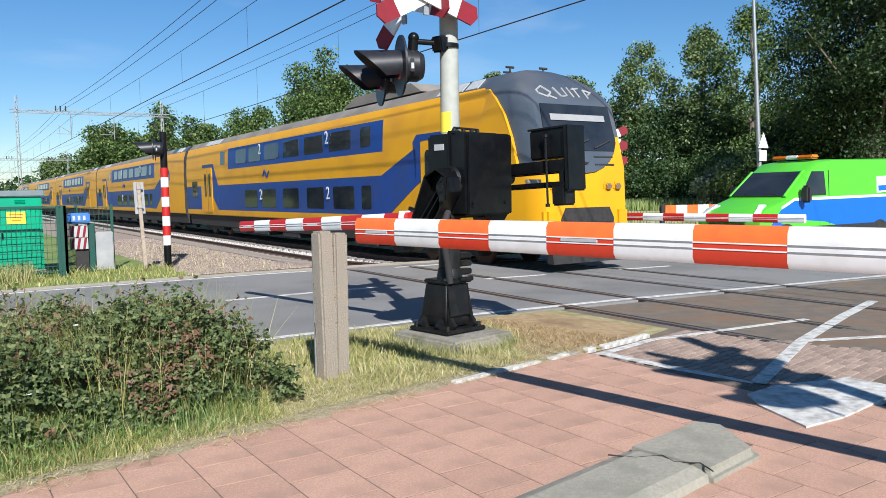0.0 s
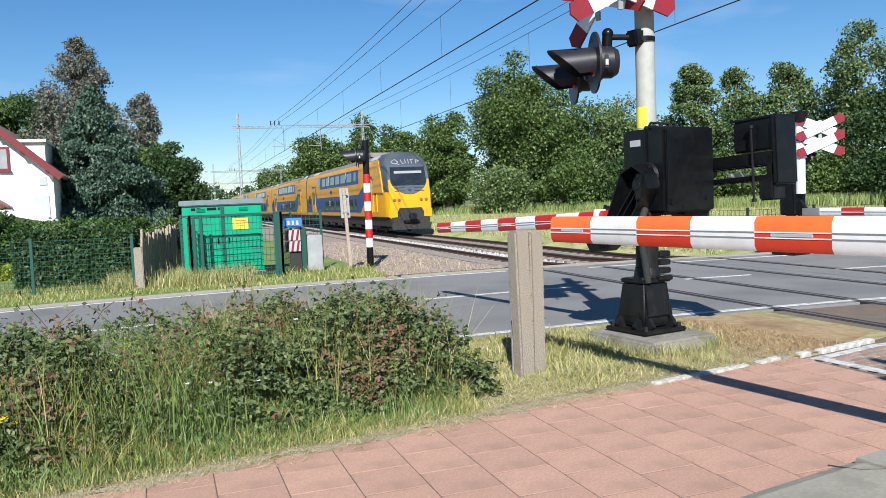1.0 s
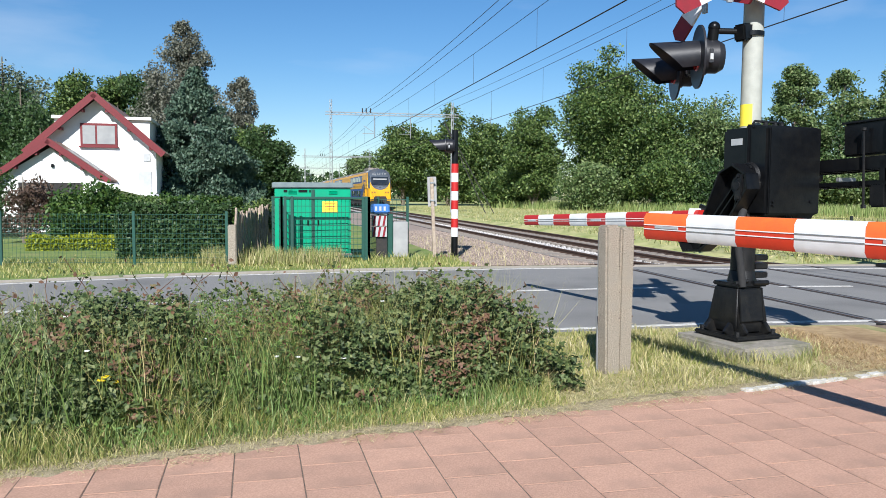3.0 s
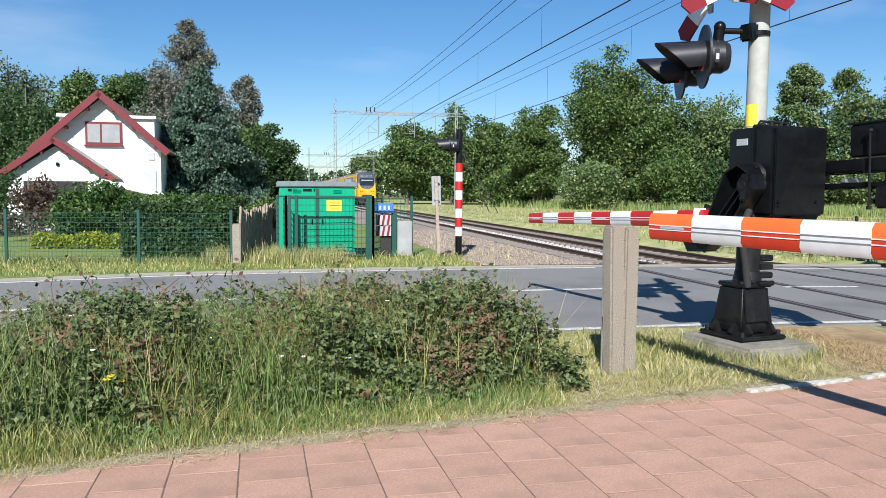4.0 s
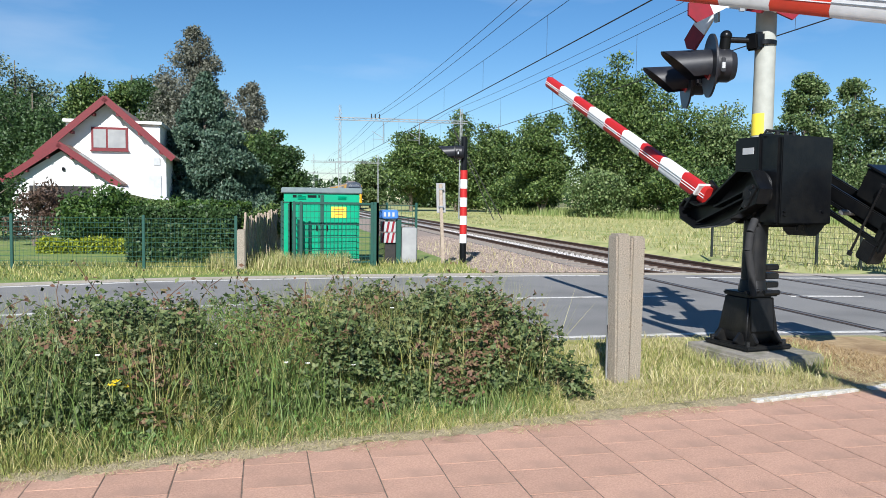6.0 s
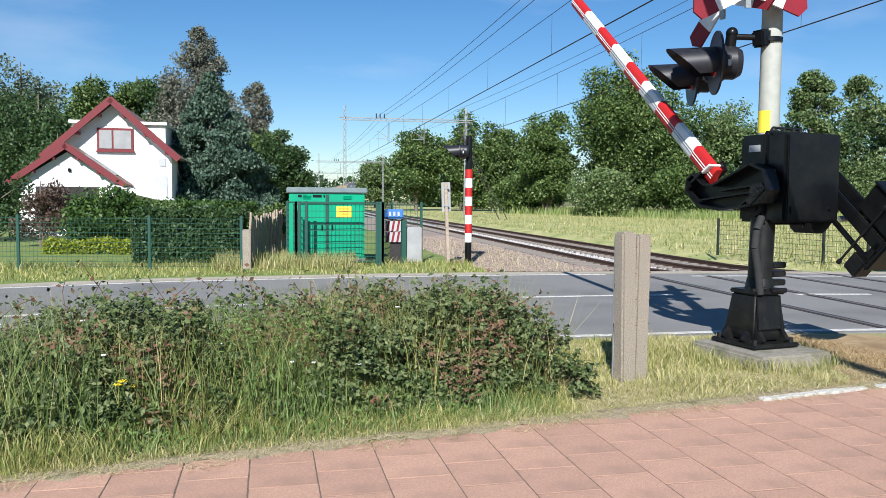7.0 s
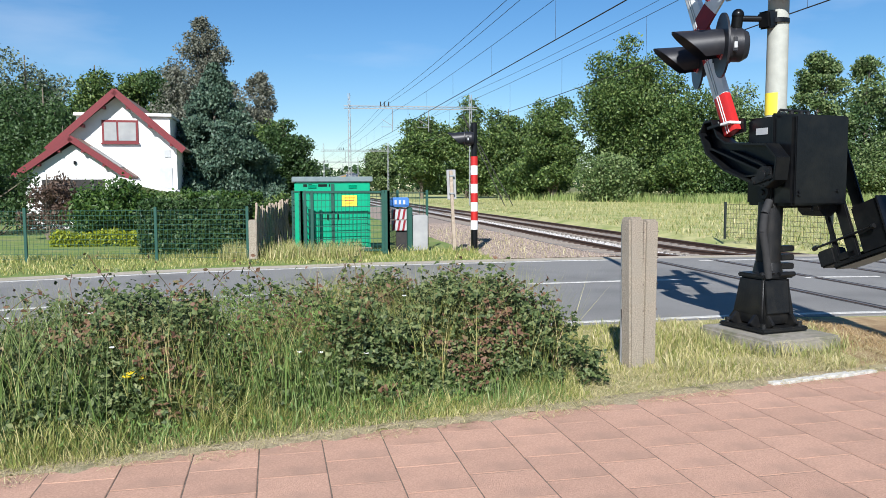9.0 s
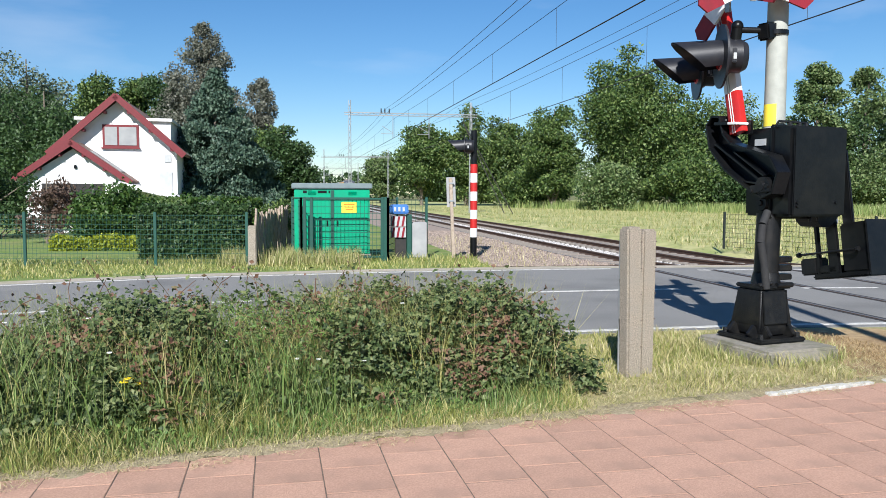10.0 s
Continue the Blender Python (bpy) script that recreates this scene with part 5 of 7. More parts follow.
mesh_fence("compound_fence", [(-0.17, 21.1), (2.14, 21.15)], 1.62, "dark green bar-mesh fence before the cabinet", 0.105, 9, thick=0.009)
mesh_fence("compound_fence", [(-0.17, 21.1), (-0.45, 23.6)], 1.62, "dark green bar-mesh fence beside the cabinet", 0.105, 9, thick=0.009)
mesh_fence("compound_fence", [(2.14, 21.15), (2.55, 22.6), (3.38, 22.4)], 1.62, "dark green bar-mesh fence beside the track", 0.105, 9, thick=0.009)
for x0, x1, y0, y1 in ((-0.17, 2.14, 21.1, 21.15),):
    t = thing("gate_frame", pose(0, 0, 0), "dark green steel gate frame of the compound", "gate")
    for x in (-0.08, 0.1, 1.98, 2.06):
        part("gate_post", box(BM(), (x, 21.04, 0.85), (0.08, 0.07, 1.72), bev=0.01), "dgreen", t)
    for z in (0.1, 1.66):
        part("gate_rail", box(BM(), (1.0, 21.04, z), (2.1, 0.05, 0.05), bev=0.01), "dgreen", t)

t = thing("letter_box", pose(2.52, 21.9, 0), "blue topped box with red and white chevron board", "sign")
part("top", box(BM(), (0, 0, 1.36), (0.52, 0.3, 0.26), (-6, 0, 0), 0.03), "blue", t, "blue lid with pale bars")
for x in (-0.12, 0.0, 0.12):
    part("writing_bar", box(BM(), (x, -0.165, 1.37), (0.06, 0.006, 0.12), (-6, 0, 0)), "greybox", t, smooth=False)
for z in (1.03, 0.72):
    bd = part("chevron_board", box(BM(), (-0.02, -0.1, z), (0.42, 0.03, 0.28)), "greybox", t, "chevron board", smooth=False)
    b2 = BM()
    for x in (-0.16, -0.02, 0.12):
        prism(b2, [(x - 0.06, z - 0.14), (x, z - 0.14), (x + 0.05, z + 0.14), (x - 0.01, z + 0.14)], "y", -0.121, -0.116)
    part("chevron", b2, "signred", bd, smooth=False)
part("stand", box(BM(), (0.05, 0, 0.3), (0.3, 0.1, 0.6)), "tblack", t, smooth=False)
t = thing("junction_box", pose(3.05, 22.0, 0), "pale grey steel box inside a dark green frame", "electrical box")
part("body", box(BM(), (0.06, 0, 0.5), (0.42, 0.3, 1.0), bev=0.02), "slate", t)
part("frame", box(BM(), (-0.24, -0.02, 0.6), (0.14, 0.3, 1.25), bev=0.02), "dgreen", t)

# ---------- sign and light beside the track ----------
t = thing("sign_post", pose(4.06, 22.0, 0), "old grey post with a narrow pale sign seen from behind", "sign")
part("post", box(BM(), (0, 0, 1.1), (0.09, 0.09, 2.3), (0, -2.5, 0), 0.01), "wood", t)
part("plate", box(BM(), (-0.02, 0.06, 1.85), (0.26, 0.03, 0.85), (0, -2, 0), 0.01), "slate", t, "weathered pale grey plate")
for z in (1.6, 2.1):
    part("clamp", box(BM(), (-0.02, 0.0, z), (0.14, 0.12, 0.05), bev=0.008), "steel", t, "steel clamp")
sg = thing("crossing_light", pose(4.86, 22.8, -0.08), "red and white banded light post with black lamp heads", "signal")
part("pole", tube(BM(), (0, 0, 0), (0, 0, 3.75), 0.10, 0.095, 18), "black", sg, "black pole")
for i in range(8):
    part("band", tube(BM(), (0, 0, 0.60 + i * 0.27), (0, 0, 0.87 + i * 0.27), 0.108, 0.108, 18), ("white", "red")[i % 2], sg)
part("arm", box(BM(), (-0.25, 0, 3.2), (0.5, 0.06, 0.06)), "black", sg, smooth=False)
light_head("lamp_head", sg, (-0.30, -0.1, 3.28), -12, 0.5, 0.30)
light_head("lamp_head", sg, (-0.12, 0.5, 3.28), -12, 0.5, 0.30)

# ---------- garden fence, planks, hedges ----------
mesh_fence("garden_fence", [(-14, 21.4), (-11, 21.2), (-9, 21.0), (-6.87, 20.73), (-3.73, 20.35), (-1.5, 20.1)], 1.25, "dark green wire mesh garden fence", 0.09, 10, thick=0.005)
t = thing("garden_post", pose(-1.36, 20.0, 0), "grey concrete end post of the fence", "post")
part("shaft", box(BM(), (0, 0, 0.5), (0.2, 0.2, 1.0), bev=0.02), "aggregate", t)
t = thing("plank_fence", pose(0, 0, 0), "leaning grey-brown weathered plank fence", "fence")
rr = random.Random(5)
for i in range(30):
    f = i / 29
    part("plank", box(BM(), (-1.32 + 0.85 * f, 20.3 + 8 * f, 0.66 + rr.uniform(-0.05, 0.05)), (0.05, 0.28, 1.35 + rr.uniform(-0.12, 0.12)), (rr.uniform(-4, 4), rr.uniform(-5, 5), 0), 0.01), "wood", t)


def leaf_block(name, c, s, n, size, material, label, seed, cat="hedge", rough=0.16, rot=0.0):
    """A clipped hedge: leaves set thickly over the faces of a block, over an added solid core in dark leaf green."""
    g = np.random.default_rng(seed)
    p = g.uniform(-1, 1, (n, 3))
    ax = g.choice([0, 0, 1, 1, 2], n)
    sg_ = np.where(g.random(n) < 0.5, -1, 1)
    p[np.arange(n), ax] = np.where(ax == 2, 1, sg_) * (1 - np.abs(g.normal(0, 0.08, n)))
    p = p * np.array(s) / 2
    p += g.normal(0, rough * 0.35, (n, 3))
    p[:, 2] += rough * 0.5 * np.sin(p[:, 0] * 3.1) * np.cos(p[:, 1] * 2.3 + p[:, 0])
    t = thing(name, pose(*c, 0, 0, rot), label, cat)
    part("leaves", leaf_mesh("leaves", p, np.full(n, size), g, material), None, t)
    part("core", box(BM(), (0, 0, -0.06), (s[0] * 0.9, s[1] * 0.84, s[2] * 0.84)), "l_dark", t, "solid dark green filler inside the leaves", smooth=False)
    return t


leaf_block("hedge", (-3.1, 22.9, 0.68), (2.75, 1.3, 1.40), 22000, 0.11, "l_dark", "dense dark green clipped hedge behind the fence", 11, rot=-6)
leaf_block("hedge", (-4.9, 29.6, 0.78), (6.2, 1.6, 1.56), 26000, 0.13, "l_hedge", "long mid-green garden hedge", 12, rot=-5)
leaf_block("hedge", (-6.6, 26.2, 0.16), (2.5, 0.7, 0.36), 6000, 0.10, "l_yellow", "low golden-green cushion hedge", 13, rot=-6)


# ---------- house ----------
def build_house():
    t = thing("house", pose(-8.87, 39.5, 0, 0, 0, 3), "white rendered house with steep gables and maroon bargeboards", "house")
    ap, ev, hw = 6.32, 3.95, 2.62
    part("wall", prism(BM(), [(-hw, 0), (hw, 0), (hw, ev), (0, ap - 0.2), (-hw, ev)], "y", 0, 9), "wall", t, "white rendered gable wall", smooth=False)
    for sd in (-1, 1):
        run, fall = hw + 0.35, (ap - ev) * (hw + 0.35) / hw
        L, ang = math.hypot(run, fall), math.degrees(math.atan2(fall, run))
        cx, cz = sd * run / 2, ap - fall / 2
        part("roof_slope", box(BM(), (cx, 4.35, cz), (L, 9.8, 0.14), (0, sd * ang, 0)), "rooftile", t, "brown tiled roof slope", smooth=False)
        part("bargeboard", box(BM(), (cx, -0.58, cz - 0.03), (L + 0.12, 0.06, 0.30), (0, sd * ang, 0)), "maroon", t, "maroon bargeboard", smooth=False)
        for f in (0.18, 0.5, 0.82):
            part("purlin_end", box(BM(), (sd * run * f, -0.28, ap - 0.26 - fall * f), (0.12, 0.5, 0.14)), "maroon", t, smooth=False)
        part("dormer", box(BM(), (sd * 1.62, 4.4, 4.6), (1.1, 5.5, 1.5)), "wall", t, "white flat-roofed dormer", smooth=False)
        part("dormer_roof", box(BM(), (sd * 1.62, 4.4, 5.42), (1.3, 5.9, 0.14)), "white", t, smooth=False)
    w = part("window", box(BM(), (0.10, -0.03, 4.48), (1.62, 0.06, 1.08)), "maroon", t, "maroon framed window", smooth=False)
    for x, wd in ((-0.33, 0.55), (0.42, 0.78)):
        part("pane", box(BM(), (x, -0.068, 4.48), (wd, 0.02, 0.86)), "blind", w, "pane with pale blind", smooth=False)
    part("window_sill", box(BM(), (0.10, -0.09, 3.91), (1.72, 0.14, 0.06)), "maroon", w, smooth=False)
    # porch gable
    px, pa, pe, ph = -1.62, 4.05, 2.40, 2.30
    part("porch_wall", prism(BM(), [(px - ph + 0.3, 0), (px + ph - 0.3, 0), (px + ph - 0.3, pe + 0.05), (px, pa - 0.3), (px - ph + 0.3, pe + 0.05)], "y", -1.9, -0.02), "wall", t, "white porch wall", smooth=False)
    for sd in (-1, 1):
        run, fall = ph + 0.15, (pa - pe) * (ph + 0.15) / ph
        L, ang = math.hypot(run, fall), math.degrees(math.atan2(fall, run))
        cx, cz = px + sd * run / 2, pa - fall / 2
        part("porch_roof", box(BM(), (cx, -1.1, cz), (L, 2.3, 0.12), (0, sd * ang, 0)), "rooftile", t, "brown tiled porch roof", smooth=False)
        part("porch_bargeboard", box(BM(), (cx, -2.28, cz - 0.03), (L + 0.1, 0.06, 0.27), (0, sd * ang, 0)), "maroon", t, "maroon bargeboard", smooth=False)
        for f in (0.2, 0.55, 0.88):
            part("purlin_end", box(BM(), (px + sd * run * f, -2.05, pa - 0.24 - fall * f), (0.1, 0.4, 0.12)), "maroon", t, smooth=False)
    part("roof_light", box(BM(), (px + 1.25, -0.75, 3.24), (1.6, 1.0, 0.05), (0, 35.7, 0)), "slate", t, "grey roof light panel", smooth=False)
    part("porch_window", box(BM(), (px, -1.93, 1.75), (2.6, 0.06, 0.9)), "tblack", t, "dark porch window", smooth=False)
    part("wall_lamp", box(BM(), (px + 0.1, -1.95, 2.95), (0.12, 0.1, 0.16), bev=0.02), "black", t)
    part("house_plate", box(BM(), (2.2, -0.03, 3.45), (0.3, 0.04, 0.36)), "greybox", t, smooth=False)
    part("side_window", box(BM(), (2.1, -0.03, 2.3), (0.6, 0.06, 1.0)), "greybox", t, smooth=False)
    b2 = BM()
    prism(b2, [(0.5, 2.30), (3.3, 1.55), (3.3, 1.42), (0.5, 2.1)], "y", -3.2, -0.05)
    part("awning", b2, "white", t, "white canvas awning", smooth=False)
    for x in (0.6, 3.2):
        part("awning_leg", tube(BM(), (x, -3.1, 0), (x, -3.1, 1.5 if x > 1 else 2.1), 0.03, 0.03, 8), "white", t)
    return t


build_house()


# ---------- overhead line ----------
def gantry(y, x0, x1, h, beam, label="galvanised lattice overhead-line gantry"):
    t = thing("overhead_gantry", pose(0, y, 0), label, "gantry", "overhead gantries")
    for x in (x0, x1):
        bm = BM()
        for dx in (-0.13, 0.13):
            for dy in (-0.13, 0.13):
                tube(bm, (x + dx, dy, -0.2), (x + dx * 0.6, dy * 0.6, h), 0.03, 0.025, 6)
        k = 0
        z = 0.0
        while z < h - 0.6:
            s = 1 if k % 2 else -1
            box(bm, (x, -0.12, z + 0.3), (0.03, 0.02, 0.72), (0, s * 22, 0))
            box(bm, (x, 0.12, z + 0.3), (0.03, 0.02, 0.72), (0, -s * 22, 0))
            z += 0.6
            k += 1
        part("mast", bm, "steel", t)
    bm = BM()
    for dz in (0, -0.22):
        tube(bm, (x0 - 0.5, 0, beam + dz), (x1 + 0.6, 0, beam + dz), 0.045, 0.045, 6)
    n = 22
    for k in range(n):
        a = x0 + (x1 - x0) * k / n
        b = x0 + (x1 - x0) * (k + 1) / n
        tube(bm, (a, 0, beam - (0.22 if k % 2 else 0)), (b, 0, beam - (0 if k % 2 else 0.22)), 0.02, 0.02, 4)
    part("beam", bm, "steel", t)
    for c in (NEAR, FAR):
        x = track_x(c, y)
        bm = BM()
        tube(bm, (x, 0, beam - 0.3), (x, 0, beam - 2.3), 0.04, 0.04, 6)
        tube(bm, (x, 0, beam - 1.8), (x - 1.0, 0, beam - 1.2), 0.025, 0.025, 6)
        tube(bm, (x - 1.1, 0, beam - 1.9), (x, 0, beam - 1.9), 0.025, 0.025, 6)
        part("registration_arm", bm, "steel", t)
        if c == NEAR:
            for dx in (-1.1, -0.75, -0.35):
                part("insulator", tube(BM(), (x + dx, 0, beam), (x + dx, 0, beam + 0.42), 0.06, 0.05, 8), "tblack", t, "dark insulator")
    return t


gantry(73, 3.77, 15.18, 10.4, 9.25)
gantry(140, 2.6, 14.0, 9.6, 8.35)
gantry(205, 1.4, 12.6, 9.6, 8.35)
gantry(270, 0.2, 11.4, 9.6, 8.35)


def wire(name, pts, r, label):
    cu = bpy.data.curves.new(name, 'CURVE')
    cu.dimensions, cu.bevel_depth, cu.bevel_resolution = '3D', r, 1
    sp = cu.splines.new('POLY')
    sp.points.add(len(pts) - 1)
    for p, q in zip(sp.points, pts):
        p.co = (*q, 1)
    cu.materials.append(M["tblack"])
    ob = new(name, cu)
    return tagged(ob, label, "wire", "overhead wires")


def span(c, z_of, r, label, dx=0.0):
    wire("overhead_wire", [(track_x(c, y) + dx, y, z_of(y)) for y in range(-60, 270, 3)], r, label)


def sag(y, top, low, y0=6.0, step=67.0):
    f = ((y - y0) % step) / step
    return low + (top - low) * (2 * f - 1) ** 2


for c, zc, zm in ((NEAR, 6.93, 8.45), (FAR, 6.16, 7.95)):
    span(c, lambda y, zc=zc: zc, 0.019 if c == NEAR else 0.016, "black copper contact wire over the track")
    span(c, lambda y, zm=zm: sag(y, zm + 0.25, zm - 0.15), 0.010, "black messenger wire above the contact wire")
    for y in range(-54, 200, 9):
        wire("dropper", [(track_x(c, y), y, zc), (track_x(c, y), y, sag(y, zm + 0.25, zm - 0.15))], 0.006, "thin dropper between contact and messenger wire")
for dx, h, r in ((-0.75, 9.3, 0.012), (-0.35, 9.2, 0.012), (6.2, 9.8, 0.010)):
    span(NEAR, lambda y, h=h: sag(y, h + 0.3, h - 0.2), r, "black feeder wire on top of the gantries", dx)
for c, x1 in ((15.4, 17.2), (15.4, 18.0)):
    wire("guy_wire", [(c - 1.0, 73, 8.6), (x1 + 0.6, 70, -0.1)], 0.04, "pale steel guy wire of the gantry")

# lamp post beyond the crossing
t = thing("street_lamp", pose(27.3, 20.2, 0), "slim pale grey street lamp post with a road sign on it", "street lamp")
part("pole", tube(BM(), (0, 0, 0), (-0.7, 0, 9.6), 0.10, 0.06, 14), "steel", t)
part("lamp_arm", tube(BM(), (-0.7, 0, 9.6), (-1.9, -0.6, 9.9), 0.05, 0.04, 10), "steel", t)
b2 = BM()
prism(b2, [(-0.42, 3.4), (0.18, 3.4), (-0.12, 4.0)], "y", -0.13, -0.10)
s_ = part("triangle_sign", b2, "white", t, "white triangular sign with red rim", smooth=False)
part("supplement_plate", box(BM(), (-0.15, -0.12, 3.1), (0.42, 0.03, 0.42)), "white", t, "small white plate", smooth=False)

# far meadow fence
mesh_fence("meadow_fence", [(13.9, 24.5), (14.5, 22.4), (14.9, 20.4), (15.4, 19.2), (17.5, 18.9), (20, 18.7), (24, 18.4), (30, 18.0)], 1.15, "low black wire mesh fence along the meadow", 0.12, 7, thick=0.006, colour="fenceblack")


# ---------- trees ----------
def crown_points(g, n, h, w, base, lobes, shape="round"):
    """Leaf places: lobes packed through the crown's body, each a loose shell of leaves with small gaps."""
    cs, rs = [], []
    ch = h - base
    for _ in range(lobes):
        if shape == "round":
            v = g.normal(size=3)
            v /= np.linalg.norm(v)
            k = g.uniform(0.35, 0.86)
            r = w * g.uniform(0.10, 0.19)
            e = 0.92 if v[2] < 0 else 1.0
            cs.append((v[0] * k * w * 0.5 * e, v[1] * k * w * 0.5 * e, base + ch * 0.47 + v[2] * k * ch * 0.5))
        else:
            f = g.uniform(0, 1) ** (1.3 if shape == "cone" else 1.0)
            if shape == "cone":
                rad, r = w * 0.50 * (1.0 - f) ** 0.72 * g.uniform(0.75, 1.12), 0.035 * w + 0.045 * w * (1 - f)
            else:
                rad, r = w * 0.5 * math.sin(math.pi * (0.10 + 0.84 * f)) ** 0.75, w * g.uniform(0.07, 0.14)
            a = g.uniform(0, 6.283)
            d = max(0.0, rad - r * 0.5) * math.sqrt(g.uniform(0.1, 1))
            cs.append((d * math.cos(a), d * math.sin(a), base + ch * (0.03 + 0.93 * f)))
        rs.append(r)
    cs, rs = np.array(cs), np.array(rs)
    k = g.choice(lobes, n, p=rs ** 2 / (rs ** 2).sum())
    v = g.normal(size=(n, 3))
    v /= np.linalg.norm(v, axis=1)[:, None]
    v[:, 2] *= 0.8
    rad = rs[k] * (0.5 + 0.7 * g.random(n) ** 0.6) * (1 + 0.18 * g.normal(size=n))
    p = cs[k] + v * rad[:, None]
    p[:, 2] = np.maximum(p[:, 2], 0.05)
    return p, cs


def tree(x, y, h, w, leaves, material, label, seed, base=0.18, lobes=38, leaf=0.26, shape="round", droop=0.0, group="trees", z=-0.1, name="tree"):
    g = np.random.default_rng(seed)
    t = thing(name, pose(x, y, z), label, "tree", group)
    pts, cs = crown_points(g, leaves, h, w, base * h, lobes, shape)
    bm = BM()
    tr = 0.018 * h + 0.05
    tube(bm, (0, 0, -0.1), (0.05 * w * g.normal() * 0.3, 0, h * 0.45), tr, tr * 0.6, 8)
    tube(bm, (0, 0, h * 0.43), (0, 0, h * 0.9), tr * 0.6, tr * 0.15, 7)
    for c in cs[:14]:
        z0 = max(base * h * 0.7, min(h * 0.7, c[2] - 0.25 * h))
        tube(bm, (0, 0, z0), tuple(c), tr * 0.35, tr * 0.08, 5)
    part("trunk", bm, "bark", t, "brown trunk with limbs")
    part("crown", leaf_mesh("crown", pts, np.full(leaves, leaf), g, material, droop), None, t, "leafy crown")
    return t


TREES = [
    # x, y, height, width, leaves, material, label, shape, base
    (-25, 76.5, 15.4, 8.5, 9000, "l_willow", "pale grey-green willow behind the house", "round", 0.1),
    (-24, 68, 11.0, 8.5, 8000, "l_dark", "dark green broadleaf tree behind the house", "round", 0.08),
    (-30, 60, 13.0, 10, 8000, "l_dark", "dark green broadleaf tree behind the house", "round", 0.08),
    (-18.2, 73, 14.0, 6.5, 8000, "l_oak", "green broadleaf tree behind the house", "round", 0.1),
    (-14.6, 74, 14.0, 5.6, 8000, "l_oak", "green broadleaf tree behind the house", "round", 0.1),
    (-11.6, 71, 13.2, 6.0, 7000, "l_dark", "dark green broadleaf tree behind the house", "round", 0.1),
    (-7.9, 63.5, 15.4, 13.0, 14000, "l_birch", "tall grey-green birch with thin twigs", "cone", 0.12),
    (-3.6, 62, 10.8, 3.4, 3000, "l_birch", "slender drooping birch with thin twigs", "tall", 0.15),
    (-5.0, 44.6, 8.8, 8.2, 40000, "l_pine", "bushy blue-green pine beside the house", "cone", 0.02),
    (-1.5, 50, 6.9, 4.4, 11000, "l_dark", "dark green tree beside the pine", "round", 0.03),
    (-2.6, 55, 7.4, 5.0, 9000, "l_oak", "green rounded tree beside the track", "round", 0.05),
    (-16, 52, 9.0, 7.0, 7000, "l_dark", "dark tree beside the house", "round", 0.05),
    (-13.5, 47, 6.0, 4.5, 5000, "l_dark", "dark shrub beside the house", "round", 0.02),
    (13.5, 150, 10.3, 7.5, 5000, "l_light", "light green tree far along the track", "round", 0.05),
    (17.5, 122, 14.6, 9.5, 8000, "l_oak", "green tree along the track", "round", 0.03),
    (24.5, 121, 16.2, 10, 8000, "l_oak", "green tree along the track", "round", 0.03),
    (31, 120, 15.5, 10, 8000, "l_oak", "green tree along the track", "round", 0.03),
    (28.0, 98, 11.2, 8, 7000, "l_oak", "rounded green tree at the meadow's edge", "round", 0.02),
    (26.0, 84, 8.0, 7.5, 7000, "l_light", "light green bush at the meadow's edge", "round", 0.0),
    (23.6, 55.9, 13.7, 7.2, 17000, "l_oak", "tall full oak at the meadow's edge", "round", 0.05),
    (18.6, 58, 9.2, 5.0, 8000, "l_oak", "green tree beside the tall oak", "round", 0.02),
    (26.0, 53, 10.2, 6.5, 10000, "l_oak", "green broadleaf tree in the tree row", "round", 0.03),
    (30.8, 53, 10.0, 6.5, 9000, "l_light", "light green tree in the tree row", "round", 0.03),
    (35.0, 49.5, 11.0, 4.6, 9000, "l_light", "tall light green poplar in the tree row", "tall", 0.02),
    (40.5, 52, 11.2, 5.0, 5500, "l_light", "tall thin-leaved poplar in the tree row", "tall", 0.03),
    (40.2, 46, 10.6, 5.0, 5500, "l_light", "tall thin-leaved poplar in the tree row", "tall", 0.03),
    (41.2, 40.5, 12.2, 5.2, 6000, "l_light", "tall light green poplar in the tree row", "tall", 0.03),
    (42.2, 36, 12.6, 5.2, 6000, "l_light", "tall light green poplar in the tree row", "tall", 0.03),
    (41.5, 31.5, 13.0, 5.4, 6500, "l_oak", "tall green poplar in the tree row", "tall", 0.03),
    (32.6, 18.7, 15.0, 8.6, 42000, "l_deep", "large green tree behind the road, leaves darkened as shade", "round", 0.05),
    (36.0, 13.0, 15.0, 9.0, 14000, "l_deep", "large green tree behind the road, leaves darkened as shade", "round", 0.05),
    (36.0, 24.0, 6.5, 6.0, 12000, "l_deep", "green tree behind the van, leaves darkened as shade", "round", 0.03),
]
for i, (x, y, h, w, n, m_, lab, shp, bs) in enumerate(TREES):
    if x > 15 and y < 100:
        x, y, h, w = x * 1.65, y * 1.65, 1.8 + (h - 1.8) * 1.65, w * 1.65
    d = math.hypot(x, y)
    lf = {"cone": 0.19}.get(shp, 0.0031 * d + 0.045)
    n = int(n * (2.1 if shp == "cone" else 2.5))
    if "birch" in m_:
        lf, n = 0.20, int(n * 1.7)
    tree(x, y, h, w, n, m_, lab, 100 + i, bs, {"round": 58, "tall": 110, "cone": 230}[shp], lf, shp, 0.3 if "birch" in lab or "willow" in lab else (1.0 if shp == "cone" else 0.0))
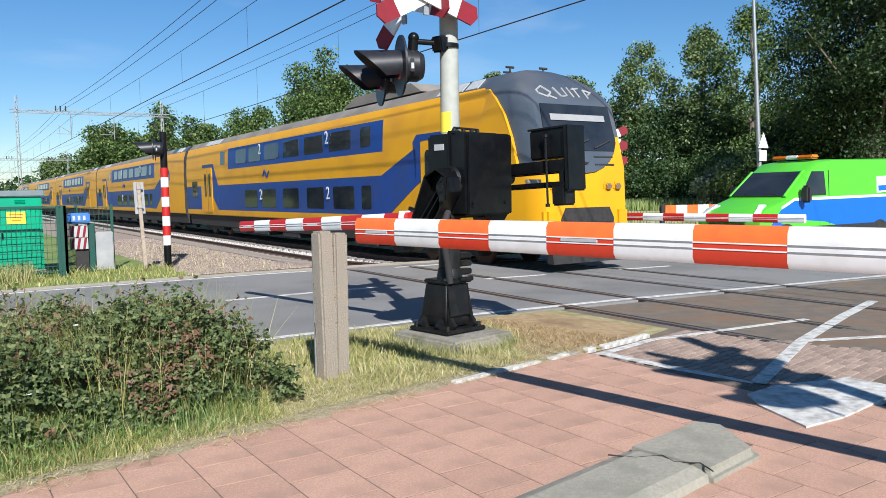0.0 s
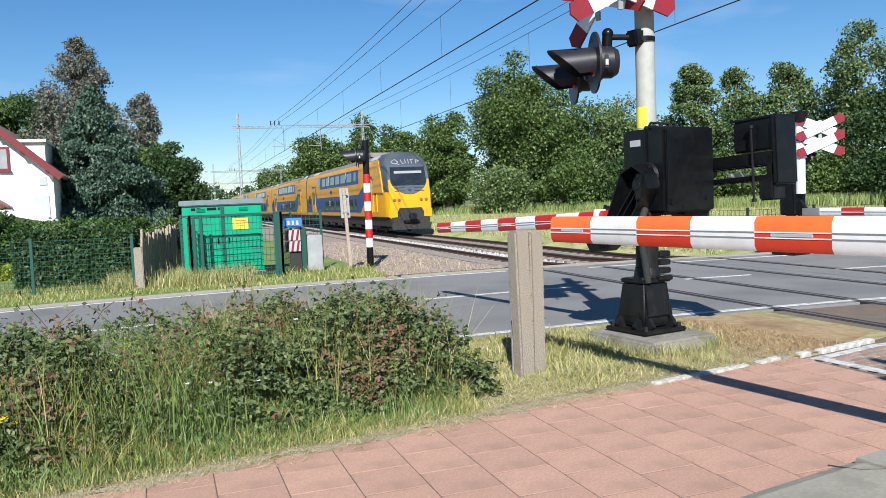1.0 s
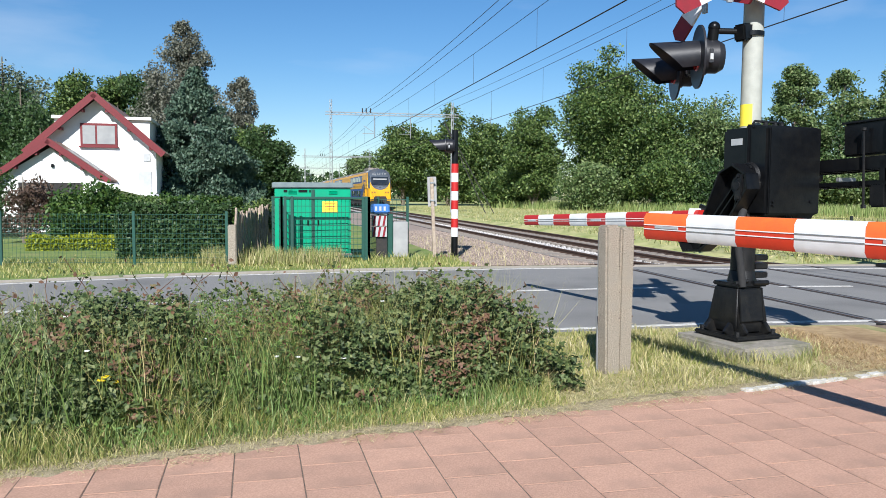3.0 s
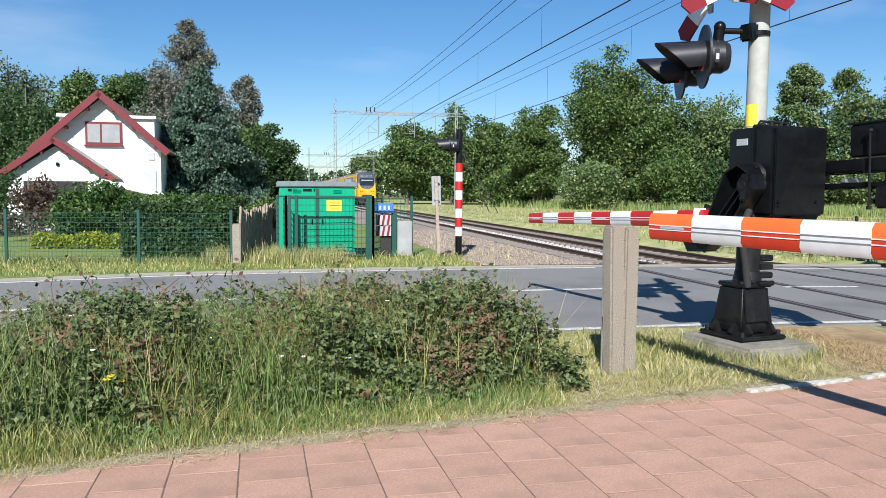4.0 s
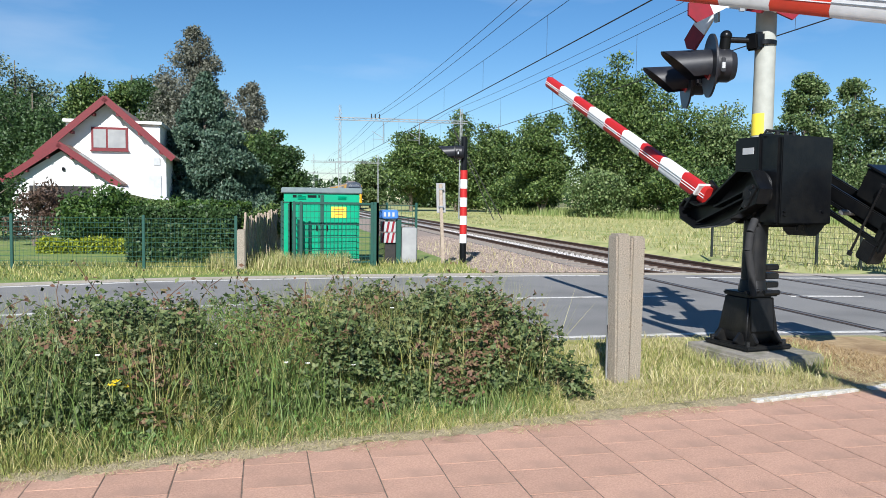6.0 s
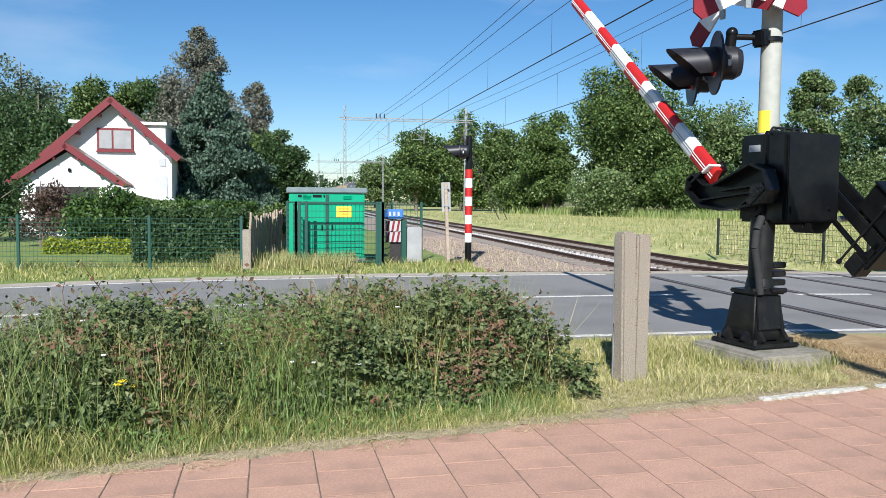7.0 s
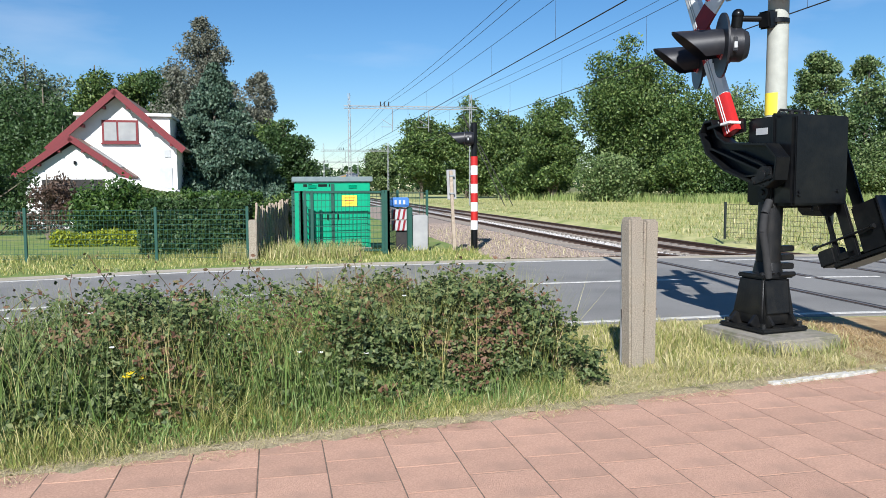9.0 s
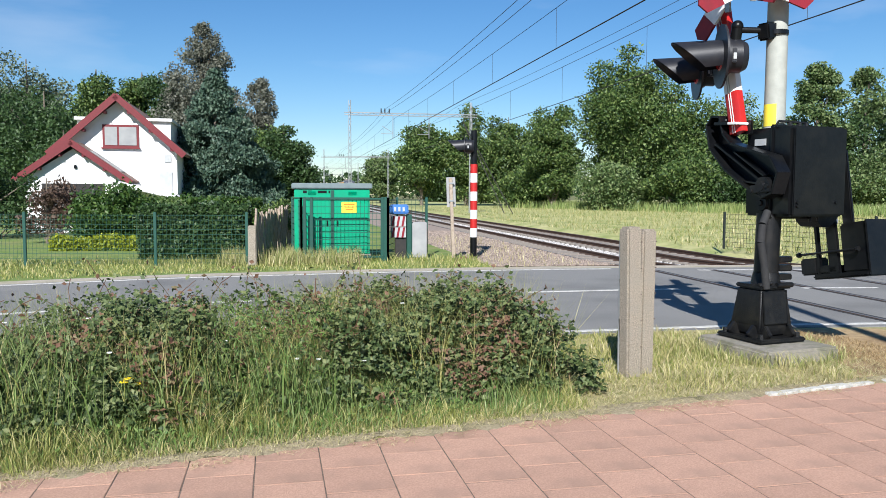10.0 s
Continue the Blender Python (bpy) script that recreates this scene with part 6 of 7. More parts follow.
BUSHES = [(17.5, 62, 4.0, 6), (21, 52, 4.2, 5), (24.5, 48.5, 4.6, 5), (28, 47.5, 4.2, 6), (32, 46.5, 4.6, 6), (36, 45, 4.4, 6), (38, 40, 4.6, 6), (39, 35.5, 4.2, 6), (38, 30, 4.4, 5.5), (34, 25, 3.8, 5), (21, 68, 4.6, 6), (23, 78, 5.0, 7), (27, 62, 6, 6), (33, 56, 6, 6),
          (21, 92, 6, 8), (18, 108, 6, 8), (43, 26, 6, 7), (45, 50, 7, 8), (38, 56, 7, 7), (42, 37.5, 9, 8), (45, 33, 9, 9), (41, 43, 9, 8), (47, 39, 10, 9), (36, 50, 8, 8)]
for i, (x, y, h, w) in enumerate(BUSHES):
    x, y, h, w = x * 1.65, y * 1.65, 1.8 + (h - 1.8) * 1.65, w * 1.65
    tree(x, y, h, w, 13000, ("l_oak", "l_light", "l_oak", "l_dark")[i % 4], "dense wild shrub at the foot of the tree row", 300 + i, 0.0, 34, 0.0031 * math.hypot(x, y) + 0.045, group="shrubs", name="shrub")
tree(54.5, 45.0, 4.6, 5.2, 4500, "l_willow", "pale silvery shrub before the trees", 340, 0.0, 24, 0.3, group="shrubs", name="shrub")
tree(-9.2, 30, 2.7, 2.6, 5000, "l_copper", "copper-leaved garden shrub by the house", 350, 0.0, 18, 0.12, group="garden shrubs", name="shrub")
tree(-6.6, 28.5, 2.5, 3.6, 7000, "l_hedge", "green garden laurel before the house", 351, 0.0, 22, 0.14, group="garden shrubs", name="shrub")
tree(-4.2, 27.5, 1.7, 2.6, 5000, "l_light", "light green garden shrub behind the hedge", 352, 0.0, 20, 0.12, group="garden shrubs", name="shrub")
tree(-1.0, 26.5, 1.75, 1.7, 3500, "l_oak", "small round garden bush", 353, 0.0, 12, 0.1, group="garden shrubs", name="shrub")
tree(-12.0, 33, 3.4, 3.6, 5000, "l_dark", "dark green garden shrub beside the house", 354, 0.0, 20, 0.15, group="garden shrubs", name="shrub")

g = np.random.default_rng(77)
n = 26000
ang = g.uniform(-0.75, 1.25, n)
rad = g.uniform(260, 330, n)
hh = 7.5 + 2.0 * np.sin(ang * 23) + 1.4 * np.sin(ang * 61 + 1) + 1.0 * np.sin(ang * 140)
P = np.stack([rad * np.sin(ang), rad * np.cos(ang), hh * g.random(n) ** 0.7], 1)
tagged(new("far_woods", leaf_mesh("far_woods", P, np.full(n, 1.7), g, "l_dark")), "distant woods along the horizon", "woods", "", "stuff")

# ---------- wild growth on the verge ----------
rng = np.random.default_rng(21)


def scatter(n, ulo, uhi, vlo, vhi):
    u, v = rng.uniform(ulo, uhi, n), rng.uniform(vlo, vhi, n)
    return np.stack([CU * u - SU * v, SU * u + CU * v, np.zeros(n)], 1), u, v


def stuff(name, me, label, cat="grass"):
    return tagged(new(name, me), label, cat, "", "stuff")


# bramble thicket: many low mounds of leaves
def thicket_top(u, v):
    """Height of the thicket: uneven along the verge, falling off at its rim."""
    top = 0.76 + 0.12 * np.sin(u * 1.7 + 0.5) + 0.09 * np.sin(u * 4.3 + v * 2.0) + 0.07 * np.sin(u * 9.1 - v * 5.0) + 0.05 * np.sin(u * 17.0 + v * 13.0) + np.where(u > 2.0, 0.08, 0.0)
    top = top - 0.15 * np.exp(-((u - 0.75) / 0.55) ** 2) - 0.15 * np.exp(-((u + 2.4) / 0.5) ** 2)
    top = top - 0.10 * np.exp(-((u + 1.0) / 0.9) ** 2)
    rim = np.clip(np.minimum(np.minimum((v - 5.95) / 0.8, (8.75 - v) / 0.5), (3.95 - u) / 0.45), 0, 1)
    return top * np.sqrt(rim)


def trefoil_mesh(name, pos, size, rng, material, idx):
    """Bramble leaves: three pointed leaflets round a stalk, mostly facing the sky."""
    n = len(pos)
    up = rng.normal(size=(n, 3)) * 0.5 + np.array([-0.1, -0.35, 0.9])
    up /= np.linalg.norm(up, axis=1)[:, None]
    a = np.cross(up, rng.normal(size=(n, 3)))
    a /= np.linalg.norm(a, axis=1)[:, None] + 1e-9
    b = np.cross(up, a)
    V, F, I = [], [], []
    for k, turn in enumerate((-1.25, 0.0, 1.25)):
        d = a * math.cos(turn) + b * math.sin(turn)
        w = np.cross(up, d)
        L = (size * (1.15 if k == 1 else 0.92))[:, None]
        V += [pos, pos + d * L * 0.48 + w * L * 0.36 + up * L * 0.10, pos + d * L - up * L * 0.16, pos + d * L * 0.48 - w * L * 0.36 + up * L * 0.10]
        o = np.arange(n) + 4 * n * k
        F += [np.stack([o, o + n, o + 2 * n], 1), np.stack([o, o + 2 * n, o + 3 * n], 1)]
        I += [idx, idx]
    return fast_mesh(name, np.concatenate(V), np.concatenate(F), material, np.concatenate(I))


nb = 84000
u, v = rng.uniform(-6.8, 3.95, nb), rng.uniform(5.98, 8.7, nb)
dep = np.minimum(rng.random(nb) ** 1.7, 1.0)
zz = thicket_top(u, v) * (1 - 0.88 * dep) + rng.normal(0, 0.03, nb)
zz = np.where(rng.random(nb) < 0.07, zz + rng.uniform(0, 0.20, nb), zz)
share = np.where(u < -0.3, 0.42 + 0.3 * np.sin(u * 2.1) ** 2, np.where(np.abs(u - 1.1) < 0.42, 0.22, 1.0))
holes = np.sin(u * 6.1 + zz * 9.0) * np.sin(v * 5.3 + zz * 11.0 + u * 2.0)
ok = (zz > 0.03) & (rng.random(nb) < share) & ((holes < 0.30) | (rng.random(nb) < 0.22))
u, v, zz = u[ok], v[ok], zz[ok]
nb = len(u)
P = np.stack([CU * u - SU * v, SU * u + CU * v, zz], 1)
clump = np.sin(u * 3.7 + 0.6) * np.cos(v * 3.1 + u * 0.9) + 0.5 * np.sin(u * 8.3 + v * 6.0)
redp = (clump > 0.45) & (zz > 0.72 * thicket_top(u, v)) & (rng.random(nb) < 0.6)
stuff("bramble_thicket", trefoil_mesh("bramble", P, rng.uniform(0.022, 0.050, nb), rng, ["l_bramble", "l_bramble_red"], redp.astype(int)), "dense green bramble thicket with reddish young leaves", "bramble")
# woody canes inside the thicket
P, u, v = scatter(2600, -6.6, 3.8, 6.2, 8.5)
stuff("bramble_canes", blade_mesh("bramble_canes", P, thicket_top(u, v) * rng.uniform(0.6, 1.0, len(P)), 0.004, 0.7, "l_dry", rng), "thin brown bramble canes", "bramble")
# arching bramble shoots above the thicket
bm = BM()
tips = []
for i in range(130):
    u, v = rng.uniform(-6, 3.7), rng.uniform(6.5, 8.5)
    p = Vector(W(u, v, 0.35))
    dirn = Vector((rng.normal() * 0.5, rng.normal() * 0.5, 1)).normalized()
    for s in range(5):
        q = p + dirn * rng.uniform(0.12, 0.2)
        tube(bm, p, q, 0.004, 0.003, 4, False)
        p, dirn = q, (dirn + Vector((rng.normal() * 0.22, rng.normal() * 0.22, -0.16))).normalized()
        for _ in range(4):
            tips.append(p + Vector(rng.normal(size=3) * 0.045))
stuff("bramble_shoots", mesh_of("shoots", bm, "l_bramble_red"), "thin arching bramble shoots", "bramble")
stuff("bramble_shoot_leaves", leaf_mesh("shoot_leaves", np.array(tips), np.full(len(tips), 0.05), rng, ["l_bramble", "l_bramble_red"], 0.3, 0.7, (rng.random(len(tips)) < 0.35).astype(int)), "leaves of the arching bramble shoots", "bramble")

# tall grass through and before the thicket
P, u, v = scatter(6500, -7.5, 3.3, 5.75, 8.3)
h = rng.uniform(0.2, 0.58, len(P)) * np.clip((v - 5.6) / 1.1, 0.2, 1.0) * (0.55 + 0.45 * np.sin(u * 1.3 + 1.0) ** 2) * np.where(u > 2.2, 0.5, 1.0) + np.where(rng.random(len(P)) < 0.05, 0.32, 0)
stuff("tall_grass", blade_mesh("tall_grass", P, h, 0.0045, 0.5, "l_grass", rng), "tall green meadow grass on the verge")
P, u, v = scatter(15000, -7.5, 3.6, 6.05, 8.6)
patch = np.sin(u * 2.6 + 0.4) * np.cos(v * 1.9 + u * 0.7) + 0.5 * np.sin(u * 6.3 + v * 3.0)
ok = (patch > rng.uniform(-0.5, 1.0, len(P))) & ((u < 1.9) | (rng.random(len(P)) < 0.6))
stuff("tall_grass", blade_mesh("fine_grass", P[ok], rng.uniform(0.45, 1.02, int(ok.sum())), 0.0028, 0.5, "l_fresh", rng), "fine pale green grass standing through the brambles")
P, u, v = scatter(16000, -3.5, 2.2, 5.95, 8.2)
ok = np.abs(u - 1.05) < 0.50 + 0.25 * np.sin(v * 3)
P = P[ok]
P[:, 2] = rng.uniform(0.1, 0.85, len(P))
stuff("weeds", leaf_mesh("fern_weeds", P, np.full(len(P), 0.055), rng, "l_weed", -0.6, 0.16), "feathery light green weeds between the brambles", "weeds")
P, u, v = scatter(1700, -7.5, 3.4, 6.3, 8.5)
stuff("straw_stalks", blade_mesh("straw_stalks", P, rng.uniform(0.5, 1.02, len(P)), 0.0016, 0.5, "l_fresh", rng), "pale ripe grass stalks")
P, u, v = scatter(3600, -0.6, 2.6, 6.0, 8.4)
stuff("tall_grass", blade_mesh("grass_patch", P, rng.uniform(0.3, 0.9, len(P)) * np.exp(-((u - 0.75) / 1.2) ** 2), 0.0055, 0.5, "l_grass", rng), "bright tall grass standing between the brambles")
P, u, v = scatter(6500, -7.2, -0.2, 6.0, 8.4)
stuff("tall_grass", blade_mesh("grass_patch", P, rng.uniform(0.25, 0.98, len(P)), 0.0055, 0.55, "l_grass", rng), "bright tall grass standing between the brambles")
P, u, v = scatter(34000, -7.5, 3.6, 5.50, 6.40)
ok = np.sin(u * 4.3 + v * 5.0) * np.cos(u * 2.1 - v * 7.0) + 0.4 * np.sin(u * 11.0) < rng.uniform(-0.1, 1.0, len(P))
P, u, v = P[ok], u[ok], v[ok]
tall = np.clip((v - 5.42) * 1.5, 0.15, 1) * (0.75 + 0.45 * np.sin(u * 3.1) * np.cos(u * 1.3 + v * 4)) * np.where(u > 2.4, 0.6, 1.0)
stuff("tall_grass", blade_mesh("grass_front", P, rng.uniform(0.08, 0.40, len(P)) * tall, 0.0036, 0.9, "l_fresh", rng), "half-dry grass at the foot of the brambles")
P, u, v = scatter(9000, -7.5, 3.4, 5.62, 6.45)
stuff("tall_grass", blade_mesh("grass_front_green", P, rng.uniform(0.12, 0.42, len(P)) * np.clip((v - 5.5) * 1.6, 0.2, 1), 0.0042, 0.7, "l_grass", rng), "fresh green grass at the foot of the brambles")
P, u, v = scatter(2200, 1.4, 3.9, 6.6, 8.6)
stuff("tall_grass", blade_mesh("grass_plumes", P, rng.uniform(0.65, 1.12, len(P)), 0.0026, 0.6, "l_fresh", rng), "feathery pale grass above the brambles")
# leafy weeds low down
P, u, v = scatter(9000, -7, 2.6, 5.75, 7.0)
P[:, 2] = rng.uniform(0.03, 0.36, len(P)) * np.clip((v - 5.5), 0.3, 1.0)
stuff("weeds", leaf_mesh("weeds", P, np.full(len(P), 0.05), rng, "l_weed", 0.0, 0.35), "low leafy green weeds", "weeds")
# short, dry verge grass
P, u, v = scatter(52000, -7.5, 8.0, 5.42, 9.4)
ok = ((v < 6.4) | (u > 2.6)) & (P[:, 1] < 9.55) & ~((np.abs(P[:, 0] - 5.27) < 0.5) & (np.abs(P[:, 1] - 8.2) < 0.6))
P, u, v = P[ok], u[ok], v[ok]
h = rng.uniform(0.03, 0.13, len(P)) * (0.8 + 0.7 * np.clip(np.sin(u * 2.7 + v * 1.1) * np.cos(v * 2.9 - u), -0.6, 1)) * np.clip((v - 5.35) * 2.2, 0.35, 1.0) * np.where(u > 6.6, 0.5, 1.0)
stuff("verge_grass", blade_mesh("verge_grass", P[u < 6.9], h[u < 6.9], 0.0034, 1.2, "l_fresh", rng), "short half-dry verge grass")
dryer = (u >= 6.0) | ((u > 2.8) & (rng.random(len(P)) < 0.30))
stuff("dry_grass", blade_mesh("dry_grass", P[dryer], h[dryer], 0.005, 1.4, "l_straw", rng), "sunburnt straw-coloured grass")
P, u, v = scatter(26000, -7.5, 7.4, 5.25, 6.3)
ok = v > 5.36 + 0.16 * np.sin(u * 2.9) * np.sin(u * 7.7 + 1.0) - 0.12 * rng.random(len(P)) ** 2
P, u, v = P[ok], u[ok], v[ok]
P[:, 2] = 0.032
stuff("cut_straw", blade_mesh("cut_straw", P, rng.uniform(0.008, 0.030, len(P)), 0.0022, 6.5, "l_straw", rng), "cut dry grass lying along the path's edge")
a_ = rng.uniform(0, 2 * np.pi, 1500)
P = np.stack([5.17 + 0.72 * np.cos(a_) + rng.normal(0, 0.07, 1500), 8.18 + 0.80 * np.sin(a_) + rng.normal(0, 0.07, 1500), np.full(1500, 0.0)], 1)
stuff("foundation_grass", blade_mesh("foundation_grass", P, rng.uniform(0.05, 0.20, 1500), 0.005, 1.0, "l_mix", rng), "half-dry grass tufts round the concrete foundation")
P, u, v = scatter(2500, 3.9, 6.4, 6.5, 9.2)
ok = P[:, 1] < 9.5
stuff("green_tufts", blade_mesh("green_tufts", P[ok], rng.uniform(0.05, 0.15, int(ok.sum())), 0.0045, 0.9, "l_fresh", rng), "green grass tufts round the post")

P, u, v = scatter(14000, 6.0, 8.3, 5.5, 8.7)
ok = (P[:, 0] < 7.8) & (P[:, 1] < 9.4) & (P[:, 0] > 5.9)
stuff("dry_grass", blade_mesh("dry_litter", P[ok], rng.uniform(0.015, 0.07, int(ok.sum())), 0.004, 2.2, "l_dry", rng), "withered brown grass and litter")
n = 900
P = np.stack([rng.uniform(4.3, 7.4, n), 19.5 + 14 * rng.random(n) ** 1.5, np.full(n, -0.13)], 1)
stuff("dry_grass", blade_mesh("track_weeds", P, rng.uniform(0.05, 0.3, n), 0.006, 0.9, "l_straw", rng), "dry weeds on the stony strip by the track")
# grass beyond the road
n = 16000
P = np.stack([rng.uniform(-16, 4.6, n), rng.uniform(17.6, 21.6, n), np.full(n, -0.03)], 1)
P = P[(P[:, 1] > 18.72 + 0.02 * P[:, 0] + np.where(P[:, 0] < -2, 0.28 * (P[:, 0] + 2), 0))]
stuff("roadside_grass", blade_mesh("roadside_grass", P, rng.uniform(0.04, 0.15, len(P)) * (1 + 0.8 * np.clip(P[:, 1] - 20.2, 0, 1)), 0.009, 0.9, "l_fresh", rng), "short yellow-green grass beyond the road")
n = 5000
P = np.stack([rng.uniform(-2.2, 1.4, n), rng.uniform(19.9, 22.5, n), np.full(n, -0.03)], 1)
stuff("roadside_grass", blade_mesh("fence_grass", P, rng.uniform(0.12, 0.5, n), 0.007, 0.5, "l_mix", rng), "tall rough grass along the compound fence")
n = 26000
yy = 19 + 90 * rng.random(n) ** 1.5
P = np.stack([13.95 + SL * (yy - 14) + (20 + yy * 0.25) * rng.random(n), yy, np.full(n, -0.06)], 1)
stuff("meadow_grass", blade_mesh("meadow_grass", P, rng.uniform(0.06, 0.3, n) * (0.5 + P[:, 0] / 40), 0.018, 1.3, "l_mix", rng), "half-dry meadow grass and hay")
n = 22000
f = rng.random(n)
P = np.stack([30 + 30 * f + rng.normal(0, 2.2, n), 102 - 58 * f + rng.normal(0, 2.2, n), np.full(n, -0.06)], 1)
stuff("meadow_edge_grass", blade_mesh("meadow_edge_grass", P, rng.uniform(0.5, 1.25, n), 0.035, 0.4, "l_tallgrass", rng), "tall green grass before the tree row")

# sandy litter that creeps unevenly over the path's edge
bm = BM()
prev = None
for i in range(380):
    u = -7.5 + i * 0.04
    w = 5.50 - 0.06 * math.sin(u * 2.9) * math.sin(u * 7.7 + 1.0) - 0.04 * abs(math.sin(u * 13.0)) - rng.uniform(0, 0.05)
    row = [bm.verts.new(W(u, w, 0.0182)), bm.verts.new(W(u, w + 0.08, 0.0215 + rng.uniform(0, 0.004))), bm.verts.new(W(u, 5.58, 0.028)), bm.verts.new(W(u, 5.75, 0.0))]
    if prev:
        for a_, b_, c_, d_ in zip(prev, prev[1:], row[1:], row):
            bm.faces.new((a_, d_, c_, b_))
    prev = row
bmesh.ops.recalc_face_normals(bm, faces=bm.faces)
stuff("edge_litter", mesh_of("edge_litter", bm, "litter"), "sandy dirt and withered grass along the path", "litter")

# single flowers
def flower(u, v, h, r, material, label):
    t = thing("wild_flower", Matrix.Translation(W(u, v, 0)), label, "flower", "wild flowers")
    part("stem", tube(BM(), (0, 0, 0), (0, 0, h), 0.004, 0.003, 5), "l_grass", t)
    bm = BM()
    for k_ in range(7):
        a_ = k_ * 0.898
        box(bm, (r * 0.6 * math.cos(a_), r * 0.6 * math.sin(a_), h), (r, r * 0.6, 0.006), (rng.uniform(-25, 25), -20, math.degrees(a_)))
    part("blossom", bm, material, t, smooth=False)


for du, dv in ((0, 0), (0.05, 0.03), (-0.03, 0.04)):
    flower(-0.03 + du, 6.20 + dv, 0.44 - abs(du), 0.032, "petal", "bright yellow wild flower in the verge")
for i in range(26):
    flower(rng.uniform(-4, 3.2), rng.uniform(6.2, 7.6), rng.uniform(0.4, 0.85), 0.018, "petal_white", "small white bramble flower")


# ---------- moving things ----------
def turned(c, a):
    return pose(*c, a, 0, 0)


def motions():
    rows = []
    for t, y in TRAIN:
        rows.append((t, Matrix.Translation((track_x(FAR, y), y, rail_z(20) + 0.03)) @ pose(0, 0, 0, 0, 0, TRACK_TURN)))
    walk(train, rows)
    road = ((0, -2.1), (2, -2.1), (3.9, -2.1), (4.1, -0.9), (4.5, 4.2), (5.0, 11.2), (5.5, 18.2), (6.0, 25.8), (6.8, 37.7), (7.0, 40.6), (7.5, 47.8), (8.0, 54.2), (8.5, 60.3), (9.0, 66), (9.5, 71.8), (10.0, 77.5))
    path = ((0, 0), (2, 0), (4.3, 0), (4.5, 0.3), (4.8, 1.8), (5.0, 4.0), (5.2, 6.2), (5.5, 9.5), (5.7, 11.8), (6.2, 20), (7, 31), (8, 45), (9, 57), (10, 67))
    for arm, lever, weight, turns in ((arm_road, lever_road, weight_road, road), (arm_path, lever_path, weight_path, path)):
        walk(arm, [(t, turned(PIVOT, a)) for t, a in turns])
        walk(lever, [(t, turned(PIVOT, a)) for t, a in turns])
        walk(weight, [(t, turned((0.70, 0.0, 2.06), a * 1.04)) for t, a in turns])
    walk(arm_far, [(t, pose(0.1, 0.1, 1.20, a, 0, 0)) for t, a in ((0, 0), (2, 0), (4.1, 0), (4.5, -5), (5.5, -19), (6.8, -37), (8.2, -53), (9, -61), (10, -71))])


TRAIN = [(0, 13.75), (0.1, 16.5), (0.2, 19.2), (0.3, 22.3), (0.4, 25.4), (0.5, 28.4), (0.7, 34.7), (1.0, 43.8), (1.5, 57.5), (2.0, 71), (2.5, 83.5), (3.5, 104), (4.5, 121), (6, 140), (8, 160), (10, 178)]

# ---------- path and its tiles ----------
pv = sheet("cycle_path", [W(-30, -8)[:2], W(7.2, -8)[:2], W(7.2, 5.51)[:2], W(-30, 5.51)[:2]], 0.0145, "joint", "cycle path paved with worn red tiles", 0.5, cat="pavement")
pv2 = sheet("brick_apron", [W(7.2, 0.5)[:2], W(10.2, 0.5)[:2], W(9.3, 5.0)[:2], W(8.3, 5.4)[:2], W(7.2, 5.42)[:2]], -0.006, "joint", "small clinker brick paving before the rails", 0.5, cat="pavement")
TILE, TILE_TURN = 0.427, 2.5
CT, ST = math.cos(radians(TILE_TURN)), math.sin(radians(TILE_TURN))
tile_me = mesh_of("tile", box(BM(), (0, 0, 0), (TILE - 0.009, TILE - 0.009, 0.06), bev=0.002), "tile")
rr = random.Random(8)


def in_path(x, y):
    return CU * x + SU * y, -SU * x + CU * y


near, rest, cut = [], [], []
for c in range(-34, 42):
    for r in range(-22, 22):
        p, q = 0.13 + c * TILE, (r + (0.5 if c % 2 else 0.0)) * TILE
        x, y = CT * p - ST * q, ST * p + CT * q
        corners = [in_path(x + CT * a - ST * b, y + ST * a + CT * b) for a, b in ((-0.21, -0.21), (0.21, -0.21), (0.21, 0.21), (-0.21, 0.21))]
        us, vs = [k[0] for k in corners], [k[1] for k in corners]
        if min(vs) > 5.50 or max(us) > 7.2 + 0.1 or min(us) < -12 or max(vs) < -4 or (max(vs) > 2.45 and min(vs) < 3.05 and max(us) > 0.4 and max(us) < 5.6 and min(vs) > 2.4 and max(vs) < 3.1):
            continue
        if max(vs) > 5.50:
            cut.append((x, y))
        elif y > 2.2 and min(us) > -1.6:
            near.append((x, y))
        else:
            rest.append((x, y))
near.sort(key=lambda k: math.hypot(k[0] - 2.5, k[1] - 4.5))
rest += near[270:]
for x, y in near[:270]:
    part("tile", tile_me, None, pv, at=Matrix.Translation((x, y, -0.012 + rr.uniform(-0.001, 0.001))) @ pose(0, 0, 0, rr.uniform(-0.08, 0.08), rr.uniform(-0.08, 0.08), TILE_TURN + rr.uniform(-0.4, 0.4)))
bm = BM()
for x, y in cut:
    one = BM()
    box(one, (x, y, -0.012 + rr.uniform(-0.002, 0.002)), (TILE - 0.009, TILE - 0.009, 0.06), (0, 0, TILE_TURN))
    bmesh.ops.bisect_plane(one, geom=list(one.verts) + list(one.edges) + list(one.faces), plane_co=W(0, 5.50), plane_no=(-SU, CU, 0), clear_outer=True)
    part("tile", one, "tile", pv, smooth=False)
for x, y in rest:
    box(bm, (x, y, -0.012), (TILE - 0.009, TILE - 0.009, 0.06), (0, 0, TILE_TURN))
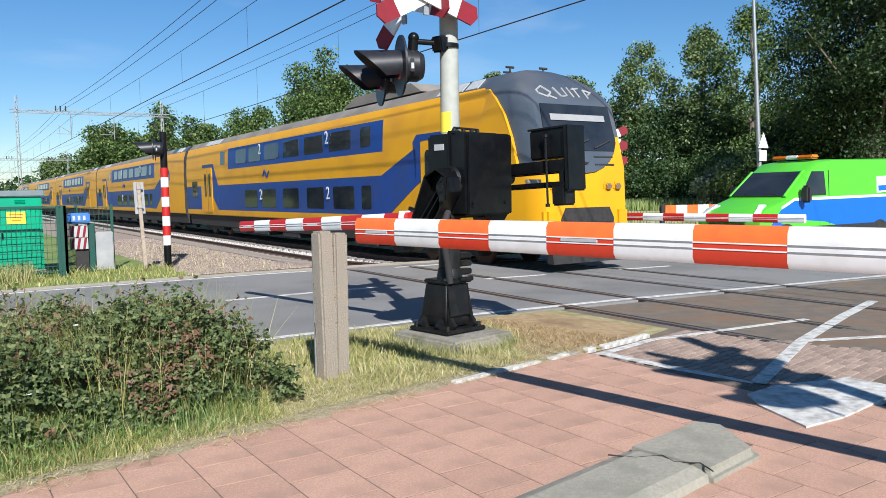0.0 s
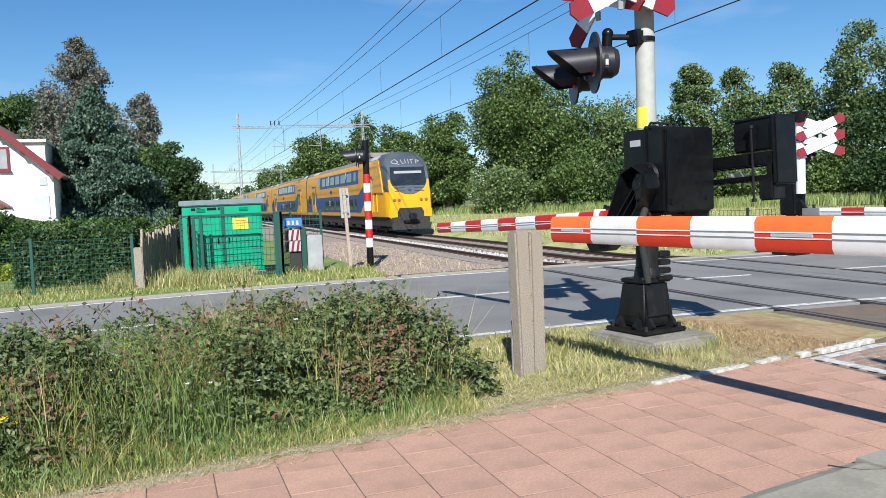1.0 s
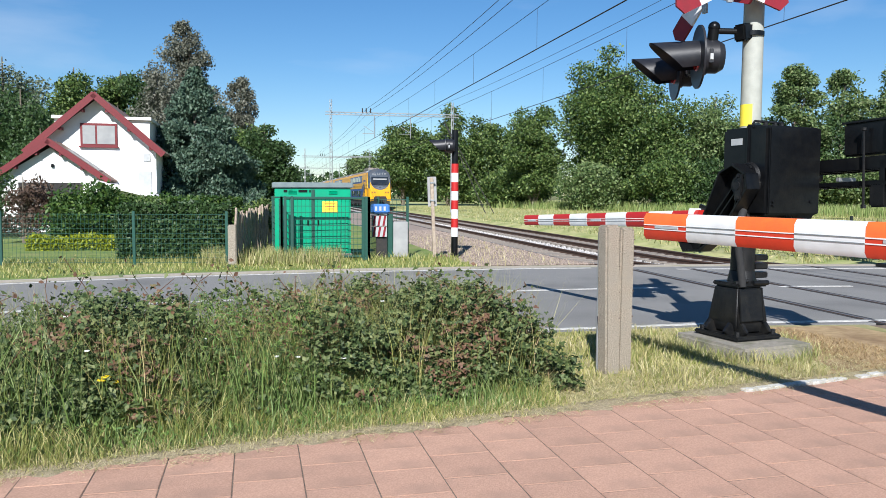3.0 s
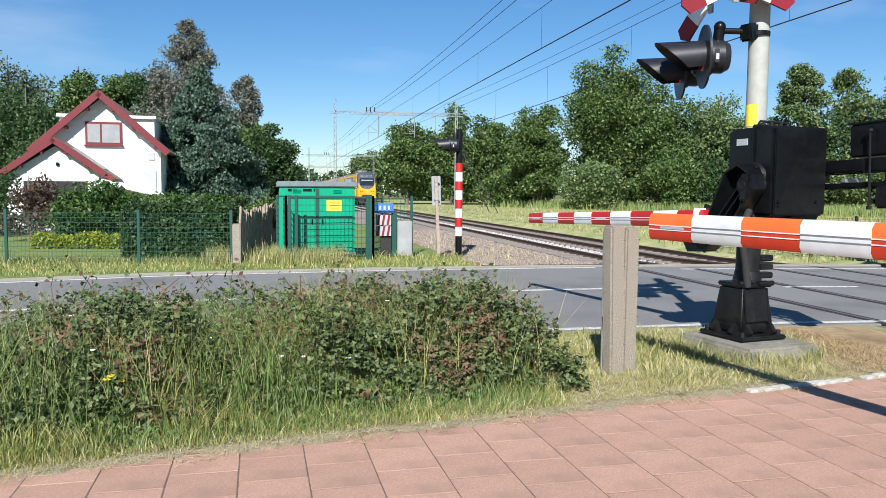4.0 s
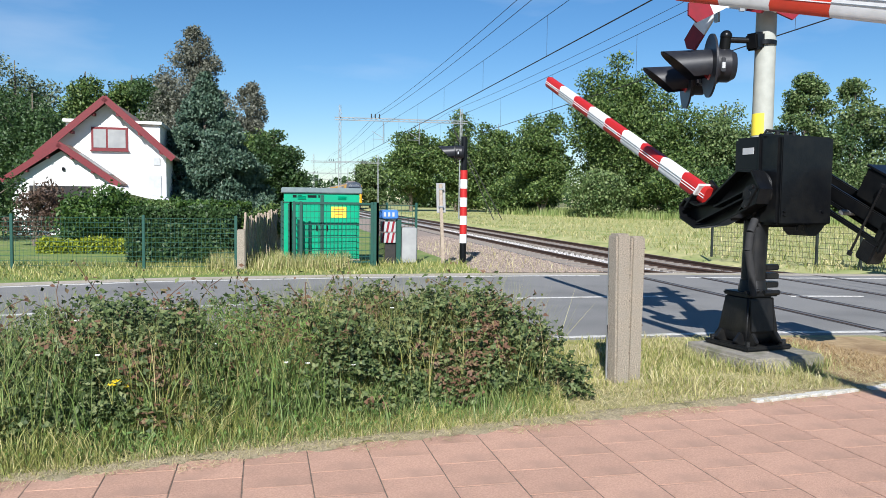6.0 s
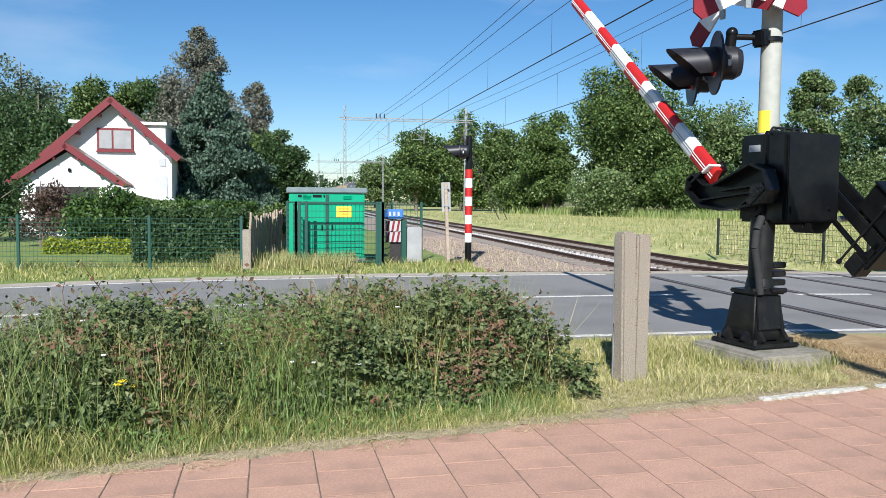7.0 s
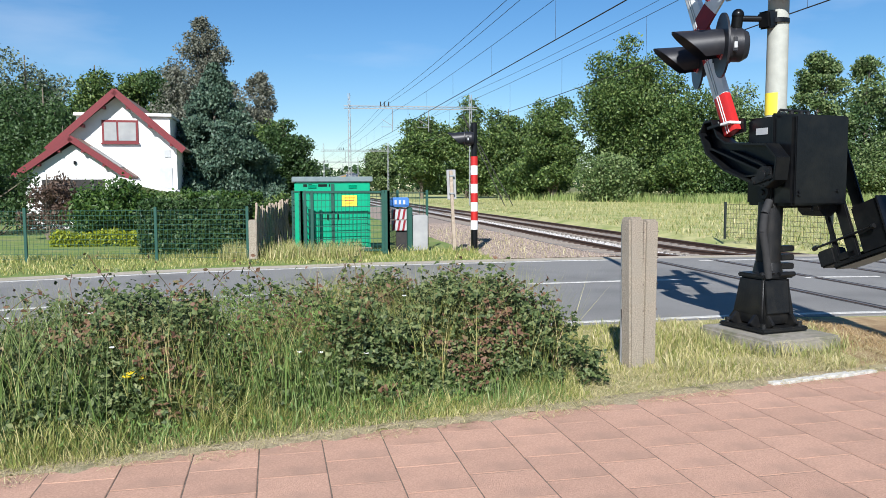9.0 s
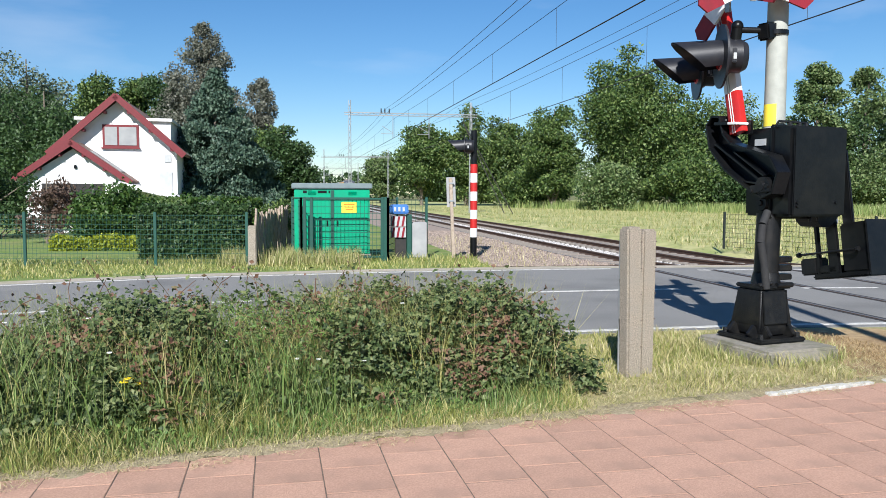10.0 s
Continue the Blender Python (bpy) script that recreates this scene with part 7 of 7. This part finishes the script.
tagged(part("tile_rest", bm, "tile", pv, smooth=False), kind="stuff")
brick_me = mesh_of("brick", box(BM(), (0, 0, 0), (0.2, 0.094, 0.05), bev=0.005), "brick")
cnt = 0
for r in range(26):
    for c in range(13):
        u, v = 7.36 + c * 0.21 + (0.105 if r % 2 else 0), 5.3 - r * 0.103
        if u > 9.35 + (5.3 - v) * 0.12 or cnt >= 300:
            continue
        cnt += 1
        part("brick", brick_me, None, pv2, at=Matrix.Translation(W(u, v, -0.021 + rr.uniform(-0.003, 0.002))) @ pose(0, 0, 0, 0, 0, TURN))

# white edging of the path, stop line and marks
edge = thing("path_edging", pose(0, 0, 0), "broken white painted edging blocks along the path", "edging", "", "structure")
for i in range(34):
    u = 5.35 + i * 0.16
    if u < 8.6 and rr.random() < 0.94:
        v = 5.45 + (0.0 if u < 7.2 else 0.0)
        part("edging_block", box(BM(), (0, 0, 0.016), (0.15, 0.09 + rr.uniform(-0.01, 0.015), 0.06), bev=0.008), "paint" if rr.random() < 0.9 else "concrete", edge, at=Matrix.Translation(W(u, v, -0.004 + rr.uniform(-0.006, 0.006))) @ pose(0, 0, 0, 0, 0, TURN + rr.uniform(-3, 3)))


def mark(pts, w, label, z=0.0075):
    bm = BM()
    for (u0, v0), (u1, v1) in zip(pts, pts[1:]):
        L = math.hypot(u1 - u0, v1 - v0)
        a = math.degrees(math.atan2(v1 - v0, u1 - u0)) + TURN
        box(bm, W((u0 + u1) / 2, (v0 + v1) / 2, z), (L, w, 0.004), (0, 0, a))
    solid("path_marking", bm, "paint", label, "road marking", "structure")


mark([(7.42, 5.3), (7.22, 3.43)], 0.14, "white stop line painted across the path")
mark([(7.28, 3.39), (9.6, 3.95), (11.9, 4.30), (13.6, 4.5)], 0.15, "white guiding line across the rails")
mark([(9.6, 3.95), (10.9, 3.1), (12.2, 2.6)], 0.12, "white guiding line across the rails", 0.0082)
mark([(7.35, 5.25), (8.5, 5.3), (9.4, 5.05), (11.2, 4.55)], 0.10, "white edge line of the path across the rails", 0.0068)
mark([(7.3, 2.2), (9.0, 2.75)], 0.12, "white guiding line before the rails")

# concrete divider beside the path, its painted end, and the crack in it
dv = thing("path_divider", pose(0, 0, 0, 0, 0, TURN), "cracked grey-green concrete divider between path and pavement", "kerb")
for a, b in ((0.4, 2.0), (2.02, 3.55), (3.555, 4.62)):
    bm = BM()
    prism(bm, [(2.42, -0.05), (3.10, -0.05), (3.06, 0.07), (2.96, 0.10), (2.56, 0.10), (2.46, 0.07)], "x", a, b)
    part("divider_block", bm, "kerb", dv, smooth=False)
bm = BM()
prism(bm, [(4.63, 2.42), (5.25, 2.42), (5.62, 2.86), (5.55, 3.08), (4.63, 3.10)], "z", -0.05, 0.095)
bmesh.ops.bevel(bm, geom=[e for e in bm.edges if min(v.co.z for v in e.verts) > 0.05], offset=0.05, segments=3, affect='EDGES')
part("divider_end", bm, "kerb", dv)
bm = BM()
pr = [(4.62, 2.42), (4.70, 2.55), (4.60, 2.68), (4.66, 2.80), (4.50, 2.90), (4.42, 3.06)]
for (a, b), (c, d) in zip(pr, pr[1:]):
    tube(bm, (a, b, 0.098), (c, d, 0.098), 0.005, 0.005, 4)
part("crack", bm, "tblack", dv, "dark crack in the concrete", smooth=False)
bm = BM()
prism(bm, [(6.12, 2.47), (6.6, 2.36), (7.9, 2.30), (8.0, 2.85), (7.2, 3.22), (6.75, 3.26), (6.45, 3.0)], "z", -0.02, 0.034)
bmesh.ops.bevel(bm, geom=[e for e in bm.edges if min(v.co.z for v in e.verts) > 0.02], offset=0.02, segments=2, affect='EDGES')
solid("ramp_slab", bm, "paint", "white painted low concrete ramp slab on the path", "slab", m=pose(0, 0, 0, 0, 0, TURN))

motions()
